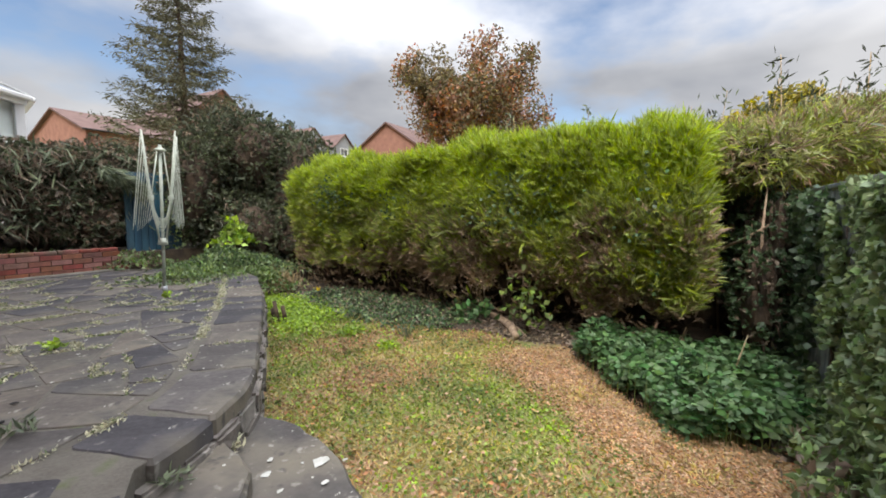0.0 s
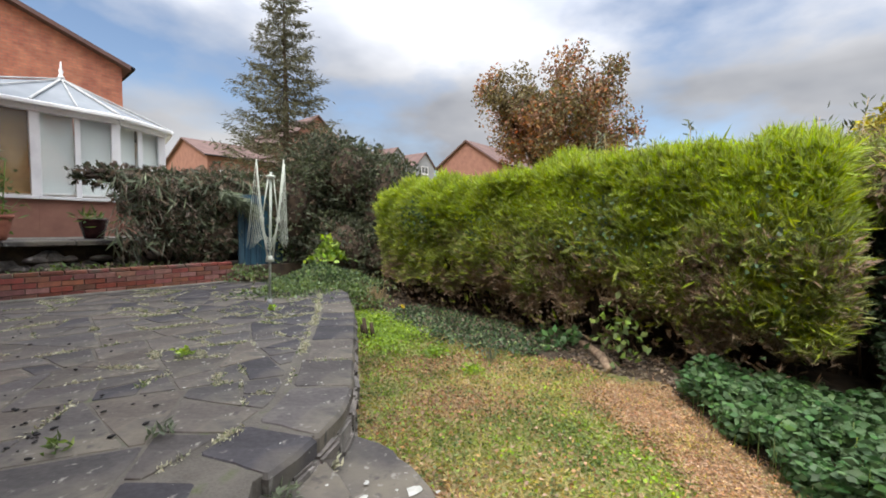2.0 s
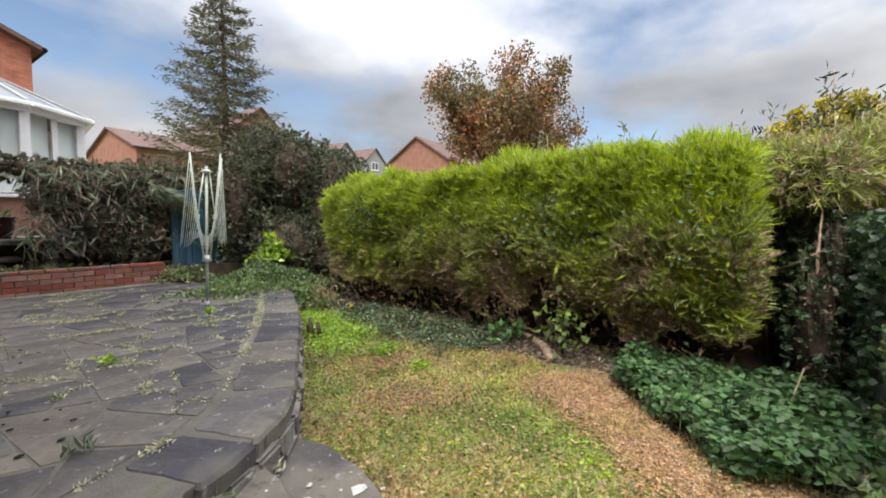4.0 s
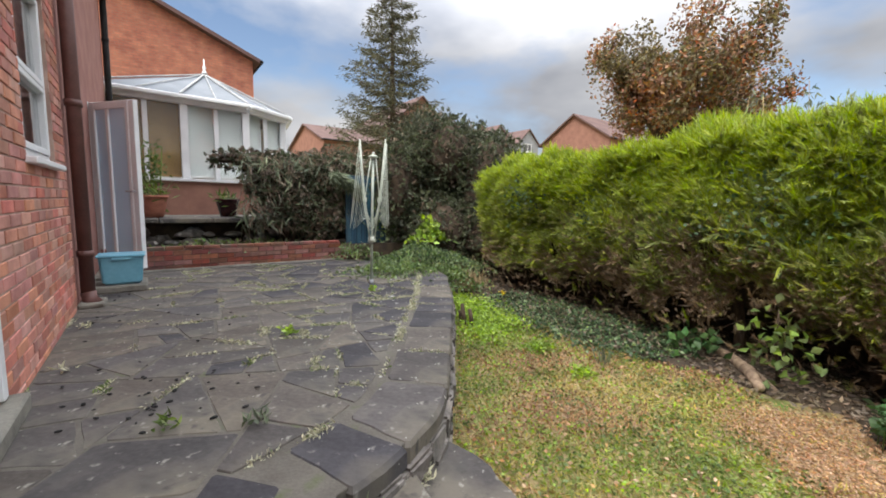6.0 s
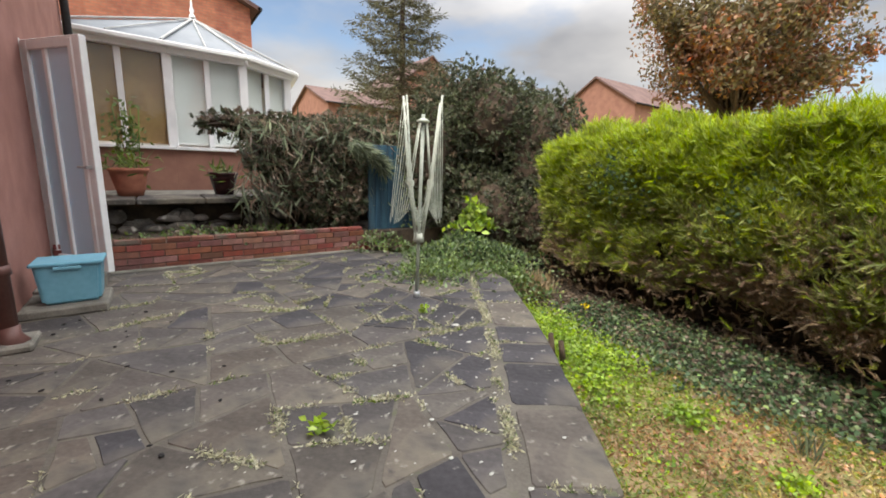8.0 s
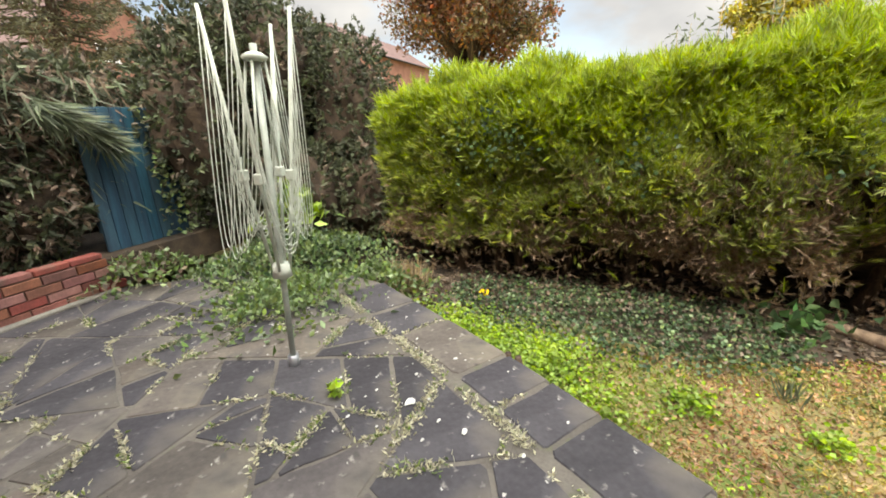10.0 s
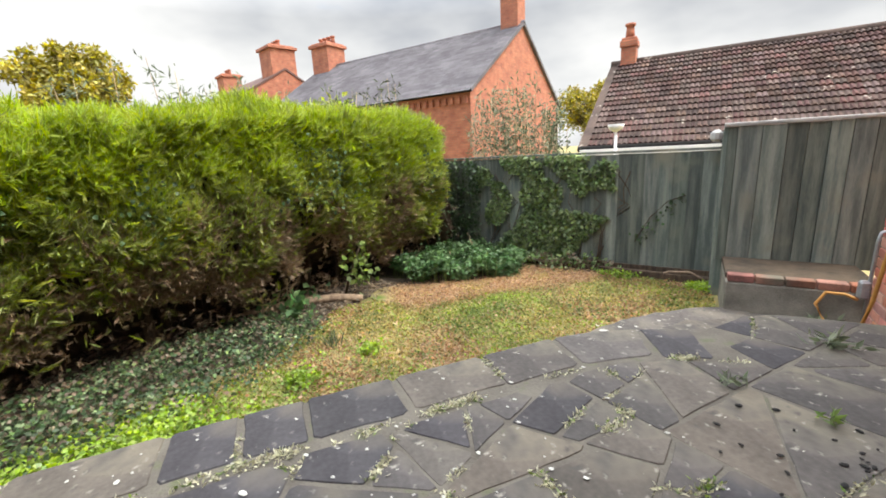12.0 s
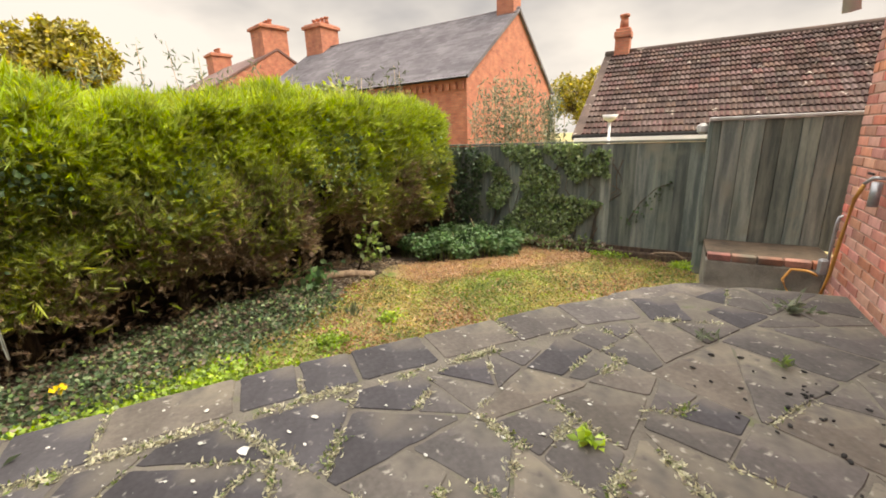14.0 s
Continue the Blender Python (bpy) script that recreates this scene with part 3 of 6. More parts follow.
# windows and doors
def window(name, y0, y1, z0, z1, label, rails=(), sill=True):
    w = tagged(new(name), label, "window", kind="structure")
    f = 0.06
    part("window_frame", boxes((-0.10, -0.035, y0, y0 + f, z0, z1), (-0.10, -0.035, y1 - f, y1, z0, z1), (-0.10, -0.035, y0 + f, y1 - f, z0, z0 + f), (-0.10, -0.035, y0 + f, y1 - f, z1 - f, z1), bevel=0.006), UPVC, w)
    zs = [z0 + f, *rails, z1 - f]
    for r in rails:
        part("transom", boxes((-0.095, -0.03, y0 + f, y1 - f, r - 0.035, r + 0.035), bevel=0.006), UPVC, w)
    for a, b in zip(zs, zs[1:]):
        part("sash", boxes((-0.09, -0.02, y0 + f, y0 + f + 0.05, a, b), (-0.09, -0.02, y1 - f - 0.05, y1 - f, a, b), (-0.09, -0.02, y0 + f + 0.05, y1 - f - 0.05, a, a + 0.045), (-0.09, -0.02, y0 + f + 0.05, y1 - f - 0.05, b - 0.045, b), bevel=0.006), UPVC, w)
        part("pane", boxes((-0.068, -0.060, y0 + f + 0.05, y1 - f - 0.05, a + 0.045, b - 0.045), bevel=0), GLASS, w).visible_shadow = False
    if sill:
        part("window_sill", boxes((-0.10, 0.055, y0 - 0.03, y1 + 0.03, z0 - 0.045, z0), bevel=0.008), UPVC, w)
    return w


window("window_1", 3.46, 4.42, 1.27, 2.52, "white plastic casement window with a sill in the brick wall", rails=(1.83,))
d = tagged(new("door_1"), "white panelled plastic back door in the brick wall", "door", kind="structure")
part("door_frame", boxes((-0.10, 0.012, 1.69, 1.75, 0.10, 2.12), (-0.10, 0.012, 2.54, 2.60, 0.10, 2.12), (-0.10, 0.012, 1.75, 2.54, 2.06, 2.12), bevel=0.005), UPVC, d)
part("door_leaf", boxes((-0.08, -0.015, 1.752, 2.538, 0.13, 2.058), bevel=0.004), UPVC, d)
for z0, z1 in ((0.28, 0.86), (1.04, 1.92)):
    for a, b in ((1.86, 2.10), (2.19, 2.43)):
        part("door_panel", boxes((-0.018, 0.004, a, b, z0, z1), bevel=0.012), UPVC, d)
part("threshold", boxes((-0.12, 0.075, 1.64, 2.66, 0.0, 0.09), bevel=0.012), CONCRETE, d, "worn concrete door sill")
part("door_handle", boxes((-0.012, 0.045, 2.455, 2.475, 1.0, 1.03), (0.03, 0.045, 2.36, 2.475, 1.005, 1.025), bevel=0.004), GREY_METAL, d)

# glazed patio door, leaf standing open
d = tagged(new("door_2"), "white glazed plastic patio door standing wide open", "door", kind="structure")
part("door_frame", boxes((-0.12, 0.01, 6.95, 7.01, 0.10, 2.22), (-0.12, 0.01, 7.79, 7.85, 0.10, 2.22), (-0.12, 0.01, 7.01, 7.79, 2.16, 2.22), bevel=0.005), UPVC, d)
leaf = new("door_leaf")
leaf.parent = d
leaf.matrix_basis = pose(0.03, 6.95, 0, 0, 0, -53)
W, Z0, Z1 = 0.78, 0.13, 2.20
part("stile", boxes((0, 0.09, -0.03, 0.03, Z0, Z1), bevel=0.006), UPVC, leaf)
part("stile", boxes((W - 0.09, W, -0.03, 0.03, Z0, Z1), bevel=0.006), UPVC, leaf)
# bar added for the frame strip visible through the pane
part("inner_frame_strip", boxes((0.28, 0.33, -0.028, 0.028, Z0 + 0.12, Z1 - 0.09), bevel=0.006), UPVC, leaf)
part("glazing_bead", boxes((W - 0.15, W - 0.09, -0.036, 0.036, Z0 + 0.02, Z1 - 0.02), bevel=0.008), UPVC, leaf)
part("top_rail", boxes((0.09, W - 0.09, -0.03, 0.03, Z1 - 0.09, Z1), bevel=0.006), UPVC, leaf)
part("bottom_rail", boxes((0.09, W - 0.09, -0.03, 0.03, Z0, Z0 + 0.12), bevel=0.006), UPVC, leaf)
part("pane", boxes((0.09, W - 0.09, -0.006, 0.006, Z0 + 0.12, Z1 - 0.09), bevel=0), DOOR_GLASS, leaf, "glass with a sky reflection put into its pale blue colour").visible_shadow = False
part("handle", boxes((W - 0.06, W - 0.035, -0.075, -0.028, 1.08, 1.11), (W - 0.16, W - 0.035, -0.078, -0.062, 1.085, 1.105), bevel=0.004), GREY_METAL, leaf, "chrome lever handle")

# downpipes
def downpipe(y, x, z0, z1, material, label, r=0.045):
    t = thing("downpipe", label, "drainpipe")
    runs = [([(x, y, z0 + 0.12), (x, y, z1)], r)]
    put("pipe", tubes("pipe", runs, material, 14), t)
    z = z0 + 0.5
    while z < z1:
        put("pipe_clip", tubes("pipe_clip", [([(x, y, z - 0.03), (x, y, z + 0.03)], r * 1.18)], material, 14), t)
        z += 1.35
    put("pipe_shoe", tubes("pipe_shoe", [([(x, y, z0 + 0.14), (x + 0.01, y - 0.01, z0 + 0.07), (x + 0.06, y - 0.03, z0 + 0.015)], [r * 1.15, r * 1.12, r * 1.1])], material, 14), t)
    return t


downpipe(4.95, 0.075, 0.0, 4.7, PIPE_BROWN, "brown plastic downpipe fixed to the brick house wall", 0.055)
downpipe(9.78, 0.07, 0.6, 4.7, BLACK_BITS, "black downpipe at the far end of the house", 0.05)
part("alarm_vent", boxes((0.0, 0.05, 5.35, 5.55, 2.45, 2.68), bevel=0.02), UPVC, house, "small cream wall vent")
part("concrete_footing", boxes((0.0, 0.2, 4.83, 5.10, -0.005, 0.05), bevel=0.015), CONCRETE, house)

# security light at the house corner
lamp = thing("security_light", "grey security lantern on a bracket at the house corner", "wall light")
put("bracket_arm", tubes("bracket_arm", [([(0.0, 0.33, 2.23), (0.18, 0.36, 2.25), (0.26, 0.45, 2.27), (0.27, 0.47, 2.20)], 0.014)], GREY_METAL, 8), lamp)
bm = lathe([(0.035, 0.15), (0.055, 0.15), (0.055, 0.09), (0.05, 0.09), (0.058, -0.07), (0.0, -0.075)], 20)
bm.transform(pose(0.27, 0.47, 2.07, -6, 8, 0) @ Matrix.Scale(0.88, 4))
part("lantern_body", bm, UPVC, lamp)
bm = lathe([(0.057, 0.10), (0.062, 0.10), (0.062, 0.135), (0.05, 0.155), (0.0, 0.156)], 20)
bm.transform(pose(0.27, 0.47, 2.07, -6, 8, 0) @ Matrix.Scale(0.88, 4))
part("lantern_collar", bm, GREY_METAL, lamp)

# low retaining wall, bed, upper terrace
low = tagged(new("wall_low"), "low red brick retaining wall at the end of the patio", "wall", kind="structure")
part("wall_core", boxes((0.02, 3.28, 6.878, 7.06, -0.05, 0.285), bevel=0), LOW_MORTAR, low)
part("wall_foot", boxes((0.02, 3.3, 6.80, 6.864, -0.02, 0.025), bevel=0.012), CONCRETE, low, "pale mortar fillet along the foot")
bed = tagged(part("raised_bed", boxes((0.0, 5.2, 7.06, 8.35, -0.05, 0.22), bevel=0.0), SOIL, None), "raised planting bed of dark soil behind the low brick wall", "soil bed", kind="structure")
ter = tagged(new("terrace"), "upper flagstone terrace edge above a dark hollow", "terrace", kind="structure")
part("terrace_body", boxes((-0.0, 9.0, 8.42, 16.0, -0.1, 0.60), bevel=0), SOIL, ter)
x = 0.02
random.seed(5)
while x < 3.3:
    w = random.uniform(0.45, 0.8)
    bm = boxes((x, x + w - 0.012, 8.02 + random.uniform(-0.05, 0.05), 8.9, 0.605, 0.675 + random.uniform(-0.006, 0.006)), bevel=0.012)
    part("flagstone", bm, SLATE, ter)
    x += w
for i in range(26):
    bm = bmesh.new()
    bmesh.ops.create_icosphere(bm, subdivisions=2, radius=1.0)
    s = Vector((random.uniform(0.08, 0.2), random.uniform(0.06, 0.12), random.uniform(0.05, 0.11)))
    o = Vector((random.uniform(0.1, 3.2), random.uniform(8.22, 8.4), 0.22 + s.z * 0.6 + random.choice((0, 0, 0.14))))
    for v in bm.verts:
        v.co = Vector((v.co.x * s.x, v.co.y * s.y, v.co.z * s.z)) * (1 + 0.25 * noise.noise(v.co * 2 + o)) + o
    part("stone", bm, ROCK, ter)
part("terrace_paving", boxes((0.0, 9.0, 8.92, 16.0, 0.60, 0.66), bevel=0.004), CONCRETE, ter)


# conservatory next door
cons = thing("conservatory", "white framed conservatory on a brick base with drawn blinds", "conservatory")
CP = [(-0.1, 10.38), (1.25, 10.50), (2.47, 10.60), (3.48, 11.35), (3.75, 12.9), (3.4, 14.0), (-0.1, 14.0)]
APEX, ZS, ZE = (1.83, 12.0), 1.42, 3.06
for i, (a, b) in enumerate(zip(CP, CP[1:])):
    A, B = Vector((*a, 0)), Vector((*b, 0))
    u = (B - A).normalized()
    nrm = Vector((u.y, -u.x, 0))
    q = (A + B) / 2
    up = lambda v, z: (v.x, v.y, z)
    # base wall takes the muted brick as a painted shaded tone
    part("base_wall", beam(up(A, 1.0), up(B, 1.0), 0.2, 0.76), HAZE_SHADE_BRICK, cons)
    part("sill", beam(up(A + nrm * 0.06, ZS - 0.02), up(B + nrm * 0.06, ZS - 0.02), 0.26, 0.06, 0.008), UPVC, cons)
    part("eave_beam", beam(up(A + nrm * 0.05, ZE), up(B + nrm * 0.05, ZE), 0.16, 0.16, 0.01), UPVC, cons)
    part("gutter", beam(up(A + nrm * 0.2 - u * 0.05, ZE + 0.05), up(B + nrm * 0.2 + u * 0.05, ZE + 0.05), 0.12, 0.09, 0.02), UPVC, cons)
    part("corner_post", beam(up(A, ZS), up(A, ZE), 0.15, 0.15, 0.01), UPVC, cons)
    n = 2
    for k in range(n):
        s, e = A.lerp(B, k / n), A.lerp(B, (k + 1) / n)
        if k:
            part("mullion", beam(up(s, ZS), up(s, ZE), 0.09, 0.09, 0.006), UPVC, cons)
        m = (s + e) / 2
        part("pane", beam(up(s + u * 0.05, (ZS + ZE) / 2), up(e - u * 0.05, (ZS + ZE) / 2), 0.012, ZE - ZS - 0.16, 0), GLASS, cons).visible_shadow = False
        inside = -nrm * 0.1
        # first face: brown panel added in place of the room inside
        part("blind", beam(up(s + u * 0.04 + inside, (ZS + ZE) / 2), up(e - u * 0.04 + inside, (ZS + ZE) / 2), 0.01, ZE - ZS - 0.1, 0), INNER if i == 0 else BLIND, cons, "brown panel standing in for the room behind the glass" if i == 0 else "pale drawn blind")
V = [(x + (x - APEX[0]) * 0.09, y + (y - APEX[1]) * 0.09, ZE + 0.1) for x, y in CP] + [(APEX[0], APEX[1], 4.02), (APEX[0] - 0.1, 14.0, 4.02)]
F = [(i, i + 1, 7) for i in range(4)] + [(4, 5, 8, 7), (0, 7, 8, 6)]
me = mesh_of("roof_sheet", V, F, ROOF_POLY)
ro = put("roof", me, cons, "pale translucent sheet roof")
ro.modifiers.new("thick", "SOLIDIFY").thickness = 0.03
ap = Vector((APEX[0], APEX[1], 4.05))
for i in range(5):
    part("roof_bar", beam(Vector(V[i]) + Vector((0, 0, 0.03)), ap, 0.045, 0.035, 0.008), LEAD, cons)
    m = (Vector(V[i]) + Vector(V[i + 1])) / 2
    part("roof_bar", beam(m + Vector((0, 0, 0.03)), ap, 0.025, 0.02, 0.005), LEAD, cons)
part("ridge", beam(ap, (APEX[0] - 0.1, 14.0, 4.05), 0.12, 0.08, 0.01), UPVC, cons)
bm = lathe([(0.07, 0), (0.05, 0.06), (0.025, 0.1), (0.045, 0.16), (0.02, 0.22), (0.01, 0.36), (0.0, 0.37)], 12)
bm.transform(Matrix.Translation((APEX[0], APEX[1], 4.05)))
part("finial", bm, UPVC, cons)


# houses
def gable_house(name, label, x0, x1, y0, y1, zb, ze, zr, axis, wall, roof, group="", chimneys=(), windows=(), over=0.25):
    """A house with its ridge along the given axis; windows as (face, along, z0, width, height)."""
    h = thing(name, label, "house", group)
    xm, ym = (x0 + x1) / 2, (y0 + y1) / 2
    if axis == "y":
        V = [(x0, y0, zb), (x1, y0, zb), (x1, y0, ze), (xm, y0, zr), (x0, y0, ze), (x0, y1, zb), (x1, y1, zb), (x1, y1, ze), (xm, y1, zr), (x0, y1, ze)]
    else:
        V = [(x0, y1, zb), (x0, y0, zb), (x0, y0, ze), (x0, ym, zr), (x0, y1, ze), (x1, y1, zb), (x1, y0, zb), (x1, y0, ze), (x1, ym, zr), (x1, y1, ze)]
    F = [(0, 1, 2, 3, 4), (9, 8, 7, 6, 5), (1, 6, 7, 2), (5, 0, 4, 9), (0, 5, 6, 1)]
    put("wall", mesh_of("wall", V, F, wall), h)
    for s in (0, 1):
        o = over
        if axis == "y":
            xe = x0 - o if s == 0 else x1 + o
            k = (zr - ze) / ((x1 - x0) / 2)
            R = [(xm, y0 - o, zr + 0.08), (xm, y1 + o, zr + 0.08), (xe, y1 + o, ze - o * k + 0.08), (xe, y0 - o, ze - o * k + 0.08)]
        else:
            ye = y0 - o if s == 0 else y1 + o
            k = (zr - ze) / ((y1 - y0) / 2)
            R = [(x0 - o, ym, zr + 0.08), (x1 + o, ym, zr + 0.08), (x1 + o, ye, ze - o * k + 0.08), (x0 - o, ye, ze - o * k + 0.08)]
        me = mesh_of("roof", R, [(0, 1, 2, 3)], roof)
        r = put("roof", me, h)
        sm = r.modifiers.new("thick", "SOLIDIFY")
        sm.thickness, sm.offset = 0.12, 0.0
        put("gutter", tubes("gutter", [([R[3], R[2]], 0.07)], UPVC if wall is FAR_BRICK and group else BLACK_BITS, 6), h)
    for cx, cy, cz0, cz1, w, pots in chimneys:
        c = part("chimney", boxes((cx - w / 2, cx + w / 2, cy - w / 2, cy + w / 2, cz0, cz1 - 0.25), (cx - w * 0.58, cx + w * 0.58, cy - w * 0.58, cy + w * 0.58, cz1 - 0.25, cz1 - 0.08), (cx - w * 0.5, cx + w * 0.5, cy - w * 0.5, cy + w * 0.5, cz1 - 0.08, cz1), bevel=0.015), FAR_BRICK, h)
        for p in range(pots):
            bm = lathe([(0.13, 0), (0.11, 0.2), (0.1, 0.3), (0.14, 0.32), (0.14, 0.38), (0.09, 0.38)], 12)
            bm.transform(Matrix.Translation((cx + (p - (pots - 1) / 2) * 0.34, cy, cz1)))
            part("chimney_pot", bm, TERRACOTTA, c)
    for face, a, z0, w, hh in windows:
        wd = new("window")
        wd.parent = h
        if face == "x0":
            q = lambda u0, u1, d0, d1, a0, a1: (x0 - d1, x0 - d0, u0, u1, a0, a1)
        elif face == "x1":
            q = lambda u0, u1, d0, d1, a0, a1: (x1 + d0, x1 + d1, u0, u1, a0, a1)
        else:
            q = lambda u0, u1, d0, d1, a0, a1: (u0, u1, y0 - d1, y0 - d0, a0, a1)
        part("frame", boxes(q(a, a + 0.08, 0.0, 0.06, z0, z0 + hh), q(a + w - 0.08, a + w, 0.0, 0.06, z0, z0 + hh), q(a + 0.08, a + w - 0.08, 0.0, 0.06, z0, z0 + 0.08), q(a + 0.08, a + w - 0.08, 0.0, 0.06, z0 + hh - 0.08, z0 + hh), q(a + w / 2 - 0.03, a + w / 2 + 0.03, 0.0, 0.055, z0 + 0.08, z0 + hh - 0.08), bevel=0), UPVC, wd)
        part("pane", boxes(q(a + 0.08, a + w - 0.08, 0.006, 0.02, z0 + 0.08, z0 + hh - 0.08), bevel=0), ROOM, wd)
        part("sill", boxes(q(a - 0.05, a + w + 0.05, 0.0, 0.12, z0 - 0.08, z0), bevel=0), UPVC, wd)
    return h


nb = gable_house("neighbour_house", "orange-red brick house with a plain gable behind the conservatory", -5.1, 3.82, 16.5, 25.0, 0.0, 5.90, 7.75, "y", FAR_BRICK, FAR_ROOF)
nb.location = (0, 0, 0)

# old brick house with slate roof and tall chimneys
OLD = pose(7.98, -14.27, 0, 0, 0, -3)
old = gable_house("old_brick_house", "old orange brick house with a long slate roof and gable chimney", 0.0, 12.9, -4.65, 4.65, -0.4, 3.32, 6.35, "x", FAR_BRICK, SLATE_ROOF, chimneys=[(0.42, 0.0, 5.3, 7.9, 0.8, 0), (12.2, 0.0, 5.4, 7.7, 1.35, 4)], over=0.12)
old.matrix_basis = OLD

# bungalow with concrete tiles
bung = gable_house("bungalow", "low bungalow with brown concrete roof tiles and a brick chimney", -9.5, 3.25, -13.2, -5.9, -0.4, 1.2, 3.32, "x", FAR_BRICK, TILE_ROOF, chimneys=[(3.02, -9.5, 2.5, 4.1, 0.40, 1)])


# clipped conifer hedge
rng = np.random
rng.seed(11)
random.seed(11)
HY0, HY1 = -0.50, 5.15


def hedge_front(y, z):
    """x of the hedge's face towards the garden."""
    t = (z + 0.1) / 1.9
    return 4.28 + 0.125 * (y + 0.55) + 0.55 * np.clip(0.42 - t, 0, 1) + 0.30 * np.clip(t - 0.72, 0, 1) ** 1.2 - 0.2 * np.clip(0.5 - y, 0, 1)


def hedge_top(y):
    return 1.72 - 0.045 * (y + 0.5) - 0.14 * np.clip(0.5 - y, 0, 1.3)


hedge = thing("hedge", "tall clipped conifer hedge, bright yellow-green above and brown below", "hedge")


def hedge_points(n, kind):
    y = HY0 + rng.random(n) * (HY1 - HY0)
    if kind == "front":
        z = -0.32 + rng.random(n) ** 0.95 * (hedge_top(y) + 0.3)
        x = hedge_front(y, z) + 0.02
        N = np.stack([-np.ones(n), np.zeros(n), np.full(n, 0.25)], 1)
    elif kind == "top":
        x = 4.36 + 0.125 * (y + 0.55) - 0.2 * np.clip(0.5 - y, 0, 1) + rng.random(n) * 1.9
        z = hedge_top(y) + 0.0 * x
        N = np.stack([np.full(n, -0.25), np.zeros(n), np.ones(n)], 1)
    else:
        far = rng.random(n) < 0.45
        y = np.where(far, HY1, HY0)
        z = -0.1 + rng.random(n) * (hedge_top(y) + 0.1)
        x = hedge_front(y, z) + rng.random(n) * 1.8
        N = np.stack([np.full(n, -0.2), np.where(far, 1.0, -1.0), np.full(n, 0.2)], 1)
    P = np.stack([x, y, z], 1)
    w = wobble(P, 1.3, 3.0) * 0.20 + wobble(P, 4.0, 9.0) * 0.11
    P = P + unit(N) * (w + (rng.random(n) - 0.6) * 0.11)[:, None]
    return P, N


def hedge_foliage(n, kind):
    P, N = hedge_points(n, kind)
    D = unit(N) * 0.5 + rng.normal(size=P.shape) * 0.46 + np.array([-0.1, 0.08, 0.5])
    return P, D


allP, allD = [], []
for kind, n in (("front", 64000), ("top", 20000), ("end", 10000)):
    P, D = hedge_foliage(n, kind)
    allP.append(P)
    allD.append(D)
P, D = np.concatenate(allP), np.concatenate(allD)
level = (P[:, 2] + 0.2) / (hedge_top(P[:, 1]) + 0.2)
mix = level + 0.40 * wobble(P, 1.9, 20.0) + 0.12 * wobble(P, 6.0, 70.0) + rng.normal(size=len(P)) * 0.16
gap = (level < 0.17 + 0.36 * wobble(P * np.array([0, 1, 0]), 2.1, 40.0)) & (rng.random(len(P)) < 0.95)
gap |= (wobble(P, 3.4, 60.0) > 0.37) & (rng.random(len(P)) < 0.85)
# shaded_foliage: shade put into a duller copy of the hedge green
groups = [("new_growth", (mix > 0.78), HEDGE_NEW, 0.155, "bright yellow-green new growth"), ("green_foliage", (mix <= 0.78) & (mix > 0.44), HEDGE_MID, 0.145, ""),
          ("shaded_foliage", (mix <= 0.44) & (mix > 0.32), HEDGE_DARK, 0.125, "foliage coloured a duller green for the shaded inner hedge"), ("dead_foliage", (mix <= 0.32), HEDGE_BROWN, 0.11, "dead brown twiggy foliage")]
for name, sel, m, size, lab in groups:
    sel = sel & ~gap
    p, dd, ll = plumes(P[sel], D[sel], size * (0.6 + 0.8 * rng.random(sel.sum())))
    put(name, leaves(name, p, dd, ll, ll * 0.06 + 0.004, m), hedge, lab)
# solid dark core blocks the view through; its colour stands for shaded depth
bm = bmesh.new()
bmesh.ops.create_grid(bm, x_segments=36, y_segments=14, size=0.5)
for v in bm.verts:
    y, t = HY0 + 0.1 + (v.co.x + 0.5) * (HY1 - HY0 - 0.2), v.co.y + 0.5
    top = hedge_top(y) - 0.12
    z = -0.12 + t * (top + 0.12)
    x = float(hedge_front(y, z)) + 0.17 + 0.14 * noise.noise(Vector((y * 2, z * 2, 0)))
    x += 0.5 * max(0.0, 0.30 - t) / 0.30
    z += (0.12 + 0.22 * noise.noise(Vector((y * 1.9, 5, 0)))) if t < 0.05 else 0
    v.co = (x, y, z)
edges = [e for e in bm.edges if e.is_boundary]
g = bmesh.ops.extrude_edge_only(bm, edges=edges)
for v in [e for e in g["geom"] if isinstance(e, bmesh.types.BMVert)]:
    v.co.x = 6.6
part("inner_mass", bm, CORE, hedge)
# dark sheet added behind the gaps under the hedge, in place of shade
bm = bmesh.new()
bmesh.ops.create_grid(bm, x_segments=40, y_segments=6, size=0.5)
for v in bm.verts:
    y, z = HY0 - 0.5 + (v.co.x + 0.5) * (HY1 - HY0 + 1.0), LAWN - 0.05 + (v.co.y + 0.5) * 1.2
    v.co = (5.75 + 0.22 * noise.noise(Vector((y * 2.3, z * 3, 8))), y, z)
part("shaded_thicket", bm, CORE, hedge, "dark backing sheet added for the shade deep under the hedge")
for i in range(13):
    y = HY0 + 0.2 + i * 0.44 + random.uniform(-0.12, 0.12)
    x = 5.0 + 0.1 * y + random.uniform(-0.1, 0.2)
    pts = [(x, y, LAWN), (x + random.uniform(-0.06, 0.06), y + random.uniform(-0.06, 0.06), -0.1), (x - 0.05 + random.uniform(-0.1, 0.1), y + random.uniform(-0.12, 0.12), 0.4)]
    put("trunk", tubes("trunk", [(pts, [0.07, 0.05, 0.04])], BARK, 8), hedge)
runs = []
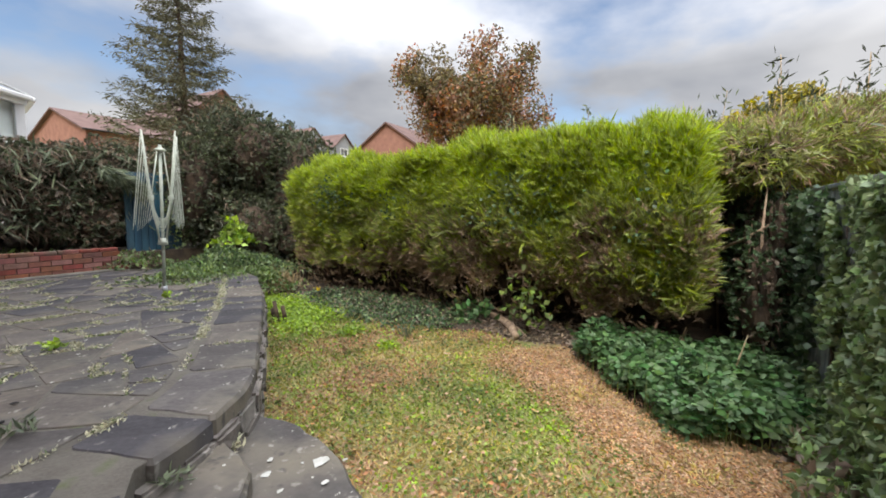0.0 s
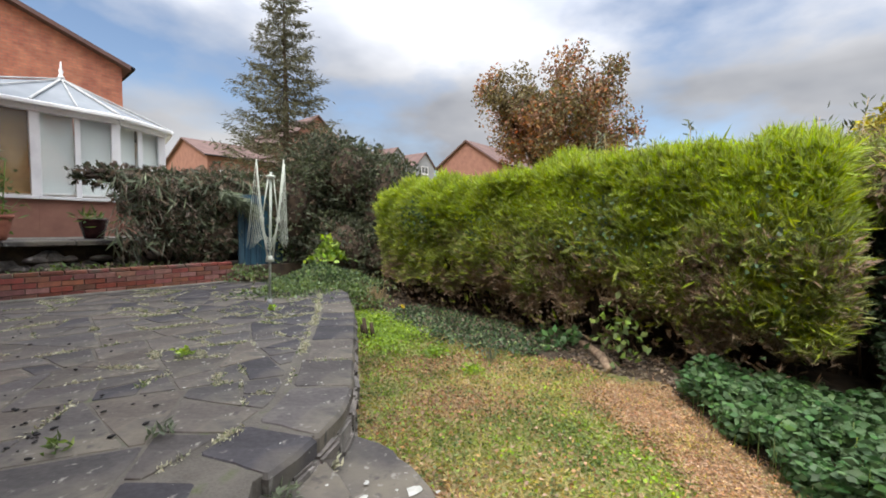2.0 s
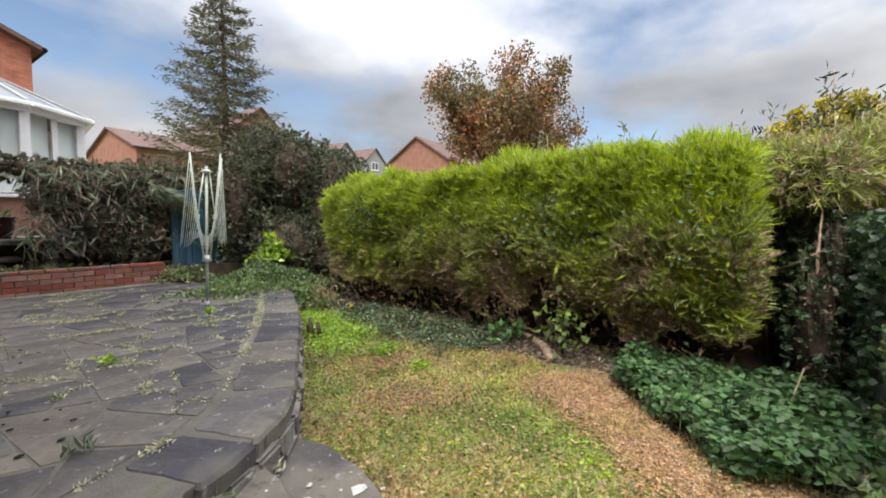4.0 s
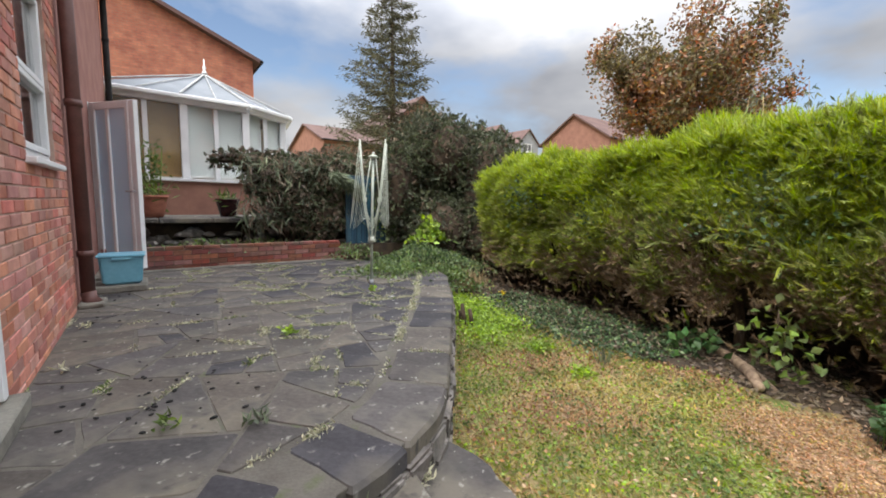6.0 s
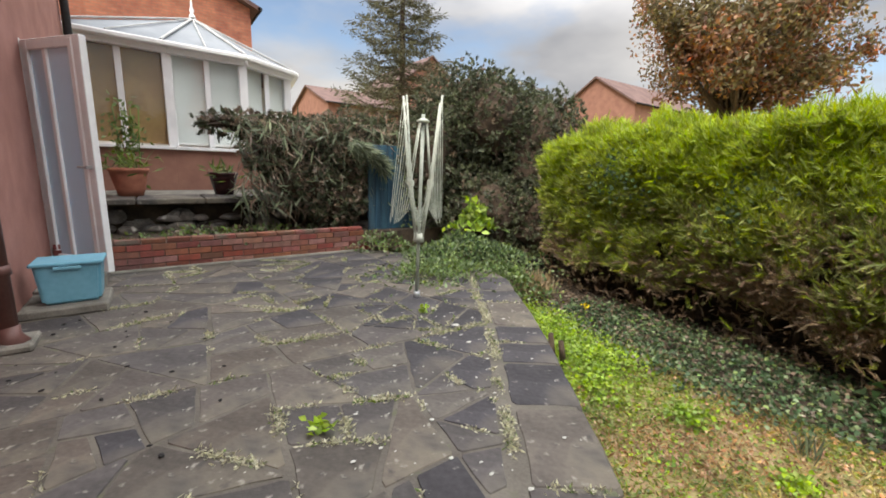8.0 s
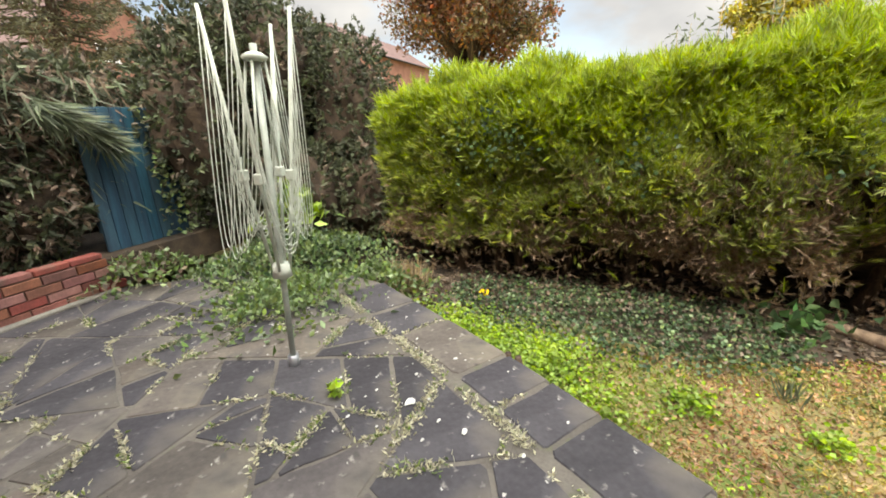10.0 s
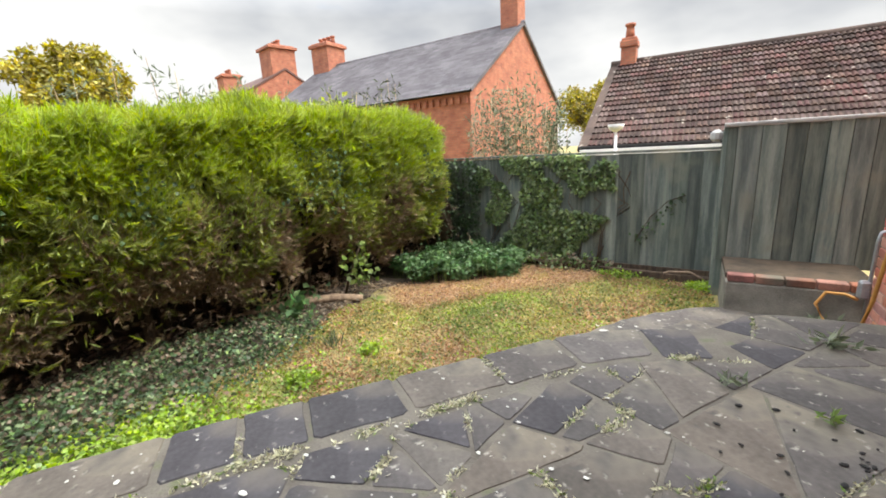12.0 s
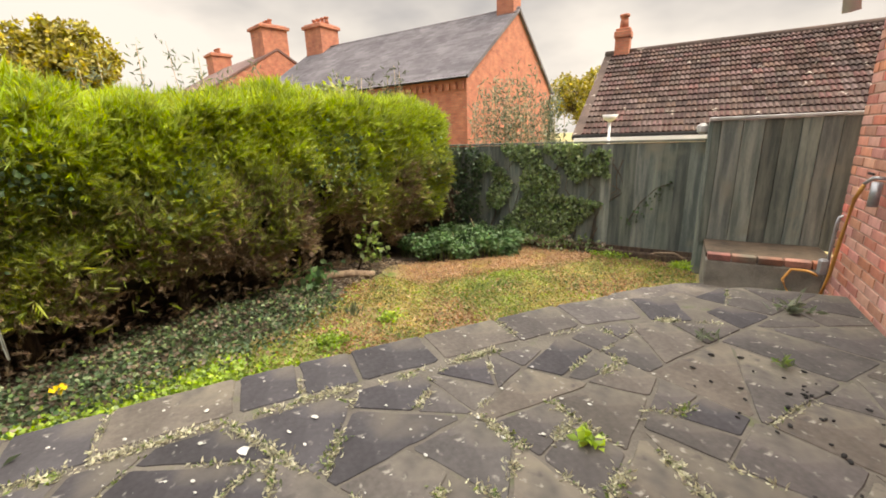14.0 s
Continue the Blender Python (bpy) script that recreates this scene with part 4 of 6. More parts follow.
for i in range(420):
    y = random.uniform(HY0, HY1)
    z = random.uniform(-0.2, 0.75)
    x = float(hedge_front(y, z)) + random.uniform(0.0, 0.25)
    a = Vector((x + 0.25, y + random.uniform(-0.2, 0.2), z - 0.05))
    b = Vector((x - random.uniform(0.0, 0.1), y + random.uniform(-0.2, 0.2), z + random.uniform(-0.12, 0.15)))
    runs.append(([a, a.lerp(b, 0.5) + Vector((0, 0, random.uniform(-0.04, 0.04))), b], [0.006, 0.004, 0.0015]))
tagged(put("bare_twigs", tubes("bare_twigs", runs, BARK, 4), hedge, "bare brown twigs in the lower hedge"), kind="stuff")
# pale ivy threaded through the face
for k, (cy, cz, sy, sz, n) in enumerate(((1.1, 1.2, 0.26, 0.16, 200), (1.3, 0.95, 0.28, 0.15, 120), (3.9, 1.15, 0.22, 0.18, 190), (2.75, 1.0, 0.15, 0.15, 90), (-0.2, 0.9, 0.12, 0.25, 70))):
    q = np.stack([np.zeros(n), cy + rng.normal(size=n) * sy, cz + rng.normal(size=n) * sz], 1)
    w = wobble(np.stack([hedge_front(q[:, 1], q[:, 2]), q[:, 1], q[:, 2]], 1), 1.3, 3.0) * 0.20
    q[:, 0] = hedge_front(q[:, 1], q[:, 2]) - w - 0.02 - 0.12 * rng.random(n)
    put("ivy_in_hedge", leaves("ivy_in_hedge", q, rng.normal(size=q.shape) + np.array([-0.7, 0, -0.3]), 0.045, 0.04, IVY), hedge, "dusty green ivy in the hedge face")

# yellow-green sapling at the hedge foot
sap = thing("sapling", "yellow-green broad-leaved sapling at the foot of the hedge", "sapling")
put("stem", tubes("stem", [([(4.6, 0.95, LAWN), (4.45, 0.95, 0.0), (4.30, 0.92, 0.3)], [0.015, 0.012, 0.005])], BARK, 6), sap)
q = np.array([4.36, 0.92, 0.02]) + rng.normal(size=(80, 3)) * np.array([0.07, 0.12, 0.15])
put("foliage", leaves("foliage", q, rng.normal(size=q.shape) + np.array([-0.6, 0, -0.2]), 0.085, 0.06, WEED), sap)
sap2 = thing("low_shrub_plant", "small dark green leafy plant beside the log", "plant")
q = np.array([4.65, 1.62, -0.22]) + rng.normal(size=(80, 3)) * np.array([0.12, 0.16, 0.07])
put("foliage", leaves("foliage", q, rng.normal(size=q.shape) + np.array([-0.5, 0, 0.3]), 0.10, 0.07, NETTLE), sap2)

# broken stakes at the patio edge
st2 = thing("broken_stakes", "reddish-brown broken wooden stakes beside the patio edge", "stakes")
for dx, dy, hgt in ((0.0, 0.0, 0.26), (0.07, -0.05, 0.20), (0.03, 0.08, 0.16)):
    put("stake", tubes("stake", [([(3.44 + dx, 3.50 + dy, LAWN), (3.44 + dx - 0.03, 3.50 + dy + 0.02, LAWN + hgt)], [0.03, 0.022])], BARK, 7), st2)

# log on the ground
log = thing("log", "weathered pale broken branch lying at the lawn edge", "log")
put("main_limb", tubes("main_limb", [([(4.30, 0.98, -0.315), (4.55, 1.13, -0.30), (4.82, 1.36, -0.31), (5.1, 1.75, -0.33), (5.2, 1.95, -0.34)], [0.035, 0.05, 0.042, 0.045, 0.03])], PALE_WOOD, 10), log)
put("side_limb", tubes("side_limb", [([(4.38, 0.90, -0.325), (4.6, 1.10, -0.31), (4.80, 1.33, -0.30)], [0.012, 0.02, 0.02])], PALE_WOOD, 8), log)

# big dark shrubs at the far corner
def shrub(name, label, blobs, n, materials, size, twigs=60, blade=0.30):
    s = thing(name, label, "shrub")
    tot = sum(b[3] * b[4] * b[5] for b in blobs) ** 1.0
    Ps, Ns = [], []
    for cx, cy, cz, rx, ry, rz in blobs:
        k = int(n * (rx * ry * rz) / tot) + 1
        u = unit(rng.normal(size=(k, 3)))
        r = 0.70 + 0.30 * rng.random(k) + 0.22 * wobble(u * 1.0, 3.0, cx)
        Ps.append(np.array([cx, cy, cz]) + u * r[:, None] * np.array([rx, ry, rz]))
        Ns.append(u)
    P, N = np.concatenate(Ps), np.concatenate(Ns)
    keep = P[:, 2] > 0.0
    P, N = P[keep], N[keep]
    pick = rng.random(len(P))
    edge = 0.0
    for name2, m, share, lab in materials:
        sel = (pick >= edge) & (pick < edge + share)
        edge += share
        p, dd, ll = sprays(P[sel], N[sel] * 0.6 + rng.normal(size=(sel.sum(), 3)) * 0.6, size * (0.6 + 0.8 * rng.random(sel.sum())), 2)
        put(name2, leaves(name2, p, dd, ll * 0.75, ll * blade + 0.004, m), s, lab)
    # dark core in each blob: shade behind the leaves put into colour
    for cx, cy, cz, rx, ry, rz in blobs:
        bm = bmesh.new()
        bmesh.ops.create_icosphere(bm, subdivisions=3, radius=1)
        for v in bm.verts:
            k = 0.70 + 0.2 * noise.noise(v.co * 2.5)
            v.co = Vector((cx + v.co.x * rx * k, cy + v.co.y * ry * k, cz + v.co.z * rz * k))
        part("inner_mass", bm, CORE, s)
    runs = []
    for i in range(twigs):
        b = random.choice(blobs)
        u = Vector((random.gauss(0, 1), random.gauss(0, 1), random.gauss(0, 1))).normalized()
        a = Vector(b[:3]) + Vector((u.x * b[3], u.y * b[4], u.z * b[5])) * 0.7
        e = Vector(b[:3]) + Vector((u.x * b[3], u.y * b[4], u.z * b[5])) * random.uniform(1.0, 1.22)
        runs.append(([a, (a + e) / 2 + Vector((0, 0, 0.04)), e], [0.009, 0.006, 0.002]))
    if runs:
        tagged(put("twigs", tubes("twigs", runs, BARK, 4), s), kind="stuff")
    return s


cot = shrub("trailing_shrub", "straggling dusty brown-green shrub overhanging the low brick wall", [(1.98, 7.95, 1.70, 0.56, 0.4, 0.16), (2.3, 7.68, 1.38, 0.42, 0.3, 0.36), (2.5, 7.6, 1.0, 0.36, 0.3, 0.4), (2.45, 7.9, 1.62, 0.5, 0.42, 0.26), (2.95, 7.85, 1.36, 0.62, 0.5, 0.52), (3.35, 7.75, 1.35, 0.75, 0.5, 0.62), (4.0, 8.0, 1.45, 0.7, 0.5, 0.55), (2.85, 7.6, 0.9, 0.38, 0.4, 0.45), (3.15, 7.55, 0.7, 0.45, 0.4, 0.5)], 7500,
            [("dark_leaves", SHRUB, 0.62, ""), ("dry_leaves", SHRUB_DRY, 0.38, "dry brown leaves")], 0.13, twigs=160)
q = np.stack([1.85 + rng.random(1500) * 2.3, 7.36 + rng.random(1500) * 0.35, 0.55 + rng.random(1500) * 1.25], 1)
put("hanging_leaves", leaves("hanging_leaves", q, rng.normal(size=q.shape) * np.array([0.6, 0.3, 0.4]) + np.array([0.1, -0.3, -0.8]), 0.16 + 0.14 * rng.random(1500), 0.020, SHRUB_DRY), cot, "long drooping dry leaves")
q = np.stack([1.8 + rng.random(900) * 2.3, 7.34 + rng.random(900) * 0.3, 0.6 + rng.random(900) * 1.2], 1)
put("hanging_sprays", leaves("hanging_sprays", q, rng.normal(size=q.shape) * np.array([0.7, 0.3, 0.4]) + np.array([0.1, -0.3, -0.7]), 0.2 + 0.16 * rng.random(900), 0.026, BUDDLEIA), cot, "grey-green drooping leaves")
runs = []
for i in range(9):
    x = 2.5 + i * 0.11
    runs.append(([(x, 7.9, 0.2), (x + random.uniform(-0.2, 0.2), 7.75, 0.6), (x + random.uniform(-0.4, 0.4), 7.8, 1.2)], [0.03, 0.022, 0.012]))
put("stems", tubes("stems", runs, BARK, 6), cot)
# one drooping feathery branch
fb = []
for i in range(26):
    t = i / 25
    fb.append((3.15 + 0.55 * t + 0.0, 7.0 + 0.1 * t, 1.50 - 0.05 * t - 0.28 * t * t))
fp = np.array(fb * 22)
put("drooping_branch", leaves("drooping_branch", fp + rng.normal(size=fp.shape) * 0.025, np.stack([rng.normal(size=len(fp)) * 0.4 + 0.5, rng.normal(size=len(fp)) * 0.5 - 0.2, -np.abs(rng.normal(size=len(fp))) * 0.6], 1), 0.27, 0.018, BUDDLEIA), cot, "grey-green feathery drooping branch")
shrub("large_shrub", "large rounded dark evergreen shrub in the far corner", [(5.6, 7.3, 1.8, 1.1, 0.8, 1.18), (5.55, 6.75, 1.95, 0.8, 0.5, 0.78), (4.9, 7.3, 1.5, 0.75, 0.7, 0.95), (6.5, 7.3, 1.72, 1.05, 0.8, 1.15), (7.2, 7.4, 1.3, 0.8, 0.8, 1.0), (5.6, 7.0, 0.6, 1.2, 0.8, 0.8), (6.35, 6.28, 1.3, 0.9, 0.62, 1.25), (5.2, 6.25, 0.4, 0.8, 0.5, 0.75), (5.9, 5.75, 0.35, 0.8, 0.5, 0.75), (4.55, 7.1, 1.3, 0.55, 0.5, 0.9)], 22000,
      [("dark_leaves", SHRUB, 0.90, ""), ("dry_leaves", SHRUB_DRY, 0.10, "")], 0.12, twigs=110)

# blue door panel behind the shrub
bp = thing("blue_door", "blue-painted boarded wooden door behind the shrubs", "door")
for i in range(8):
    part("board", boxes((3.55 + i * 0.105, 3.65 + i * 0.105, 7.26, 7.285, 0.22, 1.50 + random.uniform(-0.004, 0.004)), bevel=0.004), TIMBER_BLUE, bp)
part("ledge", boxes((3.55, 4.38, 7.287, 7.33, 0.4, 0.5), bevel=0.004), TIMBER_BLUE, bp)
part("ledge", boxes((3.55, 4.38, 7.287, 7.33, 1.2, 1.3), bevel=0.004), TIMBER_BLUE, bp)
q = np.stack([4.08 + rng.random(420) ** 0.7 * 0.5, 7.16 + rng.random(420) * 0.07, 0.25 + rng.random(420) * 1.3], 1)
t = thing("door_ivy", "dusty ivy creeping over the blue door", "ivy")
put("ivy_leaves", leaves("ivy_leaves", q, rng.normal(size=q.shape) + np.array([0, -0.5, -0.3]), 0.06, 0.055, IVY_PALE), t)
# plain fence closing the far side
bf = tagged(new("wall_far"), "weathered timber fence behind the shrubs", "fence", kind="structure")
for i in range(34):
    x = 4.45 + i * 0.152
    part("board", boxes((x, x + 0.147, 8.55, 8.57, LAWN, 1.35), bevel=0), TIMBER_GREEN, bf)

# weedy mound under the dryer
def mound(name, label, centre, radii, n, mats, size, category="ground cover", up=0.5):
    t = thing(name, label, category)
    u = rng.normal(size=(n, 2)) * 0.5
    r2 = (u ** 2).sum(1)
    z = np.maximum(0, 1 - r2 ** 1.5) * radii[2] * (0.45 + 0.55 * rng.random(n)) * (0.75 + 0.8 * wobble(u, 1.6, centre[0]))
    z = np.maximum(z, 0.01)
    P = np.stack([centre[0] + u[:, 0] * radii[0], centre[1] + u[:, 1] * radii[1], centre[2] + z], 1)
    pick, edge = rng.random(n), 0
    for nm, m, share in mats:
        sel = (pick >= edge) & (pick < edge + share)
        edge += share
        put(nm, leaves(nm, P[sel], rng.normal(size=(sel.sum(), 3)) * 0.8 + np.array([-0.2, -0.3, up]), size * (0.6 + 0.8 * rng.random(sel.sum())), size * 0.62, m), t)
    return t


mound("ivy_mound", "mound of ivy and ground cover spilling onto the patio", (4.35, 5.85, -0.05), (0.95, 0.85, 0.34), 5200, [("ivy_leaves", IVY_PALE, 0.6), ("dark_leaves", IVY, 0.25), ("pale_leaves", WEED, 0.15)], 0.06)
mound("ground_cover", "low creeping ground cover at the patio corner", (3.55, 5.25, 0.0), (0.62, 0.5, 0.14), 1500, [("leaves", IVY_PALE, 0.6), ("pale_leaves", WEED, 0.4)], 0.055)
mound("ground_cover", "low creeping ground cover at the patio corner", (4.25, 4.95, -0.2), (0.4, 0.5, 0.3), 1000, [("leaves", IVY_PALE, 0.6), ("pale_leaves", WEED, 0.4)], 0.06)
mound("bed_weeds", "sparse weeds and dead stems on the raised bed", (1.75, 7.55, 0.21), (1.35, 0.42, 0.14), 620, [("leaves", IVY_PALE, 0.35), ("pale_leaves", WEED, 0.25), ("dry_leaves", SHRUB_DRY, 0.4)], 0.07, "weeds")
mound("yellow_shrub", "small yellow-green leafy shrub in the ivy", (4.55, 5.95, 0.35), (0.3, 0.25, 0.4), 260, [("leaves", LIME, 0.75), ("dark_leaves", WEED, 0.25)], 0.11, "shrub")
mound("ground_cover", "creeping plants trailing over the end of the brick wall", (3.5, 6.75, 0.05), (0.42, 0.3, 0.26), 700, [("leaves", IVY_PALE, 0.5), ("pale_leaves", WEED, 0.2), ("dry_leaves", SHRUB_DRY, 0.3)], 0.06)
dry = thing("dry_grass_clump", "clump of pale dry arching grass at the patio corner", "grass clump")
q = np.array([4.55, 4.75, -0.25]) + rng.normal(size=(300, 3)) * np.array([0.10, 0.10, 0.03])
put("blades", leaves("blades", q, rng.normal(size=q.shape) * 0.5 + np.array([0, 0, 1.0]), 0.26, 0.012, DRY), dry)

# broad-leaved patch, ivy carpet and bright weeds beside the lawn
NETTLE_POLY = [(4.0, 0.35), (3.6, 0.05), (3.0, -0.45), (3.05, -0.85), (3.4, -1.1), (4.4, -1.1), (4.6, -0.3), (4.5, 0.2)]
t = thing("leafy_patch", "dense patch of dark green broad-leaved plants beside the path", "ground cover")
q2 = scatter(NETTLE_POLY, 7500)
h = 0.08 + 0.19 * rng.random(len(q2)) + 0.17 * wobble(q2, 3.0)
q = np.stack([q2[:, 0], q2[:, 1], LAWN + h], 1)
a = rng.random(len(q)) * 6.283
put("leaves", leaves("leaves", q, np.stack([np.cos(a), np.sin(a), rng.normal(size=len(q)) * 0.25 - 0.1], 1), 0.045 + 0.03 * rng.random(len(q)), 0.042, NETTLE, fold=0.12), t)
runs = [([(p[0], p[1], LAWN), (p[0] + random.uniform(-0.02, 0.02), p[1], p[2])], 0.003) for p in q[:500]]
tagged(put("stems", tubes("stems", runs, WEED, 3), t), kind="stuff")
CARPET = [(4.35, 4.35), (4.1, 3.8), (3.95, 3.0), (3.95, 2.3), (4.15, 1.75), (4.5, 1.55), (5.0, 2.0), (5.1, 2.6), (5.15, 3.6), (5.0, 4.3)]
t = thing("ivy_carpet", "carpet of small dark ivy leaves between lawn and hedge", "ground cover")
q2 = scatter(CARPET, 6000)
q = np.stack([q2[:, 0] + rng.normal(size=len(q2)) * 0.1, q2[:, 1], LAWN + 0.03 + 0.07 * rng.random(len(q2))], 1)
pick = rng.random(len(q))
for nm, lo, hi, m in (("dark_leaves", 0.0, 0.55, IVY), ("pale_leaves", 0.55, 0.78, IVY_PALE), ("fallen_leaves", 0.78, 1.0, SHRUB_DRY)):
    sel = (pick >= lo) & (pick < hi)
    put(nm, leaves(nm, q[sel], rng.normal(size=(sel.sum(), 3)) * np.array([1, 1, 0.35]), 0.038, 0.032, m), t)
# litter of dead leaves and twigs on the bare soil
t = thing("leaf_litter", "dead brown leaves and twigs littering the soil under the hedge", "leaf litter", kind="stuff")
q2 = scatter([(4.5, 4.9), (4.35, 4.3), (4.9, 2.6), (4.4, 1.6), (4.15, 0.9), (4.2, 0.45), (5.6, 0.0), (5.9, 5.4), (4.8, 5.2)], 4200)
q = np.stack([q2[:, 0], q2[:, 1], np.full(len(q2), LAWN + 0.04)], 1)
tagged(put("litter", leaves("litter", q, rng.normal(size=q.shape) * np.array([1, 1, 0.2]), 0.06, 0.025, SHRUB_DRY), t), kind="stuff")
for cx, cy, sx, sy, n, m in ((4.02, 4.1, 0.32, 0.5, 2400, LIME), (3.95, 3.45, 0.2, 0.35, 800, LIME), (3.68, 3.55, 0.25, 0.42, 1300, LIME), (3.35, 3.1, 0.2, 0.25, 300, LIME), (3.55, 2.5, 0.14, 0.12, 160, LIME), (3.4, 1.9, 0.1, 0.1, 90, LIME), (1.9, -0.9, 0.2, 0.1, 160, LIME), (1.05, -0.75, 0.1, 0.1, 220, LIME)):
    t = thing("weed_patch", "patch of bright lime-green weeds in the lawn" if m is LIME else "patch of green weeds in the lawn", "weeds", "lawn weeds")
    n = int(n * 1.6)
    q = np.stack([cx + rng.normal(size=n) * sx * 0.6, cy + rng.normal(size=n) * sy * 0.6, LAWN + 0.02 + 0.06 * rng.random(n)], 1)
    put("leaves", leaves("leaves", q, rng.normal(size=q.shape) * np.array([1, 1, 0.35]) + np.array([0, 0, 0.25]), 0.034, 0.028, m), t)
t = thing("iris_tuft", "small blue-green tuft of strap leaves in the lawn", "plant")
q = np.array([3.76, 1.96, LAWN + 0.005]) + rng.normal(size=(26, 3)) * np.array([0.03, 0.03, 0.0])
put("leaves", leaves("leaves", q, rng.normal(size=q.shape) * 0.25 + np.array([0, 0, 1.0]), 0.15, 0.014, BUDDLEIA), t)
t = thing("yellow_flower", "small yellow flower at the edge of the bed", "flower")
q = np.array([4.42, 3.93, -0.16]) + rng.normal(size=(14, 3)) * 0.015
put("petals", leaves("petals", q, rng.normal(size=q.shape), 0.035, 0.03, mat("yellow_petal", (0.8, 0.62, 0.02), (0.7, 0.5, 0.01), bump=0)), t)
put("stem", tubes("stem", [([(4.42, 3.93, LAWN), (4.42, 3.93, -0.16)], 0.003)], WEED, 4), t)

# lawn: blades
LAWN_POLY = [(4.2, 4.6), (3.9, 4.35), (3.55, 3.85), (3.07, 3.15), (2.7, 2.65), (2.2, 2.05), (1.98, 1.78), (1.92, 1.45), (1.9, 1.22), (1.78, 0.85), (1.62, 0.62), (1.12, 0.1), (0.92, 0.02), (0.95, -1.1), (2.0, -1.12), (2.3, -0.52), (2.72, -0.1), (3.3, 0.3), (3.68, 0.92), (3.85, 0.9), (4.2, 0.9), (4.4, 1.3), (4.25, 1.9), (4.1, 2.6), (4.25, 3.6)]
t = thing("lawn_grass", "thin patchy grass, yellowed and green", "grass", kind="stuff")
q2 = scatter(LAWN_POLY, 56000)
k = wobble(q2, 0.9, 4.0) + 0.5 * wobble(q2, 3.5, 8.0) + rng.normal(size=len(q2)) * 0.25
dead = (wobble(q2, 1.5, 31.0) + rng.normal(size=len(q2)) * 0.22) > 0.13
for nm, sel, m in (("brown_blades", dead, CHIP), ("yellow_blades", (k > -0.05) & ~dead, GRASS_DRY), ("green_blades", (k <= -0.05) & ~dead, GRASS_GREEN)):
    q = np.stack([q2[sel][:, 0], q2[sel][:, 1], np.full(sel.sum(), LAWN - 0.004)], 1)
    tagged(put(nm, leaves(nm, q, rng.normal(size=q.shape) * np.array([0.9, 0.9, 0.2]) + np.array([0, 0, 0.42]), 0.028 + 0.03 * rng.random(len(q)), 0.009, m), t), kind="stuff")
t = thing("clover", "small clover and daisy leaves scattered through the lawn", "clover", kind="stuff")
q2 = scatter(LAWN_POLY, 9000)
k = wobble(q2, 2.2, 15.0) + 0.6 * wobble(q2, 6.0, 2.0) + rng.normal(size=len(q2)) * 0.2
for nm, sel, m in (("green_clover", k > 0.12, WEED), ("bright_clover", k < -0.28, LIME)):
    q = np.stack([q2[sel][:, 0], q2[sel][:, 1], LAWN + 0.012 + 0.018 * rng.random(sel.sum())], 1)
    tagged(put(nm, leaves(nm, q, rng.normal(size=q.shape) * np.array([1, 1, 0.3]), 0.024, 0.02, m), t), kind="stuff")
t = thing("fallen_leaves", "small brown fallen leaves lying on the lawn", "fallen leaves", kind="stuff")
q2 = scatter(LAWN_POLY, 1500)
q = np.stack([q2[:, 0], q2[:, 1], np.full(len(q2), LAWN + 0.022)], 1)
tagged(put("brown_leaves", leaves("brown_leaves", q, rng.normal(size=q.shape) * np.array([1, 1, 0.25]), 0.032, 0.02, CHIP), t), kind="stuff")
t = thing("path_grass", "thin yellow grass creeping over the edges of the path", "grass", kind="stuff")
q2 = scatter(PATH_POLY, 7000)
q2 = q2[(wobble(q2, 1.6, 12.0) + 0.7 * wobble(q2, 5.0, 3.0) + rng.normal(size=len(q2)) * 0.2) > 0.12]
q = np.stack([q2[:, 0], q2[:, 1], np.full(len(q2), LAWN + 0.015)], 1)
tagged(put("yellow_blades", leaves("yellow_blades", q, rng.normal(size=q.shape) * np.array([0.9, 0.9, 0.2]) + np.array([0, 0, 0.42]), 0.03 + 0.03 * rng.random(len(q)), 0.009, GRASS_DRY), t), kind="stuff")
t = thing("wood_chips", "loose pale wood chippings strewn on the path", "wood chips", kind="stuff")
q2 = scatter(PATH_POLY, 17000)
q2 += rng.normal(size=q2.shape) * 0.07
q = np.stack([q2[:, 0], q2[:, 1], LAWN + 0.034 + 0.02 * np.array([noise.noise(Vector((px * 2, py * 2, 1))) for px, py in q2])], 1)
tagged(put("chips", leaves("chips", q, rng.normal(size=q.shape) * np.array([1, 1, 0.25]), 0.014 + 0.014 * rng.random(len(q)), 0.009, CHIP), t), kind="stuff")

# rotary clothes dryer, folded
RX, RY = 2.80, 4.60
dr = thing("rotary_clothes_dryer", "folded pale green rotary clothes dryer with slack lines", "clothes dryer")
dr.matrix_world = pose(RX, RY, 0, 2.2, 0, 0) @ Matrix.Translation((-RX, -RY, 0))  # leans a little
put("pole", tubes("pole", [([(RX, RY, -0.02), (RX, RY, 0.55), (RX, RY, 1.62)], 0.016)], POLE_GREEN, 12), dr)
put("ground_socket", tubes("ground_socket", [([(RX, RY, -0.02), (RX, RY, 0.06)], 0.03)], GREY_METAL, 12), dr)
put("lower_hub", tubes("lower_hub", [([(RX, RY, 0.53), (RX, RY, 0.60)], [0.05, 0.042])], PALE_LINE, 12), dr)
put("top_hub", tubes("top_hub", [([(RX, RY, 1.55), (RX, RY, 1.565), (RX, RY, 1.585)], [0.045, 0.06, 0.03])], PALE_LINE, 12), dr)
tips, mids = [], []
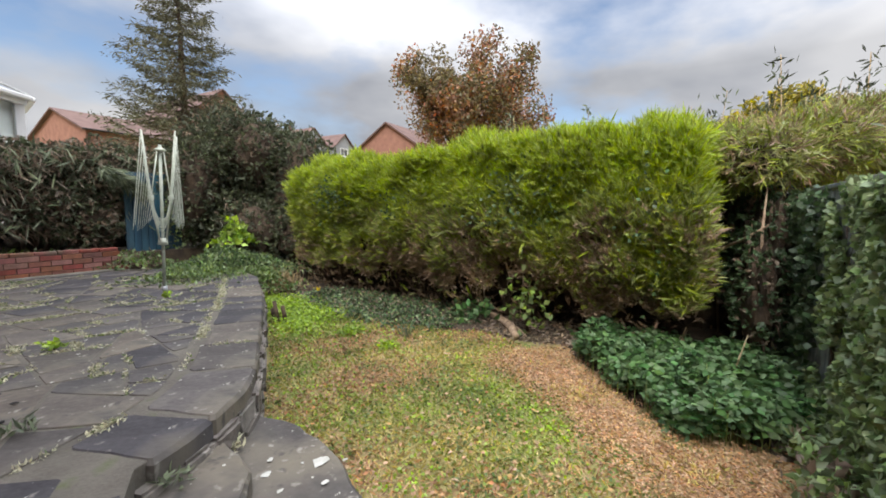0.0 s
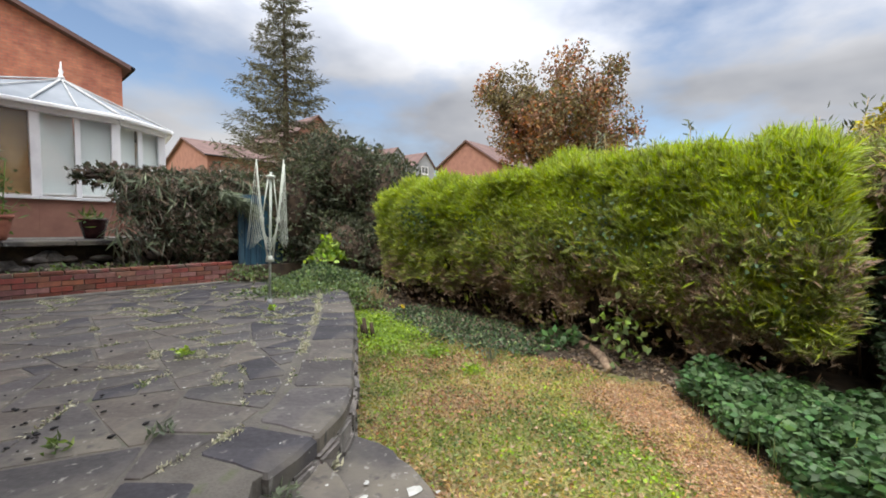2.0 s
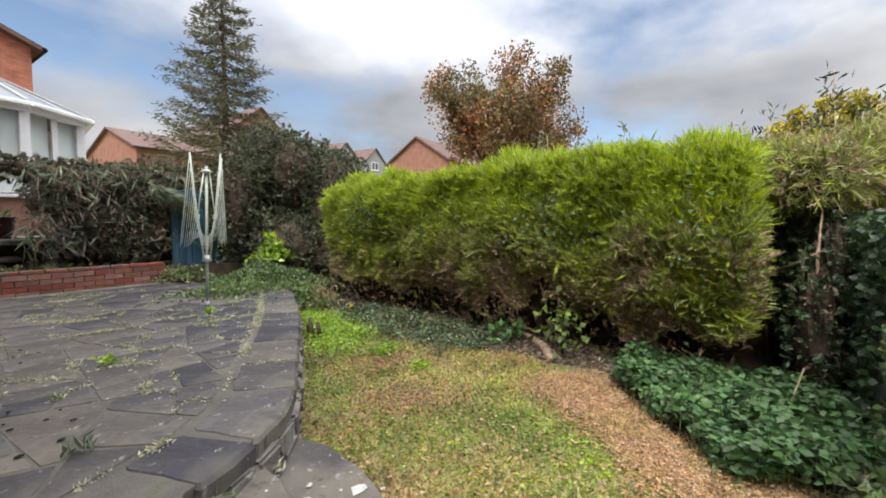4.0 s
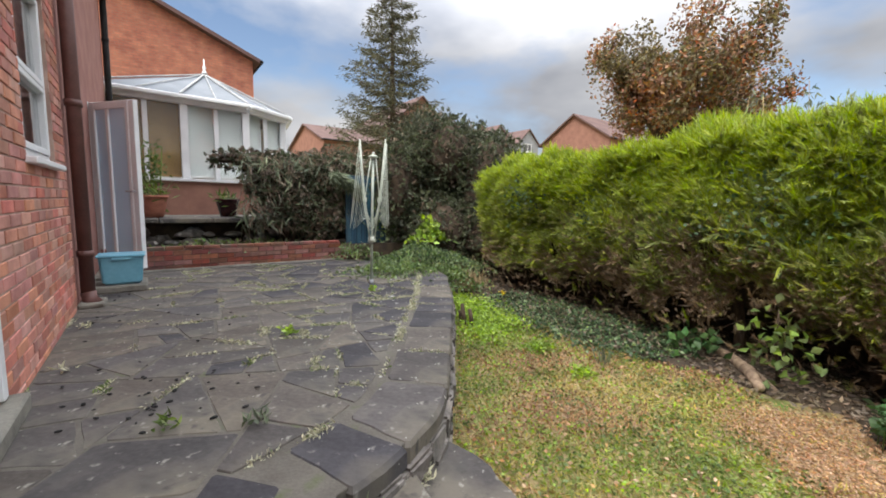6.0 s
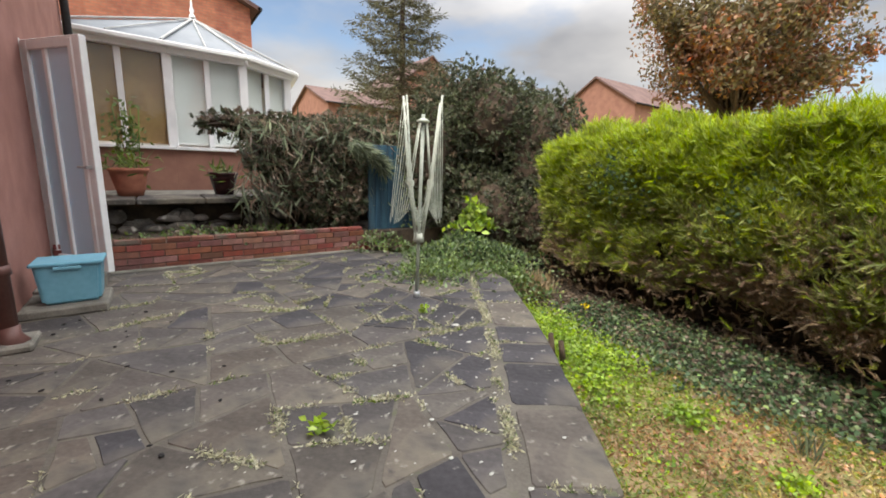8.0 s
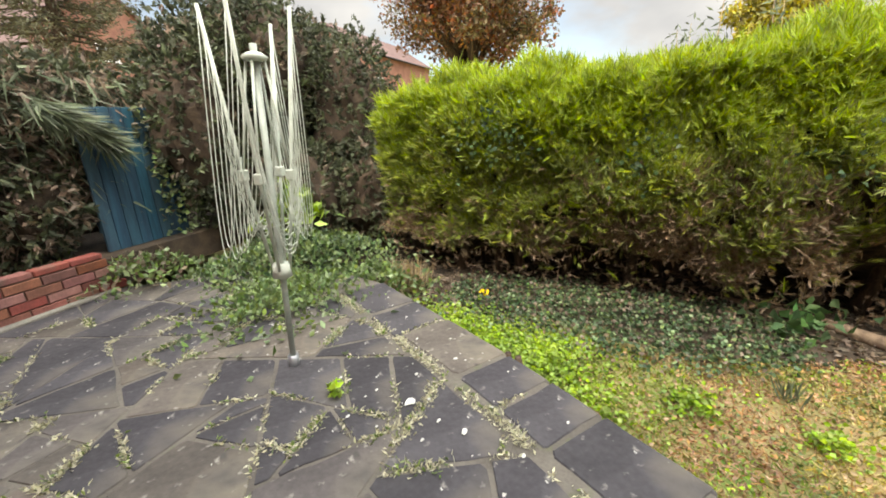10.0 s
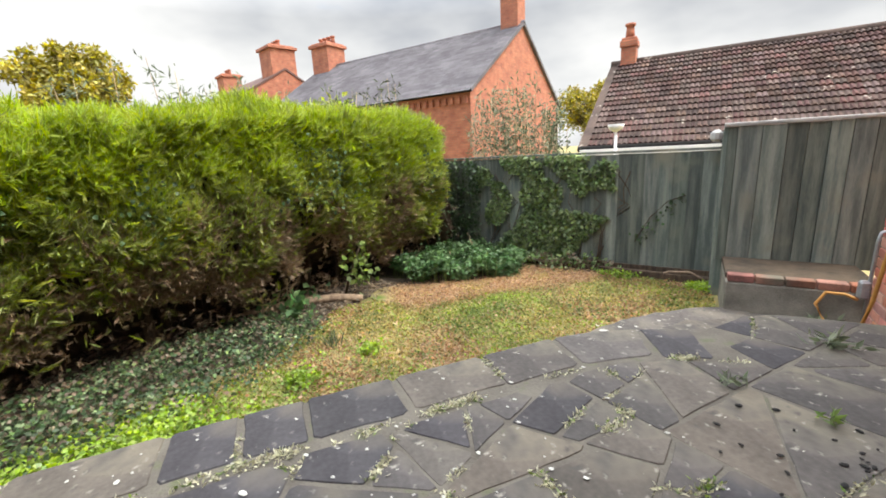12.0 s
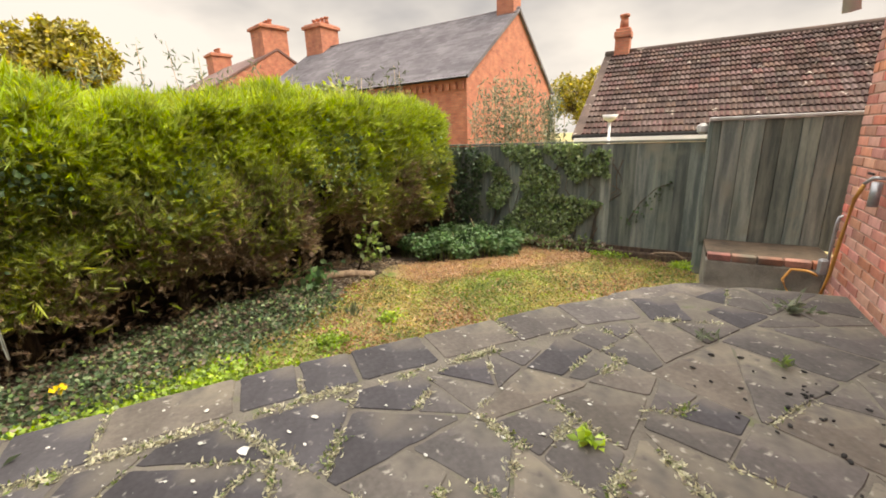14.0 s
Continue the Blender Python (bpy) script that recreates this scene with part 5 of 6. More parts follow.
for k, (ang, lean) in enumerate(((20, 0.23), (115, 0.21), (205, 0.25), (300, 0.17))):
    ca, sa = math.cos(radians(ang)), math.sin(radians(ang))
    tip = Vector((RX + ca * lean, RY + sa * lean, 1.74 + 0.03 * (k % 2)))
    mid = Vector((RX + ca * lean * 0.58, RY + sa * lean * 0.58, 1.05))
    put("arm", tubes("arm", [([(RX + ca * 0.04, RY + sa * 0.04, 0.57), mid, tip], 0.0085)], PALE_LINE, 8), dr)
    put("strut", tubes("strut", [([(RX + ca * 0.04, RY + sa * 0.04, 1.55), mid], 0.006)], PALE_LINE, 8), dr)
    part("joint", boxes((mid.x - 0.02, mid.x + 0.02, mid.y - 0.02, mid.y + 0.02, mid.z - 0.025, mid.z + 0.025), bevel=0.005), PALE_LINE, dr)
    tips.append((tip, Vector((RX + ca * 0.04, RY + sa * 0.04, 0.57))))
random.seed(3)
for k in range(4):
    (t0, b0), (t1, b1) = tips[k], tips[(k + 1) % 4]
    for j in range(10):
        f = 1 - j * 0.088
        a, b = b0.lerp(t0, f), b1.lerp(t1, f)
        span = (t0 - b0).length
        m = (a + b) / 2
        out = (m - Vector((RX, RY, m.z)))
        out = out.normalized() if out.length > 1e-4 else Vector((1, 0, 0))
        drop = (0.98 * f + 0.05) * random.uniform(0.9, 1.02)
        drop = min(drop, m.z - 0.62 - 0.022 * j)
        pts = []
        for s in range(15):
            u = s / 14
            p = a.lerp(b, u)
            sag = 1 - abs(2 * u - 1) ** 2.6
            p = p + Vector((0, 0, -drop * sag)) + out * (0.02 + (0.08 if k in (0, 1) else 0.035) * f) * sag
            pts.append(p)
        put("line", tubes("line", [(pts, 0.0024)], PALE_LINE, 5), dr)

# fence with ivy, gate panel, raised step
fence = tagged(new("fence"), "dark green stained close-boarded garden fence with ivy", "fence", kind="structure")


def fy(x):
    return -1.16 - 0.035 * (x - 0.95)


x = 0.96
i = 0
random.seed(8)
while x < 6.2:
    w = 0.145 + random.uniform(-0.006, 0.006)
    dy = 0.012 * (i % 2)
    lap = 0.004 if i % 2 else -0.012
    bm = boxes((x + lap, x + w - lap, fy(x) + dy, fy(x) + 0.02 + dy, LAWN + 0.02, 1.10 + random.uniform(-0.004, 0.004)), bevel=0.003)
    part("board", bm, TIMBER_GREEN, fence)
    x += w
    i += 1
part("cap_rail", beam((0.94, fy(0.94) + 0.012, 1.125), (6.2, fy(6.2) + 0.012, 1.125), 0.06, 0.028), TIMBER_GREEN, fence)
part("gravel_board", beam((0.94, fy(0.94) + 0.035, LAWN + 0.06), (6.2, fy(6.2) + 0.035, LAWN + 0.06), 0.025, 0.12), BARK, fence)
gate = tagged(new("gate"), "tall dark green boarded gate with a grey capping", "gate", kind="structure")
x = -0.62
while x < 0.92:
    w = random.uniform(0.14, 0.19)
    step_out = random.choice((0.0, 0.014))
    bm = boxes((x + 0.004, min(x + w, 0.94), -0.645 + step_out, -0.623 + step_out, 0.03, 1.325 + random.uniform(-0.004, 0.004)), bevel=0.003)
    part("board", bm, TIMBER_GREEN, gate)
    x += w
# dark panel added to stop light showing between the boards
part("gate_light_block", boxes((-0.62, 0.90, -0.665, -0.648, 0.03, 1.32), bevel=0), SOIL, gate)
part("gate_post", boxes((0.86, 0.97, -0.74, -0.65, LAWN, 1.325), bevel=0.006), TIMBER_GREEN, gate)
part("return_board", boxes((0.925, 0.955, -1.17, -0.745, LAWN, 1.30), bevel=0.004), TIMBER_GREEN, gate)
part("capping", boxes((-0.65, 0.97, -0.69, -0.59, 1.329, 1.362), bevel=0.006), LEAD, gate, "pale grey capping board")
part("flashing", boxes((0.975, 1.07, -1.10, -0.66, 1.19, 1.31), bevel=0.03), LEAD, gate)
stepb = tagged(new("gate_step"), "raised concrete step with a red brick edge at the gate", "step", kind="structure")
part("step_body", boxes((-0.1, 0.885, -0.615, 0.1, LAWN, 0.02), bevel=0.01), CONCRETE, stepb)
for i in range(5):
    part("brick", boxes((-0.1 + i * 0.197, -0.1 + i * 0.197 + 0.186, 0.0, 0.098, 0.023, 0.085), bevel=0.006), LOW_BRICK, stepb)
    if i == 0:
        # slab top coloured dark, as painted shading, to merge with the gate
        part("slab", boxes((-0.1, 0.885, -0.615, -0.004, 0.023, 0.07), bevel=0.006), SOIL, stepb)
t = thing("bent_stick", "bleached bent stick lying by the fence", "stick")
put("stick", tubes("stick", [([(1.52, -1.0, LAWN + 0.02), (1.35, -1.0, -0.25), (1.15, -0.98, -0.23), (1.0, -0.95, -0.30)], 0.014)], PALE_WOOD, 6), t)
board = thing("timber_edging", "dark rotten timber edging along the fence foot", "edging")
part("plank", beam((0.95, -0.98, LAWN + 0.04), (2.6, -1.08, LAWN + 0.04), 0.06, 0.1, 0.01), BARK, board)

# ivy on the fence
t = thing("fence_ivy", "climbing ivy covering part of the fence", "ivy")
n = 15000
u = rng.random(n)
x = 2.0 + u * 2.6
z = -0.3 + rng.random(n) * 1.42
cl = 0.8 * wobble(np.stack([x, z], 1), 2.9, 13.0) + 0.27 - 0.42 * ((x - 2.85) / 1.0) ** 2
keep = (cl > 0.0) & (z > -0.25 + np.clip(2.6 - x, 0, 2) * 1.1) & (x < 4.5)
P = np.stack([x, fy(x) + 0.035 + 0.05 * rng.random(n), z], 1)[keep]
put("ivy_leaves", leaves("ivy_leaves", P, rng.normal(size=P.shape) * np.array([1, 0.4, 0.8]) + np.array([0, 0.35, -0.5]), 0.048, 0.045, IVY_PALE, fold=0.1), t)
runs = []
for i in range(14):
    x0 = random.uniform(2.0, 3.9)
    pts = [Vector((x0 + 0.05 * k * random.uniform(-1, 1) - 0.05 * k, fy(x0) + 0.033, -0.3 + k * 0.2)) for k in range(7)]
    runs.append((pts, 0.006))
runs.append(([Vector((1.75, fy(1.7) + 0.033, 0.05)), Vector((1.6, fy(1.6) + 0.033, 0.35)), Vector((1.42, fy(1.4) + 0.033, 0.55)), Vector((1.25, fy(1.2) + 0.033, 0.62))], 0.005))
tagged(put("ivy_stems", tubes("ivy_stems", runs, BARK, 5), t), kind="stuff")
q = np.concatenate([np.array([1.75 - 0.5 * s, fy(1.5) + 0.045, 0.05 + 0.57 * s]) + rng.normal(size=(5, 3)) * np.array([0.04, 0.006, 0.04]) for s in np.linspace(0, 1, 12)])
put("ivy_shoot", leaves("ivy_shoot", q, rng.normal(size=q.shape) + np.array([0, 0.3, -0.3]), 0.04, 0.035, IVY), t)
# darker leaf colour painted in for shade at this end
n = 1300
q = np.stack([3.85 + rng.random(n) * 1.0, np.zeros(n), -0.3 + rng.random(n) * 1.42], 1)
q[:, 1] = fy(q[:, 0]) + 0.05 + 0.09 * rng.random(n)
put("shaded_ivy", leaves("shaded_ivy", q, rng.normal(size=q.shape) * np.array([1, 0.5, 0.8]) + np.array([-0.2, 0.3, -0.4]), 0.055, 0.05, IVY, fold=0.1), t, "ivy leaves coloured dark for the shaded fence end")
# dark ivy between hedge and fence, its shade put into the leaf colour
shrub("dark_ivy_bush", "dark tangled ivy between hedge end and fence", [(4.5, -0.98, 0.25, 0.4, 0.16, 0.65), (4.95, -0.98, 0.42, 0.55, 0.2, 0.85), (5.5, -0.95, 0.75, 0.6, 0.25, 0.75), (4.62, -1.06, 0.6, 0.34, 0.12, 0.62), (6.0, -0.9, 0.6, 0.6, 0.3, 1.0)], 5600, [("dark_leaves", IVY, 0.85, ""), ("dry_leaves", SHRUB_DRY, 0.15, "")], 0.075, twigs=90)
shrub("hedge_end_bush", "olive and brown conifer growth beyond the hedge end", [(4.85, -0.95, 1.42, 0.5, 0.36, 0.24), (5.3, -1.3, 1.52, 0.6, 0.5, 0.28), (5.9, -1.75, 1.62, 0.75, 0.6, 0.34), (5.6, -0.8, 1.5, 0.9, 0.4, 0.28)], 11000, [("green_leaves", HEDGE_MID, 0.3, ""), ("deep_leaves", HEDGE_DARK, 0.4, ""), ("brown_leaves", HEDGE_BROWN, 0.3, "")], 0.18, twigs=60, blade=0.06)
t = thing("bare_ivy_stem", "pale bare woody stems climbing through the dark ivy", "stems")
for pts in ([(4.45, -0.98, LAWN), (4.42, -0.95, 0.0), (4.48, -0.98, 0.45), (4.40, -0.95, 0.8), (4.55, -0.98, 1.15)], [(4.6, -0.95, LAWN), (4.66, -0.9, 0.1), (4.58, -0.9, 0.55), (4.7, -0.92, 0.9)], [(4.85, -0.72, 0.62), (4.6, -0.84, 0.72), (4.35, -0.98, 0.86)], [(4.3, -1.0, LAWN), (4.34, -0.98, -0.1), (4.28, -1.02, 0.1)]):
    put("stem", tubes("stem", [([Vector(p) for p in pts], [0.016] + [0.011] * (len(pts) - 2) + [0.005])], PALE_WOOD, 6), t)
mound("fence_weeds", "rough reddish weeds and dead stems along the fence foot", (2.75, -1.05, LAWN), (1.0, 0.16, 0.26), 900, [("leaves", IVY_PALE, 0.55), ("dry_leaves", SHRUB_DRY, 0.3), ("pale_leaves", WEED, 0.15)], 0.06, "weeds")
t = thing("dead_stems", "thin bleached dead stems in the leafy patch", "stems")
for pts in ([(3.85, -0.75, LAWN), (3.8, -0.8, -0.05), (3.9, -0.85, 0.1)], [(4.05, -0.6, LAWN), (4.0, -0.5, -0.1)], [(3.6, -0.3, LAWN), (3.7, -0.35, -0.12)]):
    put("stem", tubes("stem", [(pts, 0.006)], DRY, 5), t)

# tap and hose on the house corner
tap = thing("garden_tap", "grey bracket and outdoor tap on the brick wall", "tap")
put("bracket_cover", tubes("bracket_cover", [([(0.06, 0.93, 0.88), (0.06, 0.93, 0.72)], 0.028)], GREY_METAL, 10), tap)
put("spout", tubes("spout", [([(0.0, 0.90, 0.90), (0.07, 0.88, 0.905), (0.10, 0.85, 0.86)], 0.012)], GREY_METAL, 8), tap)
part("lever", boxes((0.07, 0.085, 0.80, 0.90, 0.92, 0.935), bevel=0.004), BLACK_BITS, tap)
hose = thing("garden_hose", "orange garden hose hanging from the tap to a loop", "hose")
pts = [(0.10, 0.85, 0.85), (0.11, 0.78, 0.75), (0.09, 0.62, 0.45), (0.08, 0.5, 0.1), (0.09, 0.42, -0.12), (0.14, 0.30, -0.22), (0.24, 0.18, -0.20), (0.29, 0.14, -0.08), (0.24, 0.14, 0.02), (0.14, 0.18, 0.03), (0.07, 0.2, 0.0)]
put("hose", tubes("hose", [(pts, 0.013)], HOSE, 8), hose)
wp = thing("waste_pipe", "thin grey pipe and valve low on the brick wall", "pipe")
put("pipe", tubes("pipe", [([(0.03, 0.22, -0.24), (0.03, 0.22, 0.45), (0.02, 0.22, 0.52), (-0.02, 0.22, 0.54)], 0.012)], GREY_METAL, 8), wp)
part("valve", boxes((0.02, 0.09, 0.19, 0.25, 0.02, 0.16), bevel=0.015), GREY_METAL, wp)

# blue storage box on its slab
bx = thing("plastic_box", "pale blue plastic storage box standing by the patio door", "storage box")
bm = bmesh.new()
bmesh.ops.create_cube(bm, size=1.0)
for v in bm.verts:
    k = 1.0 if v.co.z > 0 else 0.86
    v.co = Vector((v.co.x * 0.40 * k, v.co.y * 0.30 * k, v.co.z * 0.32))
bmesh.ops.bevel(bm, geom=bm.edges[:], offset=0.02, segments=2, affect="EDGES")
bm.transform(Matrix.Translation((0.30, 5.72, 0.235)))
part("box_body", bm, BLUE_BOX, bx)
part("box_rim", boxes((0.085, 0.515, 5.555, 5.885, 0.375, 0.40), bevel=0.006), BLUE_BOX, bx)
part("box_handle", boxes((0.22, 0.38, 5.548, 5.565, 0.345, 0.372), bevel=0.005), BLUE_BOX, bx)
st = thing("door_step", "mossy concrete step under the patio door", "step")
part("slab", boxes((0.0, 0.52, 5.5, 6.0, 0.0, 0.07), (0.0, 0.45, 6.02, 7.9, 0.0, 0.095), bevel=0.012), CONCRETE, st)

# pots on the upper terrace
def pot(x, y, z, r, h, material, label, plants=60, leaf=WEED, reach=0.25):
    t = thing("plant_pot", label, "plant pot")
    bm = lathe([(r * 0.62, 0), (r * 0.78, h * 0.3), (r * 0.97, h * 0.75), (r, h * 0.88), (r * 1.08, h * 0.89), (r * 1.08, h), (r * 0.92, h), (r * 0.9, h * 0.85)], 28)
    bm.transform(Matrix.Translation((x, y, z)))
    part("pot", bm, material, t)
    bm = lathe([(0.01, h * 0.86), (r * 0.91, h * 0.86)], 20)
    bm.transform(Matrix.Translation((x, y, z)))
    part("soil", bm, SOIL, t)
    q = np.array([x, y, z + h]) + rng.normal(size=(plants, 3)) * np.array([r * 0.6, r * 0.6, 0.05])
    put("foliage", leaves("foliage", q, rng.normal(size=q.shape) + np.array([0, 0, 0.8]), reach * (0.4 + 0.8 * rng.random(plants)), 0.03, leaf), t)
    return t


pot(1.80, 8.85, 0.66, 0.20, 0.36, GLAZE, "dark red glazed plant pot on the terrace edge", 70, WEED, 0.22)
pot(0.62, 8.75, 0.66, 0.22, 0.40, TERRACOTTA, "terracotta plant pot with tall stems beside the door", 50, WEED, 0.3)
t = thing("tall_plant", "tall thin leafy plant behind the terracotta pot", "plant")
runs = [([(0.58 + 0.05 * i, 9.1, 0.66), (0.55 + 0.07 * i, 9.1, 1.3), (0.5 + 0.1 * i, 9.1, 1.9)], 0.008) for i in range(4)]
put("stems", tubes("stems", runs, WEED, 5), t)
q = np.array([0.62, 9.1, 1.4]) + rng.normal(size=(260, 3)) * np.array([0.12, 0.1, 0.3])
put("leaves", leaves("leaves", q, rng.normal(size=q.shape), 0.09, 0.05, WEED), t)


# trees
def tree(name, label, base, height, trunk_r, crown, n, leafm, size, conifer=False, bare=0.2):
    t = thing(name, label, "tree")
    b = Vector(base)
    put("trunk", tubes("trunk", [([b, b + Vector((0.1, 0, height * 0.5)), b + Vector((0.0, 0.1, height * 0.95))], [trunk_r, trunk_r * 0.6, trunk_r * 0.12])], BARK, 10), t)
    runs, P, D = [], [], []
    if conifer:
        k = 0
        z = crown[2]
        while z < height * 0.99:
            f = (height - z) / (height - crown[2])
            reach = crown[0] * (0.16 + 0.84 * f ** 0.85) * random.uniform(0.7, 1.12)
            ang = k * 2.4 + random.uniform(-0.4, 0.4)
            d = Vector((math.cos(ang), math.sin(ang), 0))
            a = b + Vector((0, 0, z))
            e = a + d * reach + Vector((0, 0, reach * 0.10))
            m = a + d * reach * 0.5 + Vector((0, 0, -reach * 0.10))
            runs.append(([a, m, e], [0.05 * f + 0.015, 0.03 * f + 0.01, 0.006]))
            c = int(n * (0.25 + f) / 130)
            s = rng.random(c) ** 0.7
            A, M, E2 = np.array(a), np.array(m), np.array(e)
            pp = (A + (M - A) * (s * 2)[:, None]) * (s < 0.5)[:, None] + (M + (E2 - M) * (s * 2 - 1)[:, None]) * (s >= 0.5)[:, None]
            pp = pp + rng.normal(size=(c, 3)) * np.array([0.20, 0.20, 0.055]) * (0.5 + reach * 0.35)
            P.append(pp)
            D.append(np.tile(np.array([d.x, d.y, -0.25]), (c, 1)) + rng.normal(size=(c, 3)) * 0.5)
            z += (height - crown[2]) / 120
            k += 1
    else:
        tips = []
        for i in range(64):
            u = Vector((random.gauss(0, 1), random.gauss(0, 1), random.gauss(0, 1))).normalized()
            c = b + Vector((0, 0, crown[2])) + Vector((u.x * crown[0], u.y * crown[1], u.z * crown[3])) * random.uniform(0.55, 1.0)
            a = b + Vector((0, 0, height * random.uniform(0.3, 0.6)))
            m = a.lerp(c, 0.5) + Vector((random.uniform(-0.3, 0.3), random.uniform(-0.3, 0.3), 0.3))
            runs.append(([a, m, c], [trunk_r * 0.35, trunk_r * 0.2, 0.012]))
            tips.append((c, random.uniform(0.28, 0.6)))
            tips.append((m.lerp(c, 0.4), random.uniform(0.3, 0.6)))
        for c, r in tips:
            k = int(n / len(tips) * random.uniform(0.5, 1.4))
            s = crown[0] / 3.0
            P.append(np.array(c) + unit(rng.normal(size=(k, 3))) * (rng.random((k, 1)) ** 0.45) * r * s * 1.25)
            D.append(rng.normal(size=(k, 3)) + np.array([0, 0, -0.2]))
    for r in runs:
        put("limb", tubes("limb", [r], BARK, 4 if conifer else 6), t)
    P, D = np.concatenate(P), np.concatenate(D)
    if leafm is AUTUMN:
        sel = (wobble(P, 0.55, 2.0) + rng.normal(size=len(P)) * 0.2) > 0.05
        put("olive_crown", leaves("olive_crown", P[sel], D[sel], size * (0.6 + 0.8 * rng.random(sel.sum())), size * 0.55, AUTUMN_OLIVE), t)
        P, D = P[~sel], D[~sel]
    put("crown", leaves("crown", P, D, size * (0.6 + 0.8 * rng.random(len(P))), size * (0.22 if conifer else 0.6), leafm), t)
    return t


random.seed(21)
tree("conifer_tree", "tall sparse dark conifer tree behind the houses", (15.35, 27.6, LAWN), 18.2, 0.3, (4.1, 4.1, 5.0), 26000, CONIFER, 0.32, True)
tree("autumn_tree", "broad tree with thinning orange-brown autumn leaves", (16.8, 7.6, LAWN), 7.6, 0.2, (3.4, 3.6, 5.9, 2.3), 26000, AUTUMN, 0.16)
tree("yellow_tree", "yellowing tree beyond the hedge", (26.0, -4.4, LAWN), 7.2, 0.2, (2.3, 2.3, 5.5, 1.75), 14000, YELLOW_TREE, 0.25)
tree("yellow_tree", "yellow-leaved tree between the brick houses", (9.0, -34.0, LAWN), 6.2, 0.2, (3.0, 3.0, 4.4, 2.2), 6000, YELLOW_TREE, 0.3)
tree("green_tree", "olive-green tree beyond the hedge end", (8.7, -2.9, LAWN), 3.0, 0.1, (1.3, 1.3, 2.2, 0.8), 5000, HEDGE_MID, 0.14)


# tall weeds behind the hedge and fence
def tall_stems(name, label, x0, x1, y0, y1, z, n, leafm, hmin, hmax):
    t = thing(name, label, "tall weeds")
    runs, P, D = [], [], []
    for i in range(n):
        x, y, h = random.uniform(x0, x1), random.uniform(y0, y1), random.uniform(hmin, hmax)
        lean = Vector((random.uniform(-0.2, 0.2), random.uniform(-0.25, 0.25), h))
        a = Vector((x, y, z))
        runs.append(([a, a + lean * 0.5, a + lean], [0.012, 0.008, 0.003]))
        c = 120
        s = 0.35 + 0.65 * rng.random(c)
        P.append(np.array(a) + np.array(lean) * s[:, None] + rng.normal(size=(c, 3)) * 0.05)
        D.append(rng.normal(size=(c, 3)) * 0.8 + np.array([0, 0, 0.4]))
    put("stems", tubes("stems", runs, DRY, 4), t)
    P, D = np.concatenate(P), np.concatenate(D)
    put("leaves", leaves("leaves", P, D, 0.095, 0.022, leafm), t)
    return t


tall_stems("tall_weeds", "tall grey-green seeding weeds behind the fence", 2.9, 4.4, -2.6, -1.7, LAWN, 40, BUDDLEIA, 1.8, 2.6)
tall_stems("tall_weeds", "tall thin weed stems rising behind the hedge", 6.0, 7.2, -0.6, 2.2, LAWN, 22, BUDDLEIA, 2.2, 2.9)
tall_stems("tall_weeds", "grey seeding weed stems above the hedge end", 5.4, 6.8, -2.6, -0.7, LAWN, 26, SHRUB, 2.2, 2.8)

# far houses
def far_house(x0, x1, y0, y1, ze, zr, axis, windows=(), wall=HAZE_SHADE_BRICK):
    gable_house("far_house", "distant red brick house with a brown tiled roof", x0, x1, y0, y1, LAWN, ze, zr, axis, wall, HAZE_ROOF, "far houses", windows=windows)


far_house(12.5, 18.6, 34.0, 44.0, 6.0, 7.8, "x", [("y0", 13.4, 3.9, 1.2, 1.1), ("y0", 16.0, 3.9, 1.2, 1.1)])
far_house(20.0, 26.5, 36.0, 46.0, 8.6, 11.4, "y", [("y0", 22.3, 6.2, 1.4, 1.1)])
far_house(27.5, 36.0, 44.0, 52.0, 9.2, 11.6, "x", [])
far_house(36.5, 40.4, 41.0, 50.0, 9.3, 11.1, "y", [("y0", 37.6, 8.2, 1.4, 1.1)], PALE_WALL)
far_house(42.0, 46.0, 41.0, 50.0, 9.3, 11.2, "y", [("y0", 43.2, 8.2, 1.4, 1.1)], PALE_WALL)
far_house(30.0, 42.0, 19.2, 26.0, 6.3, 8.45, "x", [("y0", 31, 3.5, 1.2, 1.2)])
# chimneys and roofs of the old terrace
terrace_house = gable_house("old_terrace_house", "old red brick terrace house with two tall chimney stacks", 0.0, 10.6, -4.2, 4.2, LAWN, 4.4, 6.85, "x", FAR_BRICK, FAR_ROOF, chimneys=[(0.86, 0.0, 5.6, 8.35, 1.65, 3), (9.9, 0.0, 5.6, 8.1, 1.4, 3)], over=0.05)
terrace_house.matrix_basis = pose(24.04, -14.88, 0, 0, 0, -14)
# brick dentils under the eaves of the slate-roofed house
bm = boxes(*[(0.1 + 0.3 * k, 0.22 + 0.3 * k, 4.65, 4.75, 2.92, 3.14) for k in range(42)], bevel=0)
tagged(part("eave_dentils", bm, FAR_BRICK, old), kind="stuff")
put("downpipe", tubes("downpipe", [([(-0.07, -4.45, -0.3), (-0.07, -4.45, 3.2)], 0.05)], BLACK_BITS, 8), old)

# bird feeder pole behind the fence
t = thing("bird_table", "small white pole-mounted dish behind the fence", "aerial")
put("pole", tubes("pole", [([(2.3, -3.0, LAWN), (2.3, -3.0, 1.42)], 0.022)], UPVC, 8), t)
bm = lathe([(0.02, 0.0), (0.10, 0.05), (0.13, 0.12), (0.12, 0.12)], 14)
bm.transform(Matrix.Translation((2.3, -3.0, 1.40)))
part("dish", bm, UPVC, t)


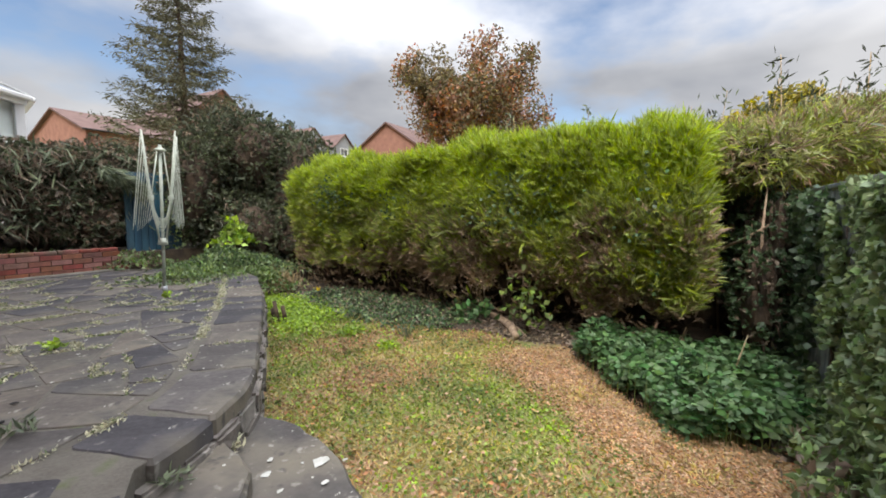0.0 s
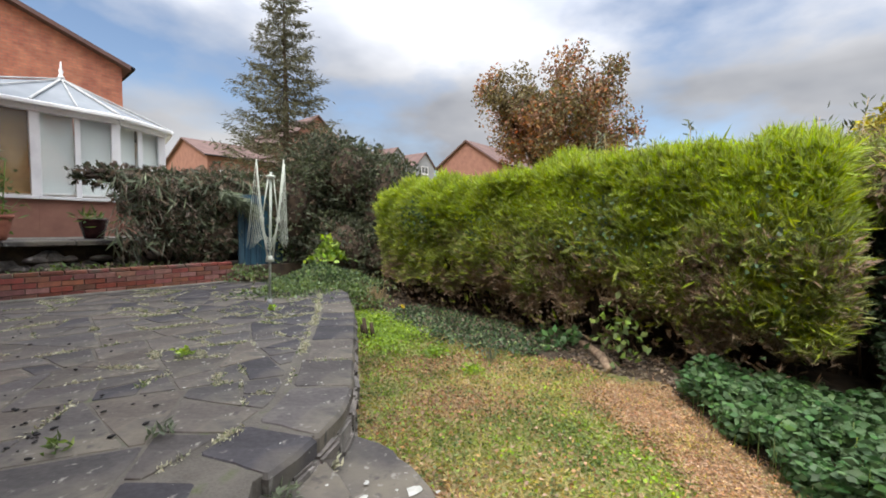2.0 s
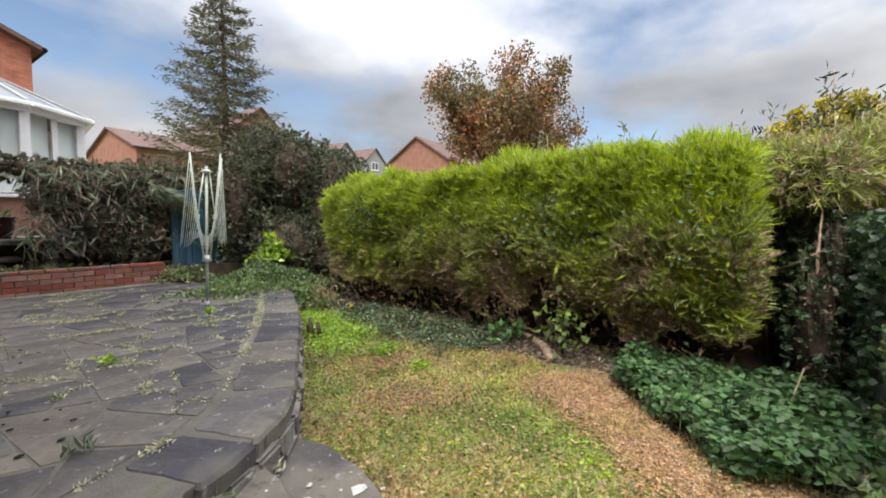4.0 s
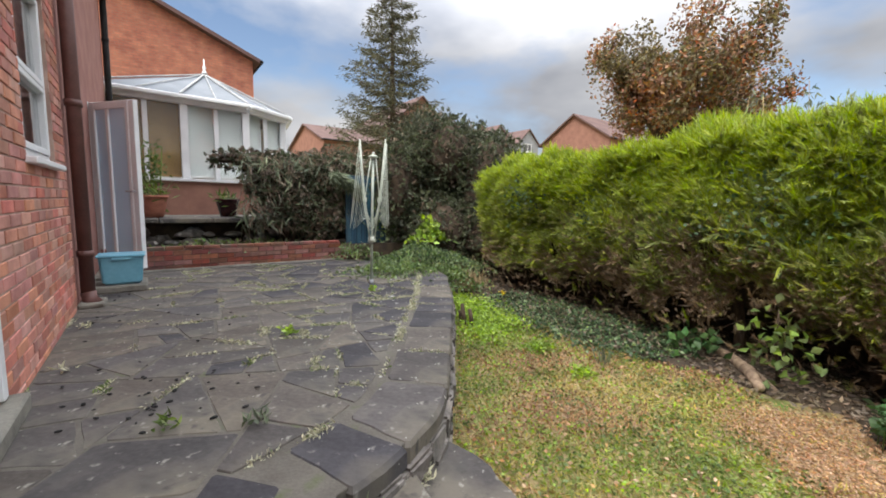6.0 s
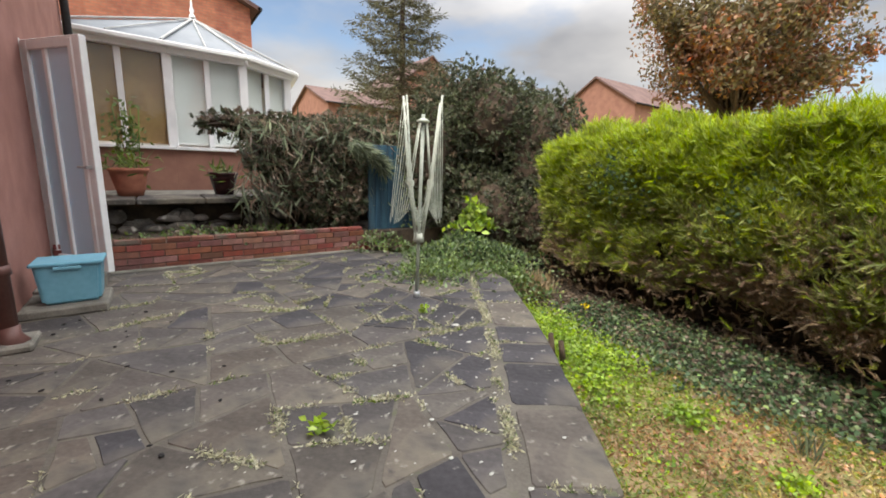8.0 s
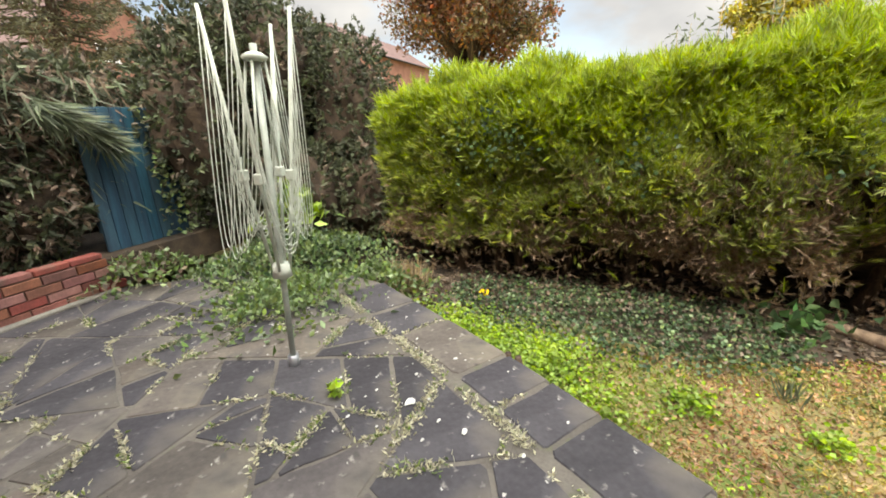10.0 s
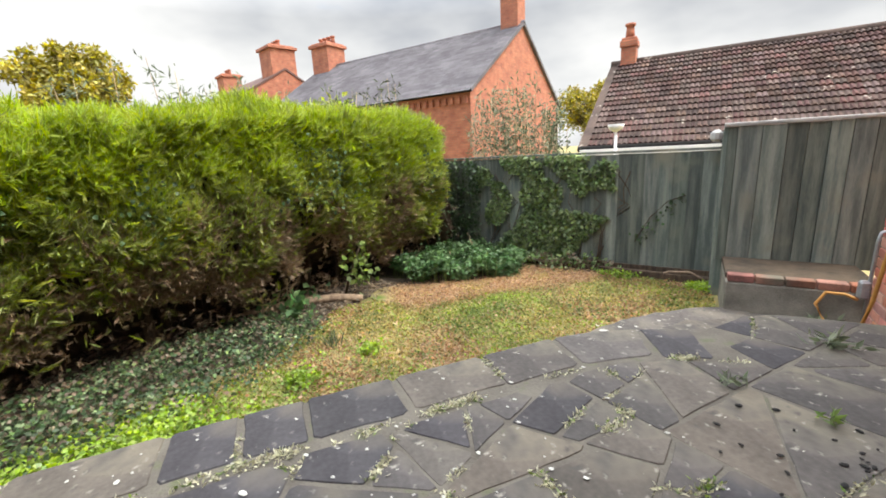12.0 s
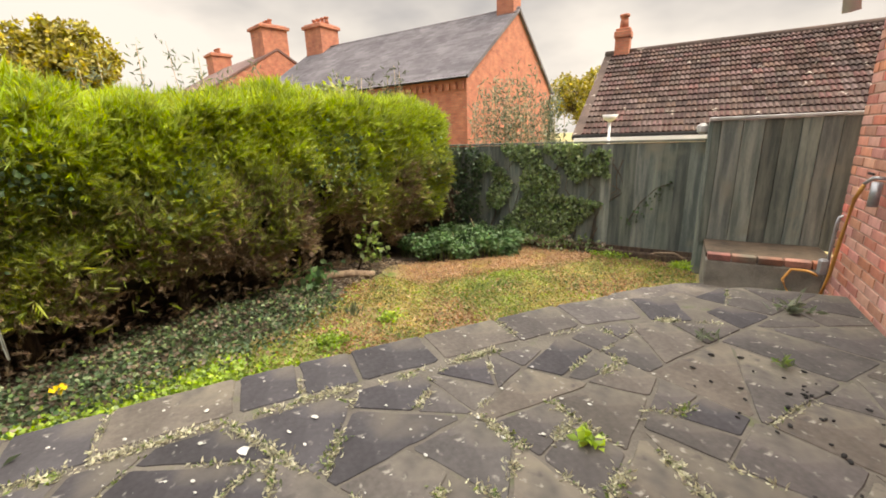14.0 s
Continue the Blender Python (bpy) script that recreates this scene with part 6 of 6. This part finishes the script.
# small pieces of walls, roofs and paving
# bricks of the house wall
cells = course_bricks(0.17, 4.86, LAWN - 0.05, 3.0, HOLES)
cells = [c for c in cells if c[2] < 2.7]
near = [c for c in cells if c[0] < 1.68 and c[2] < 1.65][:300]
chosen = set(near)
brick_meshes = {}
rest_v, rest_f = [], []


def brick_box(L, H=0.065, D=0.014, e=0.004):
    x0, x1 = -0.02, D
    lo = [(x0, 0, 0), (x0, L, 0), (x0, L, H), (x0, 0, H)]
    mid = [(x1 - e, 0, 0), (x1 - e, L, 0), (x1 - e, L, H), (x1 - e, 0, H)]
    top = [(x1, e, e), (x1, L - e, e), (x1, L - e, H - e), (x1, e, H - e)]
    V = lo + mid + top
    F = [(k, (k + 1) % 4, 4 + (k + 1) % 4, 4 + k) for k in range(4)] + [(4 + k, 4 + (k + 1) % 4, 8 + (k + 1) % 4, 8 + k) for k in range(4)] + [(8, 9, 10, 11)]
    return V, F


random.seed(14)
for c in cells:
    L = round(c[1] - c[0], 3)
    if L < 0.01:
        continue
    if c in chosen:
        if L not in brick_meshes:
            brick_meshes[L] = mesh_of("brick", *brick_box(L), BRICK)
        o = put("brick", brick_meshes[L], house)
        o.location = (-0.014 + random.uniform(-0.002, 0.003), c[0], c[2])
    else:
        V, F = brick_box(L)
        k = len(rest_v)
        dx = -0.014 + random.uniform(-0.002, 0.003)
        rest_v += [(v[0] + dx, v[1] + c[0], v[2] + c[2]) for v in V]
        rest_f += [tuple(i + k for i in f) for f in F]
tagged(put("brickwork", mesh_of("brickwork", rest_v, rest_f, BRICK_ISL), house), kind="stuff")

# bricks of the low wall
V, F = brick_box(0.215, 0.064, 0.016)
lowm = mesh_of("brick", [(v[1], -v[0], v[2]) for v in V], [f[::-1] for f in F], LOW_BRICK)
V, F = brick_box(0.105, 0.064, 0.016)
lowh = mesh_of("brick", [(v[1], -v[0], v[2]) for v in V], [f[::-1] for f in F], LOW_BRICK)
for k in range(4):
    zc = k * 0.072
    x = 0.03 - (0.11 if k % 2 else 0)
    while x < 3.2:
        if x < 0.0:
            o = put("brick", lowh, low)
            o.location = (x + 0.11, 6.876 + random.uniform(-0.004, 0.003), zc)
        else:
            o = put("brick", lowm, low)
            o.location = (x, 6.876 + random.uniform(-0.004, 0.003), zc)
            o.rotation_euler = (0, radians(random.uniform(-0.6, 0.6)), 0)
        x += 0.225
for i in range(14):
    bm = boxes((0.03 + i * 0.232, 0.03 + i * 0.232 + 0.222, 6.866, 6.972, 0.289, 0.335 + random.uniform(-0.003, 0.003)), bevel=0.006)
    part("coping_brick", bm, LOW_BRICK, low)

# roof tiles of the bungalow: rows of rolled tiles facing the garden
V, F = [], []
ye, ze, yr, zr = -5.68, 1.13, -9.55, 3.42
rows, cols = 17, 62
xw = 12.9 / cols
for r in range(rows):
    for c in range(cols):
        x = -9.6 + c * xw
        a, b = r / rows, (r + 1.12) / rows
        k = len(V)
        for s, lift in ((a, 0.10), (min(b, 1.0), 0.055)):
            y, z = ye + (yr - ye) * s, ze + (zr - ze) * s
            for q, hgt in ((0.0, 0.0), (0.16, 0.035), (0.34, 0.035), (0.5, 0.0), (0.66, 0.035), (0.84, 0.035), (0.985, 0.0)):
                V.append((x + q * xw, y + (hgt + lift) * 0.5, z + (hgt + lift) * 0.86 - 0.02))
        for q in range(6):
            F.append((k + q, k + q + 1, k + 8 + q, k + 7 + q))
        m = len(V)
        y, z = ye + (yr - ye) * a, ze + (zr - ze) * a
        for q in range(7):
            V.append((V[k + q][0], y, z + 0.02))
        for q in range(6):
            F.append((m + q, m + q + 1, k + q + 1, k + q))
tagged(put("roof_tiles", mesh_of("roof_tiles", V, F, TILE_ROOF), bung), kind="stuff")
put("ridge_tiles", tubes("ridge_tiles", [([(-9.7, -9.55, 3.45), (3.5, -9.55, 3.45)], 0.11)], TILE_ROOF, 8), bung)
part("fascia", boxes((-9.6, 3.45, -5.64, -5.58, 0.98, 1.12), bevel=0.01), UPVC, bung)

# slates of the old house roof facing the garden
V, F = [], []
rows, cols = 26, 38
x0r, x1r = -0.12, 13.1
for r in range(rows):
    off = 0.5 * (r % 2)
    for c in range(cols):
        xa, xb = x0r + (c + off) * (x1r - x0r) / (cols + 1), x0r + (c + off + 0.97) * (x1r - x0r) / (cols + 1)
        k = len(V)
        for s, up in ((r / rows, 0.12), ((r + 1.1) / rows, 0.095)):
            y, z = 4.86 * (1 - min(s, 1)), 3.22 + 3.18 * min(s, 1)
            V += [(xa, y + up * 0.6, z + up * 0.75), (xb, y + up * 0.6, z + up * 0.75)]
        F.append((k + 1, k, k + 2, k + 3))
tagged(put("roof_slates", mesh_of("roof_slates", V, F, SLATE_ROOF), old), kind="stuff")
put("ridge_tiles", tubes("ridge_tiles", [([(-0.12, 0, 6.46), (13.0, 0, 6.46)], 0.10)], SLATE_ROOF, 8), old)

# crazy paving
random.seed(42)
cum = [0.0]
for (xa, ya), (xb, yb) in zip(EDGE, EDGE[1:]):
    cum.append(cum[-1] + math.hypot(xb - xa, yb - ya))


def on_edge(s, inset):
    """A point at length s along the patio's curved edge, moved inwards."""
    i = max(k for k in range(len(cum) - 1) if cum[k] <= s or k == 0)
    d = cum[i + 1] - cum[i]
    f = (s - cum[i]) / d
    (xa, ya), (xb, yb) = EDGE[i], EDGE[i + 1]
    dx, dy = (xb - xa) / d, (yb - ya) / d
    return xa + (xb - xa) * f + dy * inset, ya + (yb - ya) * f - dx * inset


def span(poly):
    return abs(sum(p[0] * q[1] - q[0] * p[1] for p, q in zip(poly, poly[1:] + poly[:1]))) / 2


def middle(poly):
    return sum(p[0] for p in poly) / len(poly), sum(p[1] for p in poly) / len(poly)


def break_up(poly, out):
    """Split a slab of stone again and again with crooked cuts, as a mason breaks flags."""
    big = span(poly)
    if big < random.choice((0.07, 0.10, 0.15, 0.21, 0.28)):
        out.append(poly)
        return
    pts = np.array(poly)
    c = pts.mean(0)
    w, v = np.linalg.eigh(np.cov((pts - c).T))
    ang = math.atan2(v[1, 1], v[0, 1]) + random.gauss(0, 0.28)
    c = c + (pts[random.randrange(len(pts))] - c) * random.uniform(0.0, 0.28)
    nx, ny = math.cos(ang), math.sin(ang)
    for sgn in (1, -1):
        half = clip_poly(poly, c[0], c[1], nx * sgn, ny * sgn)
        if len(half) > 2 and span(half) > 0.008:
            break_up(half, out)


stones, joints = [], []
COURSE = 0.36
s = 0.0
while s < cum[-1] - 0.12:
    e = min(s + random.uniform(0.30, 0.62), cum[-1] - 0.002)
    depth = COURSE + random.uniform(-0.03, 0.03)
    slant = random.uniform(-0.05, 0.05)
    stones.append(([on_edge(s, -0.035), on_edge((s + e) / 2, -0.042), on_edge(e, -0.035), on_edge(min(e + slant * 0.5, cum[-1]), depth), on_edge(max(s + slant * 0.5, 0.0), depth)], True))
    joints.append((on_edge(s, COURSE + 0.01), on_edge(e, COURSE + 0.01), 3.0))
    joints.append((on_edge(e, 0.02), on_edge(e, COURSE), 0.35))
    s = e
raw = []
break_up([(0.0, 0.60), (4.4, 0.60), (4.4, 6.86), (0.0, 6.86)], raw)
inner = [on_edge(k, COURSE + 0.04) for k in np.linspace(0.0, cum[-1], 14)]
BOUND = [*zip(inner, inner[1:]), *zip([EDGE[-1], *SW], SW), ((3.35, 6.86), (4.3, 5.6)), ((4.3, 5.6), (4.02, 4.72))]
for poly in raw:
    for (xa, ya), (xb, yb) in BOUND:
        if len(poly) < 3:
            break
        d = math.hypot(xb - xa, yb - ya)
        dx, dy = (xb - xa) / d, (yb - ya) / d
        cx, cy = middle(poly)
        if math.hypot((xa + xb) / 2 - cx, (ya + yb) / 2 - cy) < 0.75 + d / 2:
            along = (cx - xa) * dx + (cy - ya) * dy
            if -0.2 < along < d + 0.2:
                poly = clip_poly(poly, xa, ya, -dy, dx)
    if len(poly) > 2 and span(poly) > 0.012 and in_poly(*[np.array([c]) for c in middle(poly)], PATIO)[0]:
        stones.append((poly, False))
        for p, q in zip(poly, poly[1:] + poly[:1]):
            if math.hypot(q[0] - p[0], q[1] - p[1]) > 0.08:
                joints.append((p, q, 1.0))


def shrink(poly, by):
    """Move every side of a convex stone inwards."""
    cx, cy = middle(poly)
    out = poly
    for (xa, ya), (xb, yb) in zip(poly, poly[1:] + poly[:1]):
        d = math.hypot(xb - xa, yb - ya)
        if d < 1e-4 or len(out) < 3:
            continue
        nx, ny = (yb - ya) / d, -(xb - xa) / d
        if (cx - xa) * nx + (cy - ya) * ny > 0:
            nx, ny = -nx, -ny
        w = by * random.uniform(0.5, 1.9)
        out = clip_poly(out, xa - nx * w, ya - ny * w, nx, ny)
    return out


def weathered(poly, jitter):
    """Knock the corners off a stone and make its sides uneven."""
    out = []
    n = len(poly)
    for k in range(n):
        p, q, r = poly[k - 1], poly[k], poly[(k + 1) % n]
        cut = random.uniform(0.02, 0.07)
        for o in (p, r):
            out.append((q[0] + (o[0] - q[0]) * cut, q[1] + (o[1] - q[1]) * cut))
        L = math.hypot(r[0] - q[0], r[1] - q[1])
        m = int(L / 0.10)
        for j in range(1, m):
            f = cut + (1 - 2 * cut) * j / m
            out.append((q[0] + (r[0] - q[0]) * f + random.uniform(-jitter, jitter), q[1] + (r[1] - q[1]) * f + random.uniform(-jitter, jitter)))
    return out


for poly, coping in stones:
    poly = shrink(poly, 0.003 if coping else 0.008)
    if len(poly) < 3 or span(poly) < 0.006:
        continue
    sx, sy = middle(poly)
    fine = weathered([(x - sx, y - sy) for x, y in poly], 0.006)
    bm = slab(fine, -0.095 if coping else -0.05, 0.0, chamfer=0.020 if coping else 0.004)
    corner = sx > 2.1 and sy > 2.6
    o = part("paving_stone", bm, SLATE_DARK if random.random() < ((0.97 if coping else 0.8) if corner else 0.08) else SLATE, patio)
    o.location = (sx, sy, 0.003 if coping else random.uniform(0.0, 0.004))
    o.rotation_euler = (random.uniform(-0.004, 0.004), random.uniform(-0.004, 0.004), 0)

# rubble stones of the patio's front face under the coping
for row, (zc, hgt) in enumerate(((-0.145, 0.11), (-0.25, 0.12), (-0.345, 0.10))):
    s = 0.05 * row
    while s < cum[-1] - 0.05:
        L = random.uniform(0.10, 0.30)
        bm = bmesh.new()
        bmesh.ops.create_cube(bm, size=1.0)
        bmesh.ops.bevel(bm, geom=bm.edges[:], offset=0.13, segments=2, affect="EDGES")
        seed = Vector((s * 3, row * 5, 2))
        for v in bm.verts:
            v.co *= 1 + 0.30 * noise.noise(v.co * 2.1 + seed)
        (xa, ya), (xb, yb) = on_edge(s, -0.004), on_edge(min(s + L, cum[-1]), -0.004)
        bm.transform(Matrix.LocRotScale(((xa + xb) / 2, (ya + yb) / 2, zc + random.uniform(-0.012, 0.012)), Euler((0, random.uniform(-0.08, 0.08), math.atan2(yb - ya, xb - xa))), (L * 1.02, 0.10 + random.uniform(-0.02, 0.03), hgt)))
        part("face_stone", bm, ROCK, patio)
        s += L

# weeds in the joints
rng.seed(77)
random.seed(77)
for (xa, ya), (xb, yb), weight in joints:
    mx, my = (xa + xb) / 2, (ya + yb) / 2
    if my < 1.0 or not in_poly(np.array([mx]), np.array([my]), PATIO)[0]:
        continue
    lush = 0.44 if mx > 1.3 and 2.0 < my < 5.6 else 0.20
    if mx < 0.7:
        lush = 0.10
    if random.random() > lush * weight:
        continue
    L = math.hypot(xb - xa, yb - ya)
    heavy = random.random() < (0.8 if weight > 2 else 0.45)
    a0 = random.uniform(0.0, 0.4)
    a1 = random.uniform(a0 + 0.25, 1.0)
    n = int(L * (a1 - a0) * (random.uniform(420, 1000) if heavy else random.uniform(90, 260))) + 6
    t = thing("joint_weed", "pale creeping weed growing in a patio joint" if heavy else "small tuft of weed in a patio joint", "weed", "weeds in the paving joints")
    u = a0 + (a1 - a0) * (rng.random(n) + 0.10 * np.sin(rng.random(n) * 19))
    width = 0.016 if heavy else 0.008
    q = np.stack([xa + (xb - xa) * u + rng.normal(size=n) * width, ya + (yb - ya) * u + rng.normal(size=n) * width, np.full(n, -0.004) + 0.012 * rng.random(n)], 1)
    green = rng.random(n) < random.choice((0.05, 0.15, 0.4))
    for sel, m, nm in ((~green, WEED_PALE, "pale_leaves"), (green, WEED, "green_leaves")):
        if sel.sum():
            put(nm, leaves(nm, q[sel], rng.normal(size=(sel.sum(), 3)) * np.array([1, 1, 0.4]) + np.array([0, 0, 0.35]), 0.016 + 0.018 * rng.random(sel.sum()), 0.010, m), t)
for x, y, n, s, m, lab in ((2.64, 4.22, 24, 0.05, LIME, "yellow-green leafy weed by the dryer foot"), (1.41, 3.13, 26, 0.05, LIME, "yellow-green leafy weed in the paving"), (1.20, 1.24, 40, 0.06, BUDDLEIA, "grey-green leafy weed at the step corner"), (1.53, 1.42, 90, 0.05, WEED_PALE, "pale yellow-green weed between patio and step"),
                           (0.42, 1.2, 34, 0.09, BUDDLEIA, "grey-green spreading weed near the wall"), (0.28, 0.22, 60, 0.08, BUDDLEIA, "green leafy weed by the gate step"), (0.12, 4.1, 16, 0.05, WEED_PALE, "pale weed at the wall foot"), (0.14, 3.1, 12, 0.05, WEED_PALE, "pale weed at the wall foot"), (0.95, 1.9, 26, 0.06, BUDDLEIA, "grey-green weed in the paving"), (0.6, 2.1, 22, 0.06, WEED, "green weed in the paving")):
    t = thing("paving_weed", lab, "weed")
    zz = 0.004 if in_poly(np.array([x]), np.array([y]), PATIO)[0] else (-0.122 if in_poly(np.array([x]), np.array([y]), UPPER)[0] else -0.23)
    q = np.array([x, y, zz]) + rng.normal(size=(n, 3)) * np.array([s * 0.5, s * 0.5, 0.0]) + np.array([0, 0, 1]) * rng.random((n, 1)) * 0.04
    put("leaves", leaves("leaves", q, rng.normal(size=q.shape) * np.array([1, 1, 0.3]) + np.array([0, 0, 0.5]), s * (0.6 + 0.7 * rng.random(n)), s * (0.7 if m is LIME else 0.3), m), t)

# white lichen spots and black droppings
t = thing("lichen_spots", "white lichen spots on the dark paving", "lichen", kind="stuff")
V, F = [], []


def blot(x, y, z, r):
    k = len(V)
    n = 7
    for i in range(n):
        a = 2 * math.pi * i / n
        rr = r * random.uniform(0.6, 1.2)
        V.append((x + math.cos(a) * rr, y + math.sin(a) * rr * 0.7, z))
    V.append((x, y, z + 0.003))
    for i in range(n):
        F.append((k + i, k + (i + 1) % n, k + n))


for i in range(95):
    s = random.uniform(0.0, cum[-1] - 0.6)
    k = max(q for q in range(len(cum) - 1) if cum[q] <= s)
    f = (s - cum[k]) / (cum[k + 1] - cum[k])
    (xa, ya), (xb, yb) = EDGE[k], EDGE[k + 1]
    dx, dy = (xb - xa) / (cum[k + 1] - cum[k]), (yb - ya) / (cum[k + 1] - cum[k])
    o = random.uniform(0.08, 1.1)
    blot(xa + (xb - xa) * f + dy * o, ya + (yb - ya) * f - dx * o, 0.009, random.choice((0.006, 0.009, 0.013)))
for x, y, r in ((2.69, 3.84, 0.035), (2.58, 3.54, 0.02), (3.1, 3.75, 0.018), (2.9, 3.9, 0.015)):
    blot(x, y, 0.010, r)
for x, y, r in ((1.71, 0.99, 0.045), (1.52, 1.12, 0.025), (1.6, 1.2, 0.02), (1.48, 0.98, 0.018), (1.62, 0.86, 0.02), (1.78, 0.9, 0.015), (1.66, 1.05, 0.012), (1.5, 0.8, 0.02), (1.35, 0.6, 0.02)):
    blot(x, y, -0.228, r)
tagged(put("spots", mesh_of("spots", V, F, WHITE_BITS), t), kind="stuff")
t = thing("black_debris", "scattered black clumps of debris on the paving", "debris", kind="stuff")
bm = bmesh.new()
for i in range(66):
    if i < 38:
        x, y = random.uniform(0.15, 1.2), random.uniform(2.2, 5.4)
    else:
        x, y = random.gauss(0.65, 0.18), random.gauss(2.35, 0.22)
    r = random.uniform(0.005, 0.012)
    v = bmesh.ops.create_icosphere(bm, subdivisions=1, radius=r)["verts"]
    a = random.uniform(0, 3.14)
    for w in v:
        c = w.co.copy()
        c = Vector((c.x * random.uniform(0.9, 1.3) * 1.5, c.y, c.z * 0.6))
        c.rotate(Euler((0, 0, a)))
        w.co = c + Vector((max(x, 0.05), max(y, 1.0), 0.010))
tagged(part("clumps", bm, BLACK_BITS, t), kind="stuff")
